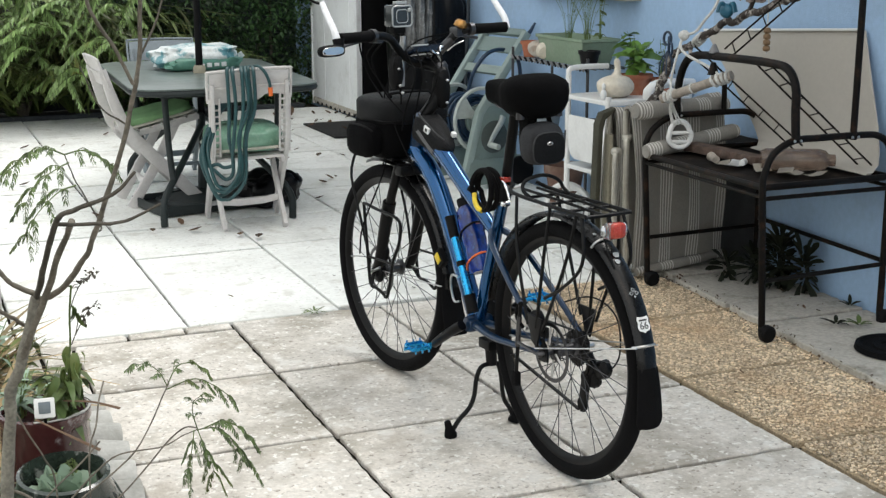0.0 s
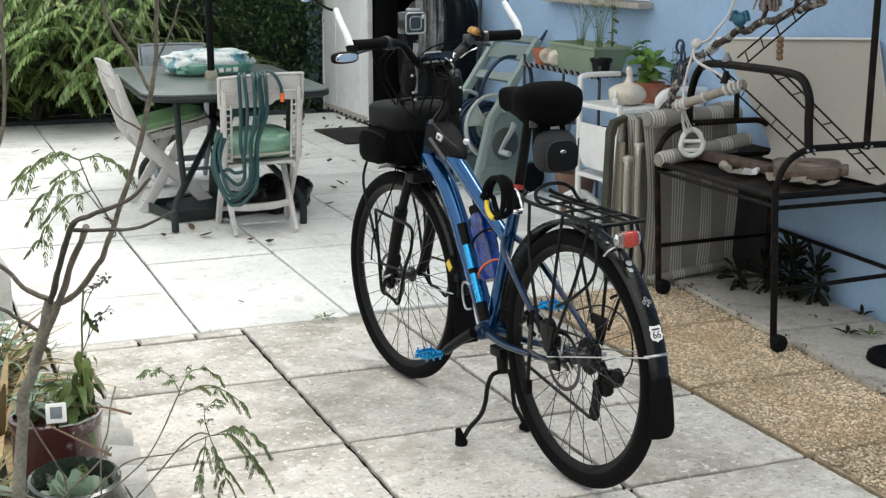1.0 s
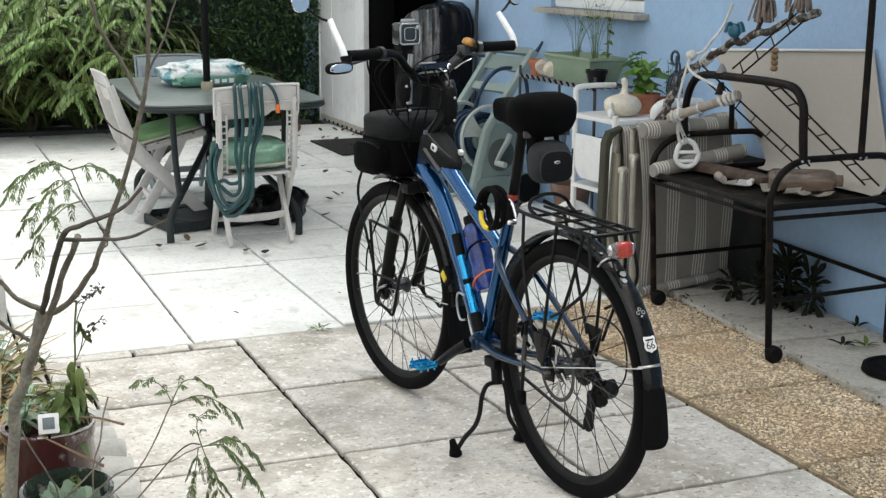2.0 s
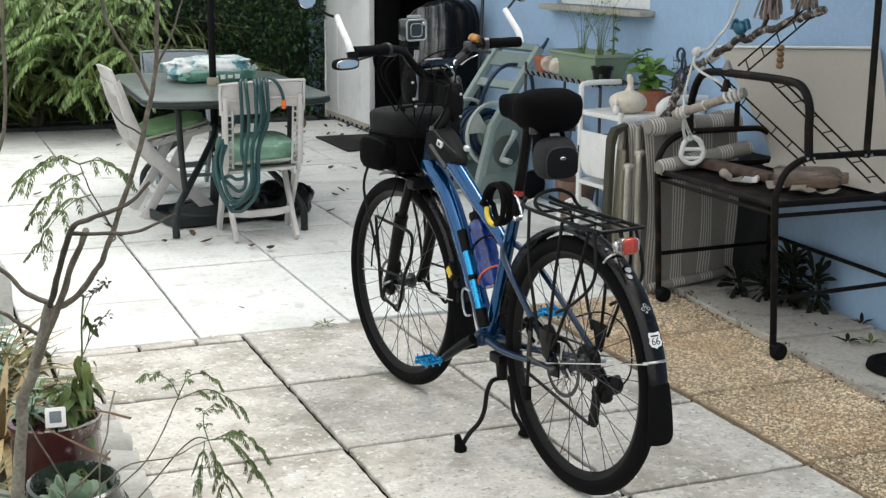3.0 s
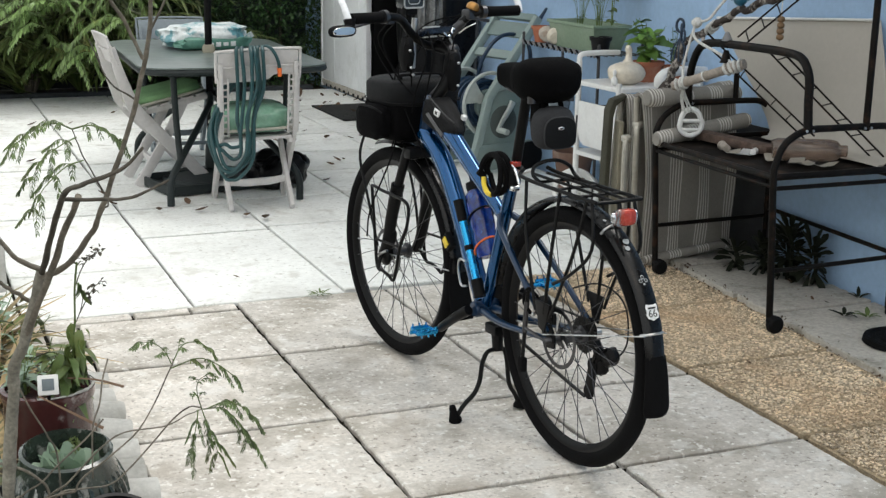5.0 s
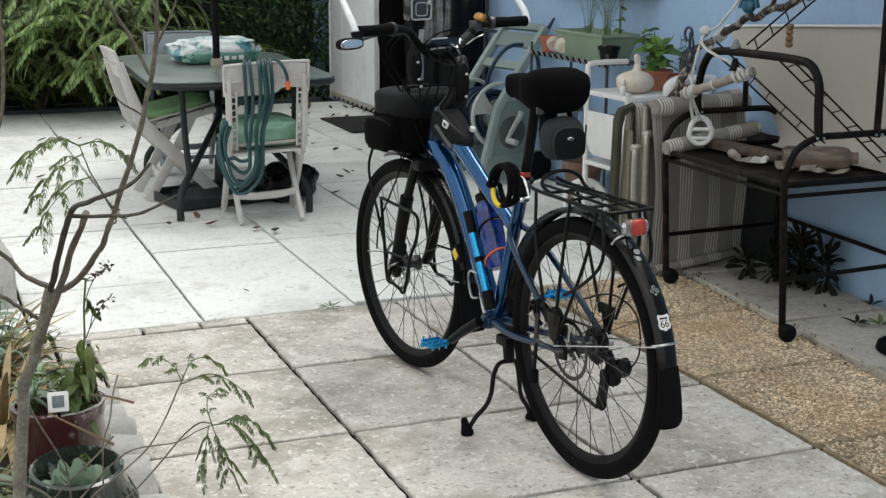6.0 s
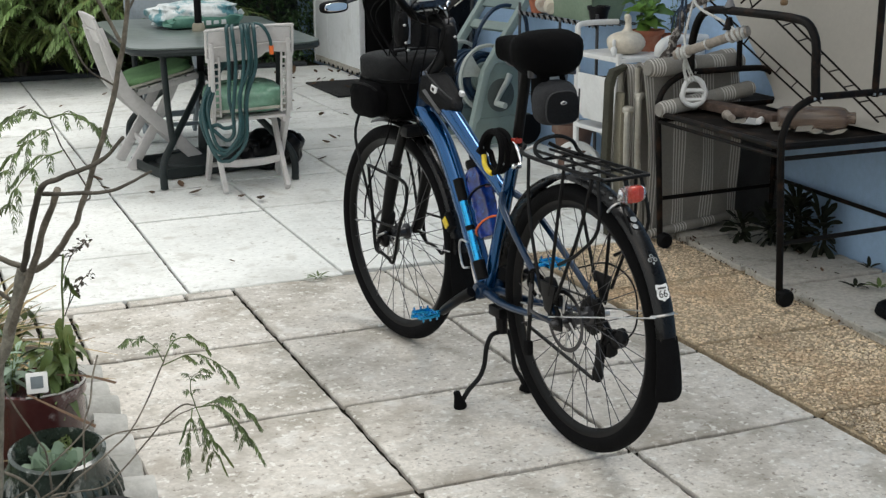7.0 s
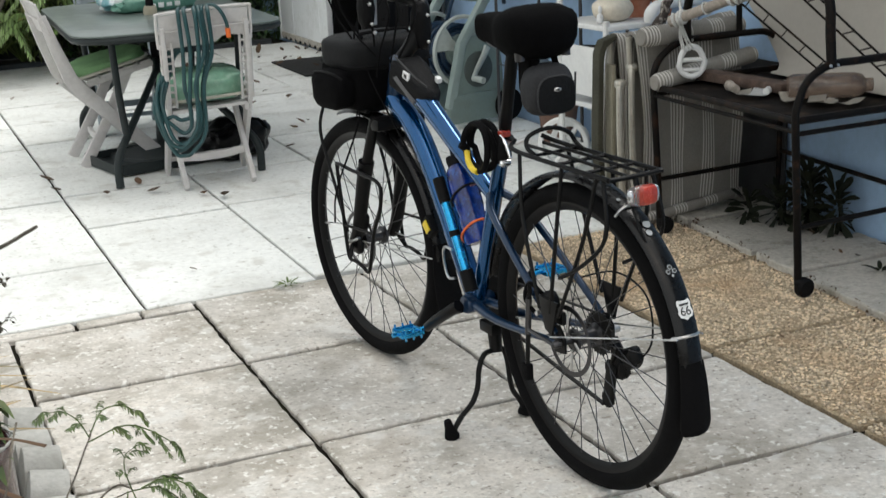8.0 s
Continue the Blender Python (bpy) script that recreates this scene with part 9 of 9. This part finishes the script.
# ---- background plants ----
def palm(m, label, fronds, length, seed, lean=(0.5, 1.15)):
    rd = random.Random(seed)
    pl = thing("palm_clump", label, "palm", m, group="palms along the far edge")
    lv = Leaves()
    lf = blade_mesh(1.0, 0.085, 0.35, 3, 0.3, 0.1)
    sb = B()
    for k in range(fronds):
        a = rd.uniform(0, 6.28)
        e = rd.uniform(*lean)
        ln = length * rd.uniform(0.6, 1.0)
        c, s = math.cos(a), math.sin(a)
        p = curve([(0.04 * c, 0.04 * s, 0.0), (ln * 0.3 * c * math.cos(e), ln * 0.3 * s * math.cos(e), ln * 0.42 * math.sin(e)), (ln * 0.62 * c * math.cos(e), ln * 0.62 * s * math.cos(e), ln * 0.70 * math.sin(e)), (ln * c * 0.95, ln * s * 0.95, ln * 0.62 * math.sin(e))], 6)
        tube(sb, p, [0.010, 0.003], 5)
        n = 20
        for j in range(n):
            t = 0.22 + 0.78 * j / (n - 1)
            i = min(len(p) - 2, int(t * (len(p) - 1)))
            d = (p[i + 1] - p[i]).normalized()
            side = d.cross(V((0, 0, 1)))
            side = side.normalized() if side.length > 0.05 else V((1, 0, 0))
            for q in (-1, 1):
                sc = 0.30 * (0.5 + 0.6 * math.sin(math.pi * min(0.95, 0.1 + 0.85 * t))) * rd.uniform(0.8, 1.2)
                lv.add(aim(p[i], side * q * 0.8 + d * 0.7 + V((0, 0, rd.uniform(-0.5, 0.1))), rd.uniform(-30, 30)) @ Matrix.Diagonal((sc, sc, sc, 1)), lf)
    tagged(part("stalk", sb, M_WEED, pl), kind="stuff")
    ob = new("fronds", lv.mesh("fronds", M_PALM))
    ob.parent = pl
    return pl


for k, (x, y, l) in enumerate(((-1.3, 11.2, 1.7), (-0.4, 11.15, 1.6), (0.35, 11.25, 1.7), (0.95, 11.2, 1.5), (1.45, 11.25, 1.6), (1.15, 11.4, 1.9), (1.9, 11.35, 1.5), (0.65, 11.1, 1.0))):
    palm(pose(x, y, 0.0), "dense arching palm clump along the far patio edge", 22, l, 100 + k)

hedge = thing("hedge", "dense dark green leafy hedge before the far fence", "hedge", pose(0, 0, 0))
lv = Leaves()
rd = random.Random(77)
lf = blade_mesh(1.0, 0.5, 0.2, 2, 0.3, 0.15)
for k in range(16500):
    x = rd.uniform(1.75, 3.66)
    z = rd.uniform(0.0, 1.75)
    y = 11.08 + 0.10 * noise.noise(V((x * 2.2, z * 2.6, 1.0))) + rd.uniform(0, 0.22) + 0.05 * math.sin(z * 6)
    sc = rd.uniform(0.028, 0.055)
    lv.add(aim((x, y, z), (rd.uniform(-1, 1), rd.uniform(-1.2, 0.3), rd.uniform(-0.8, 0.5)), rd.uniform(-40, 40)) @ Matrix.Diagonal((sc, sc, sc, 1)), lf)
hb = new("leaves", lv.mesh("leaves", M_LEAFDK))
hb.parent = hedge
tagged(hb, kind="stuff")
for k in range(9):
    bar("stem", [(1.85 + 0.16 * k, 11.24, 0.0), (1.87 + 0.16 * k + 0.05 * math.sin(k * 2), 11.27, 0.8), (1.85 + 0.16 * k, 11.22, 1.6)], 0.014, hedge, 4, material=M_BARKDK)
bm = B()
box(bm, (0.5, 10.885, 0.0), (5.6, 0.08, 0.065), 0.01)
tagged(part("bed_kerb", bm, M_FENCE), "low dark edging board under the palms", "edging", kind="structure")

# fallen leaves and grit on the far slabs
lv = Leaves()
rd = random.Random(5)
lf = blade_mesh(1.0, 0.55, -0.3, 3, 0.5, 0.2)
for k in range(104):
    x, y = (rd.uniform(2.2, 3.4), rd.uniform(7.3, 10.4)) if k < 59 else ((rd.uniform(0.6, 2.3), rd.uniform(4.7, 10.3)) if k < 86 else (rd.uniform(2.4, 3.3), rd.uniform(3.2, 4.6)))
    sc = rd.uniform(0.03, 0.08) if y > 6 else rd.uniform(0.012, 0.03)
    zz = 0.025 if x > 2.92 and y < 4.9 else 0.004
    lv.add(aim((x, y, zz), (rd.uniform(-1, 1), rd.uniform(-1, 1), 0.05)) @ Matrix.Diagonal((sc, sc, sc, 1)), lf)
tagged(new("fallen_leaves", lv.mesh("fallen_leaves", M_DEADLEAF)), "scattered dead brown leaves on the paving", "leaves", kind="stuff")

# ---- paving pieces ----
def slab_mesh(name, sx, sy, material, h=0.045, chip=0.005, seed=0):
    """A cast slab with worn, slightly wavy edges; top at z = 0."""
    bm = B()
    n = 20
    ring = []
    for (x0, y0), (x1, y1) in (((-1, -1), (1, -1)), ((1, -1), (1, 1)), ((1, 1), (-1, 1)), ((-1, 1), (-1, -1))):
        for k in range(n):
            t = k / n
            x, y = (x0 + (x1 - x0) * t) * sx / 2, (y0 + (y1 - y0) * t) * sy / 2
            d = 1.0 - chip * (0.5 + noise.noise(V((x * 30 + seed, y * 30, seed * 3.1)))) / max(sx, sy) * 2
            ring.append((x * d, y * d))
    low = [bm.verts.new((x, y, -h)) for x, y in ring]
    mid = [bm.verts.new((x, y, -0.004)) for x, y in ring]
    inn = [bm.verts.new((x * (1 - 0.007 / sx), y * (1 - 0.007 / sy), 0)) for x, y in ring]
    k = len(ring)
    for a, b in ((low, mid), (mid, inn)):
        for i in range(k):
            bm.faces.new((a[i], a[(i + 1) % k], b[(i + 1) % k], b[i]))
    bm.faces.new(inn)
    me = bpy.data.meshes.new(name)
    bm.to_mesh(me)
    bm.free()
    me.materials.append(material)
    return me


def lay(parent, xs, ys_all, material, gap, name="slab", lift=0.004, keep=lambda x, y: True, columns=None, gap_y=None, chip=0.005):
    cache = {}
    rnd = random.Random(7)
    for i in range(len(xs) - 1):
        ys = (columns or {}).get(i, ys_all)
        for j in range(len(ys) - 1):
            cx, cy = (xs[i] + xs[i + 1]) / 2, (ys[j] + ys[j + 1]) / 2
            if not keep(cx, cy):
                continue
            sx, sy = round(xs[i + 1] - xs[i] - gap, 3), round(ys[j + 1] - ys[j] - (gap_y or gap), 3)
            var = rnd.randrange(3)
            if (sx, sy, var) not in cache:
                cache[(sx, sy, var)] = slab_mesh(name, sx, sy, material, chip=chip, seed=var * 5.3 + sx)
            piece(name, cache[(sx, sy, var)], parent,
                  pose(cx, cy, rnd.uniform(-lift, 0.0), rnd.uniform(-0.25, 0.25), rnd.uniform(-0.25, 0.25), rnd.uniform(-0.25, 0.25)))


pav = thing("patio_paving_near", "worn square concrete slabs with dark mossy joints", "paving", kind="structure")
bm = B()
box(bm, (1.435, 1.685, -0.032), (1.775, 6.03, 0.026))
part("joint_bed", bm, M_JOINT, pav, smooth=0)
lay(pav, NEAR_X, NEAR_Y, M_SLAB, 0.0092, gap_y=0.0145, chip=0.007, columns={0: NEAR_Y[:-1] + [4.602]})
# narrow make-up pieces where the two pavings meet
for x0, x1, y0, y1 in ((0.450, 0.752, 4.606, 4.673), (0.762, 0.962, 4.614, 4.673), (0.968, 1.136, 4.616, 4.678)):
    me = slab_mesh("infill_strip", x1 - x0, y1 - y0, M_SLAB, chip=0.004, seed=x0 * 9)
    piece("infill_strip", me, pav, pose((x0 + x1) / 2, (y0 + y1) / 2, -0.002, 0, 0, 0.6))
# cut pieces beside the open end of the flower bed
bm = B()
box(bm, (0.342, 4.30, -0.034), (0.40, 0.76, 0.026))
part("joint_bed", bm, M_JOINT, pav, smooth=0)
for x0, x1, y0, y1 in ((0.450, 0.551, 3.93, 4.395), (0.450, 0.551, 4.405, 4.595), (0.15, 0.437, 4.30, 4.673)):
    me = slab_mesh("cut_slab", x1 - x0, y1 - y0, M_SLAB, chip=0.004, seed=y0 * 3)
    piece("cut_slab", me, pav, pose((x0 + x1) / 2, (y0 + y1) / 2, -0.001))
pav2 = thing("patio_paving_far", "pale concrete slabs, glare painted into their colour, with thin dark joints", "paving", kind="structure")
bm = B()
box(bm, (0.10, 7.77, -0.032), (6.8, 6.14, 0.026))
part("joint_bed", bm, M_JOINT, pav2, smooth=0)
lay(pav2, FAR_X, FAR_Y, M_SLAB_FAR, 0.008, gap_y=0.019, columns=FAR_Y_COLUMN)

agg = thing("gravel_strip", "exposed aggregate slabs of tan pebbles", "paving", kind="structure")
AGG_Y = [-1.2, -0.4, 0.25, 0.9, 1.55, 2.19, 2.856, 3.469, 4.10, 4.69]
bm = B()
box(bm, (2.65, 1.745, -0.033), (0.665, 5.88, 0.024))
part("joint_bed", bm, M_JOINT, agg, smooth=0)
lay(agg, [2.320, 2.985], AGG_Y, M_AGG, 0.01, name="aggregate_slab", lift=0.003, gap_y=0.014)

def kerb_front(y):
    """The kerb's front edge runs a little askew to the wall."""
    return 2.914 + 0.093 * (y - 3.87)


# pebbles bedded in the aggregate
rs = np.random.RandomState(3)
ico = bmesh.new()
bmesh.ops.create_icosphere(ico, subdivisions=1, radius=1.0)
iv = np.array([v.co[:] for v in ico.verts])
ifc = np.array([[v.index for v in f.verts] for f in ico.faces])
ico.free()
pv, pf = [], []
N_PEB = 30000
pos = np.column_stack((rs.uniform(2.329, 2.97, N_PEB), rs.uniform(2.2, 4.675, N_PEB)))
for i in range(N_PEB):
    x, y = pos[i]
    if min(abs(y - j) for j in AGG_Y) < 0.011 or x > kerb_front(y) - 0.006:
        continue
    s = rs.uniform(0.0020, 0.0058)
    a = rs.uniform(0, 6.283)
    q = iv * np.array([s * rs.uniform(0.9, 1.5), s, s * 0.6])
    c, sn = math.cos(a), math.sin(a)
    q = np.column_stack((q[:, 0] * c - q[:, 1] * sn + x, q[:, 0] * sn + q[:, 1] * c + y, q[:, 2] + 0.0005))
    pf.append(ifc + 12 * len(pv))
    pv.append(q)
me = raw("pebbles", np.concatenate(pv), np.concatenate(pf), M_PEBBLE)
tagged(new("pebbles", me), "tan and grey pebbles bedded in the aggregate strip", "pebbles", kind="stuff")

# raised kerb strip along the wall
kerb = thing("kerb", "raised weathered concrete slabs along the foot of the wall", "kerb", kind="structure")
KY = [-1.0, -0.2, 0.45, 1.1, 1.75, 2.41, 3.05, 3.852, 4.112, 4.55, 4.9]
for j in range(len(KY) - 1):
    sy, yc = KY[j + 1] - KY[j] - 0.012, (KY[j] + KY[j + 1]) / 2
    x0 = kerb_front(yc)
    sx = 3.389 - x0
    me = slab_mesh("kerb_slab", sx, sy, M_KERB, h=0.095, chip=0.013, seed=j * 2.7)
    for v in me.vertices:
        v.co.x += (0.5 - v.co.x / sx) * 0.093 * v.co.y
    piece("kerb_slab", me, kerb, pose(x0 + sx / 2, yc, 0.021 + 0.002 * math.sin(j * 3.0), 0.2 * math.sin(j), 0.3 * math.cos(j * 2)))

# scalloped edging tiles along the flower bed
edge = thing("bed_edging", "row of pale scalloped concrete edging tiles round the flower bed", "edging", kind="structure")
bm = B()
n = 10
prof = []
for k in range(n + 1):
    a = math.pi * k / n
    prof.append((0.064 * math.cos(a), 0.036 + 0.060 * math.sin(a)))
prof = [(0.064, -0.04)] + prof + [(-0.064, -0.04)]
prism(bm, prof, 0.085, axis="x", bevel=0.005)
tile = bpy.data.meshes.new("edging_tile")
bm.to_mesh(tile)
bm.free()
tile.materials.append(M_TILE)
tile.shade_smooth()
tile.set_sharp_from_angle(angle=radians(40))
rnd = random.Random(5)
for k in range(15):
    y = 1.9 + 0.1335 * k
    piece("edging_tile", tile, edge, pose(0.493 + rnd.uniform(-0.006, 0.006), y, rnd.uniform(-0.006, 0.006), rnd.uniform(-3, 3), rnd.uniform(-4, 4) + 6, rnd.uniform(-5, 5)))

# ---- the plan is drawn in units of METRE; bring every top-level thing to metres ----
for ob in list(scene.objects):
    if ob.parent is None and ob.type in {"MESH", "EMPTY", "FONT"}:
        ob.matrix_basis = Matrix.Scale(METRE, 4) @ ob.matrix_basis
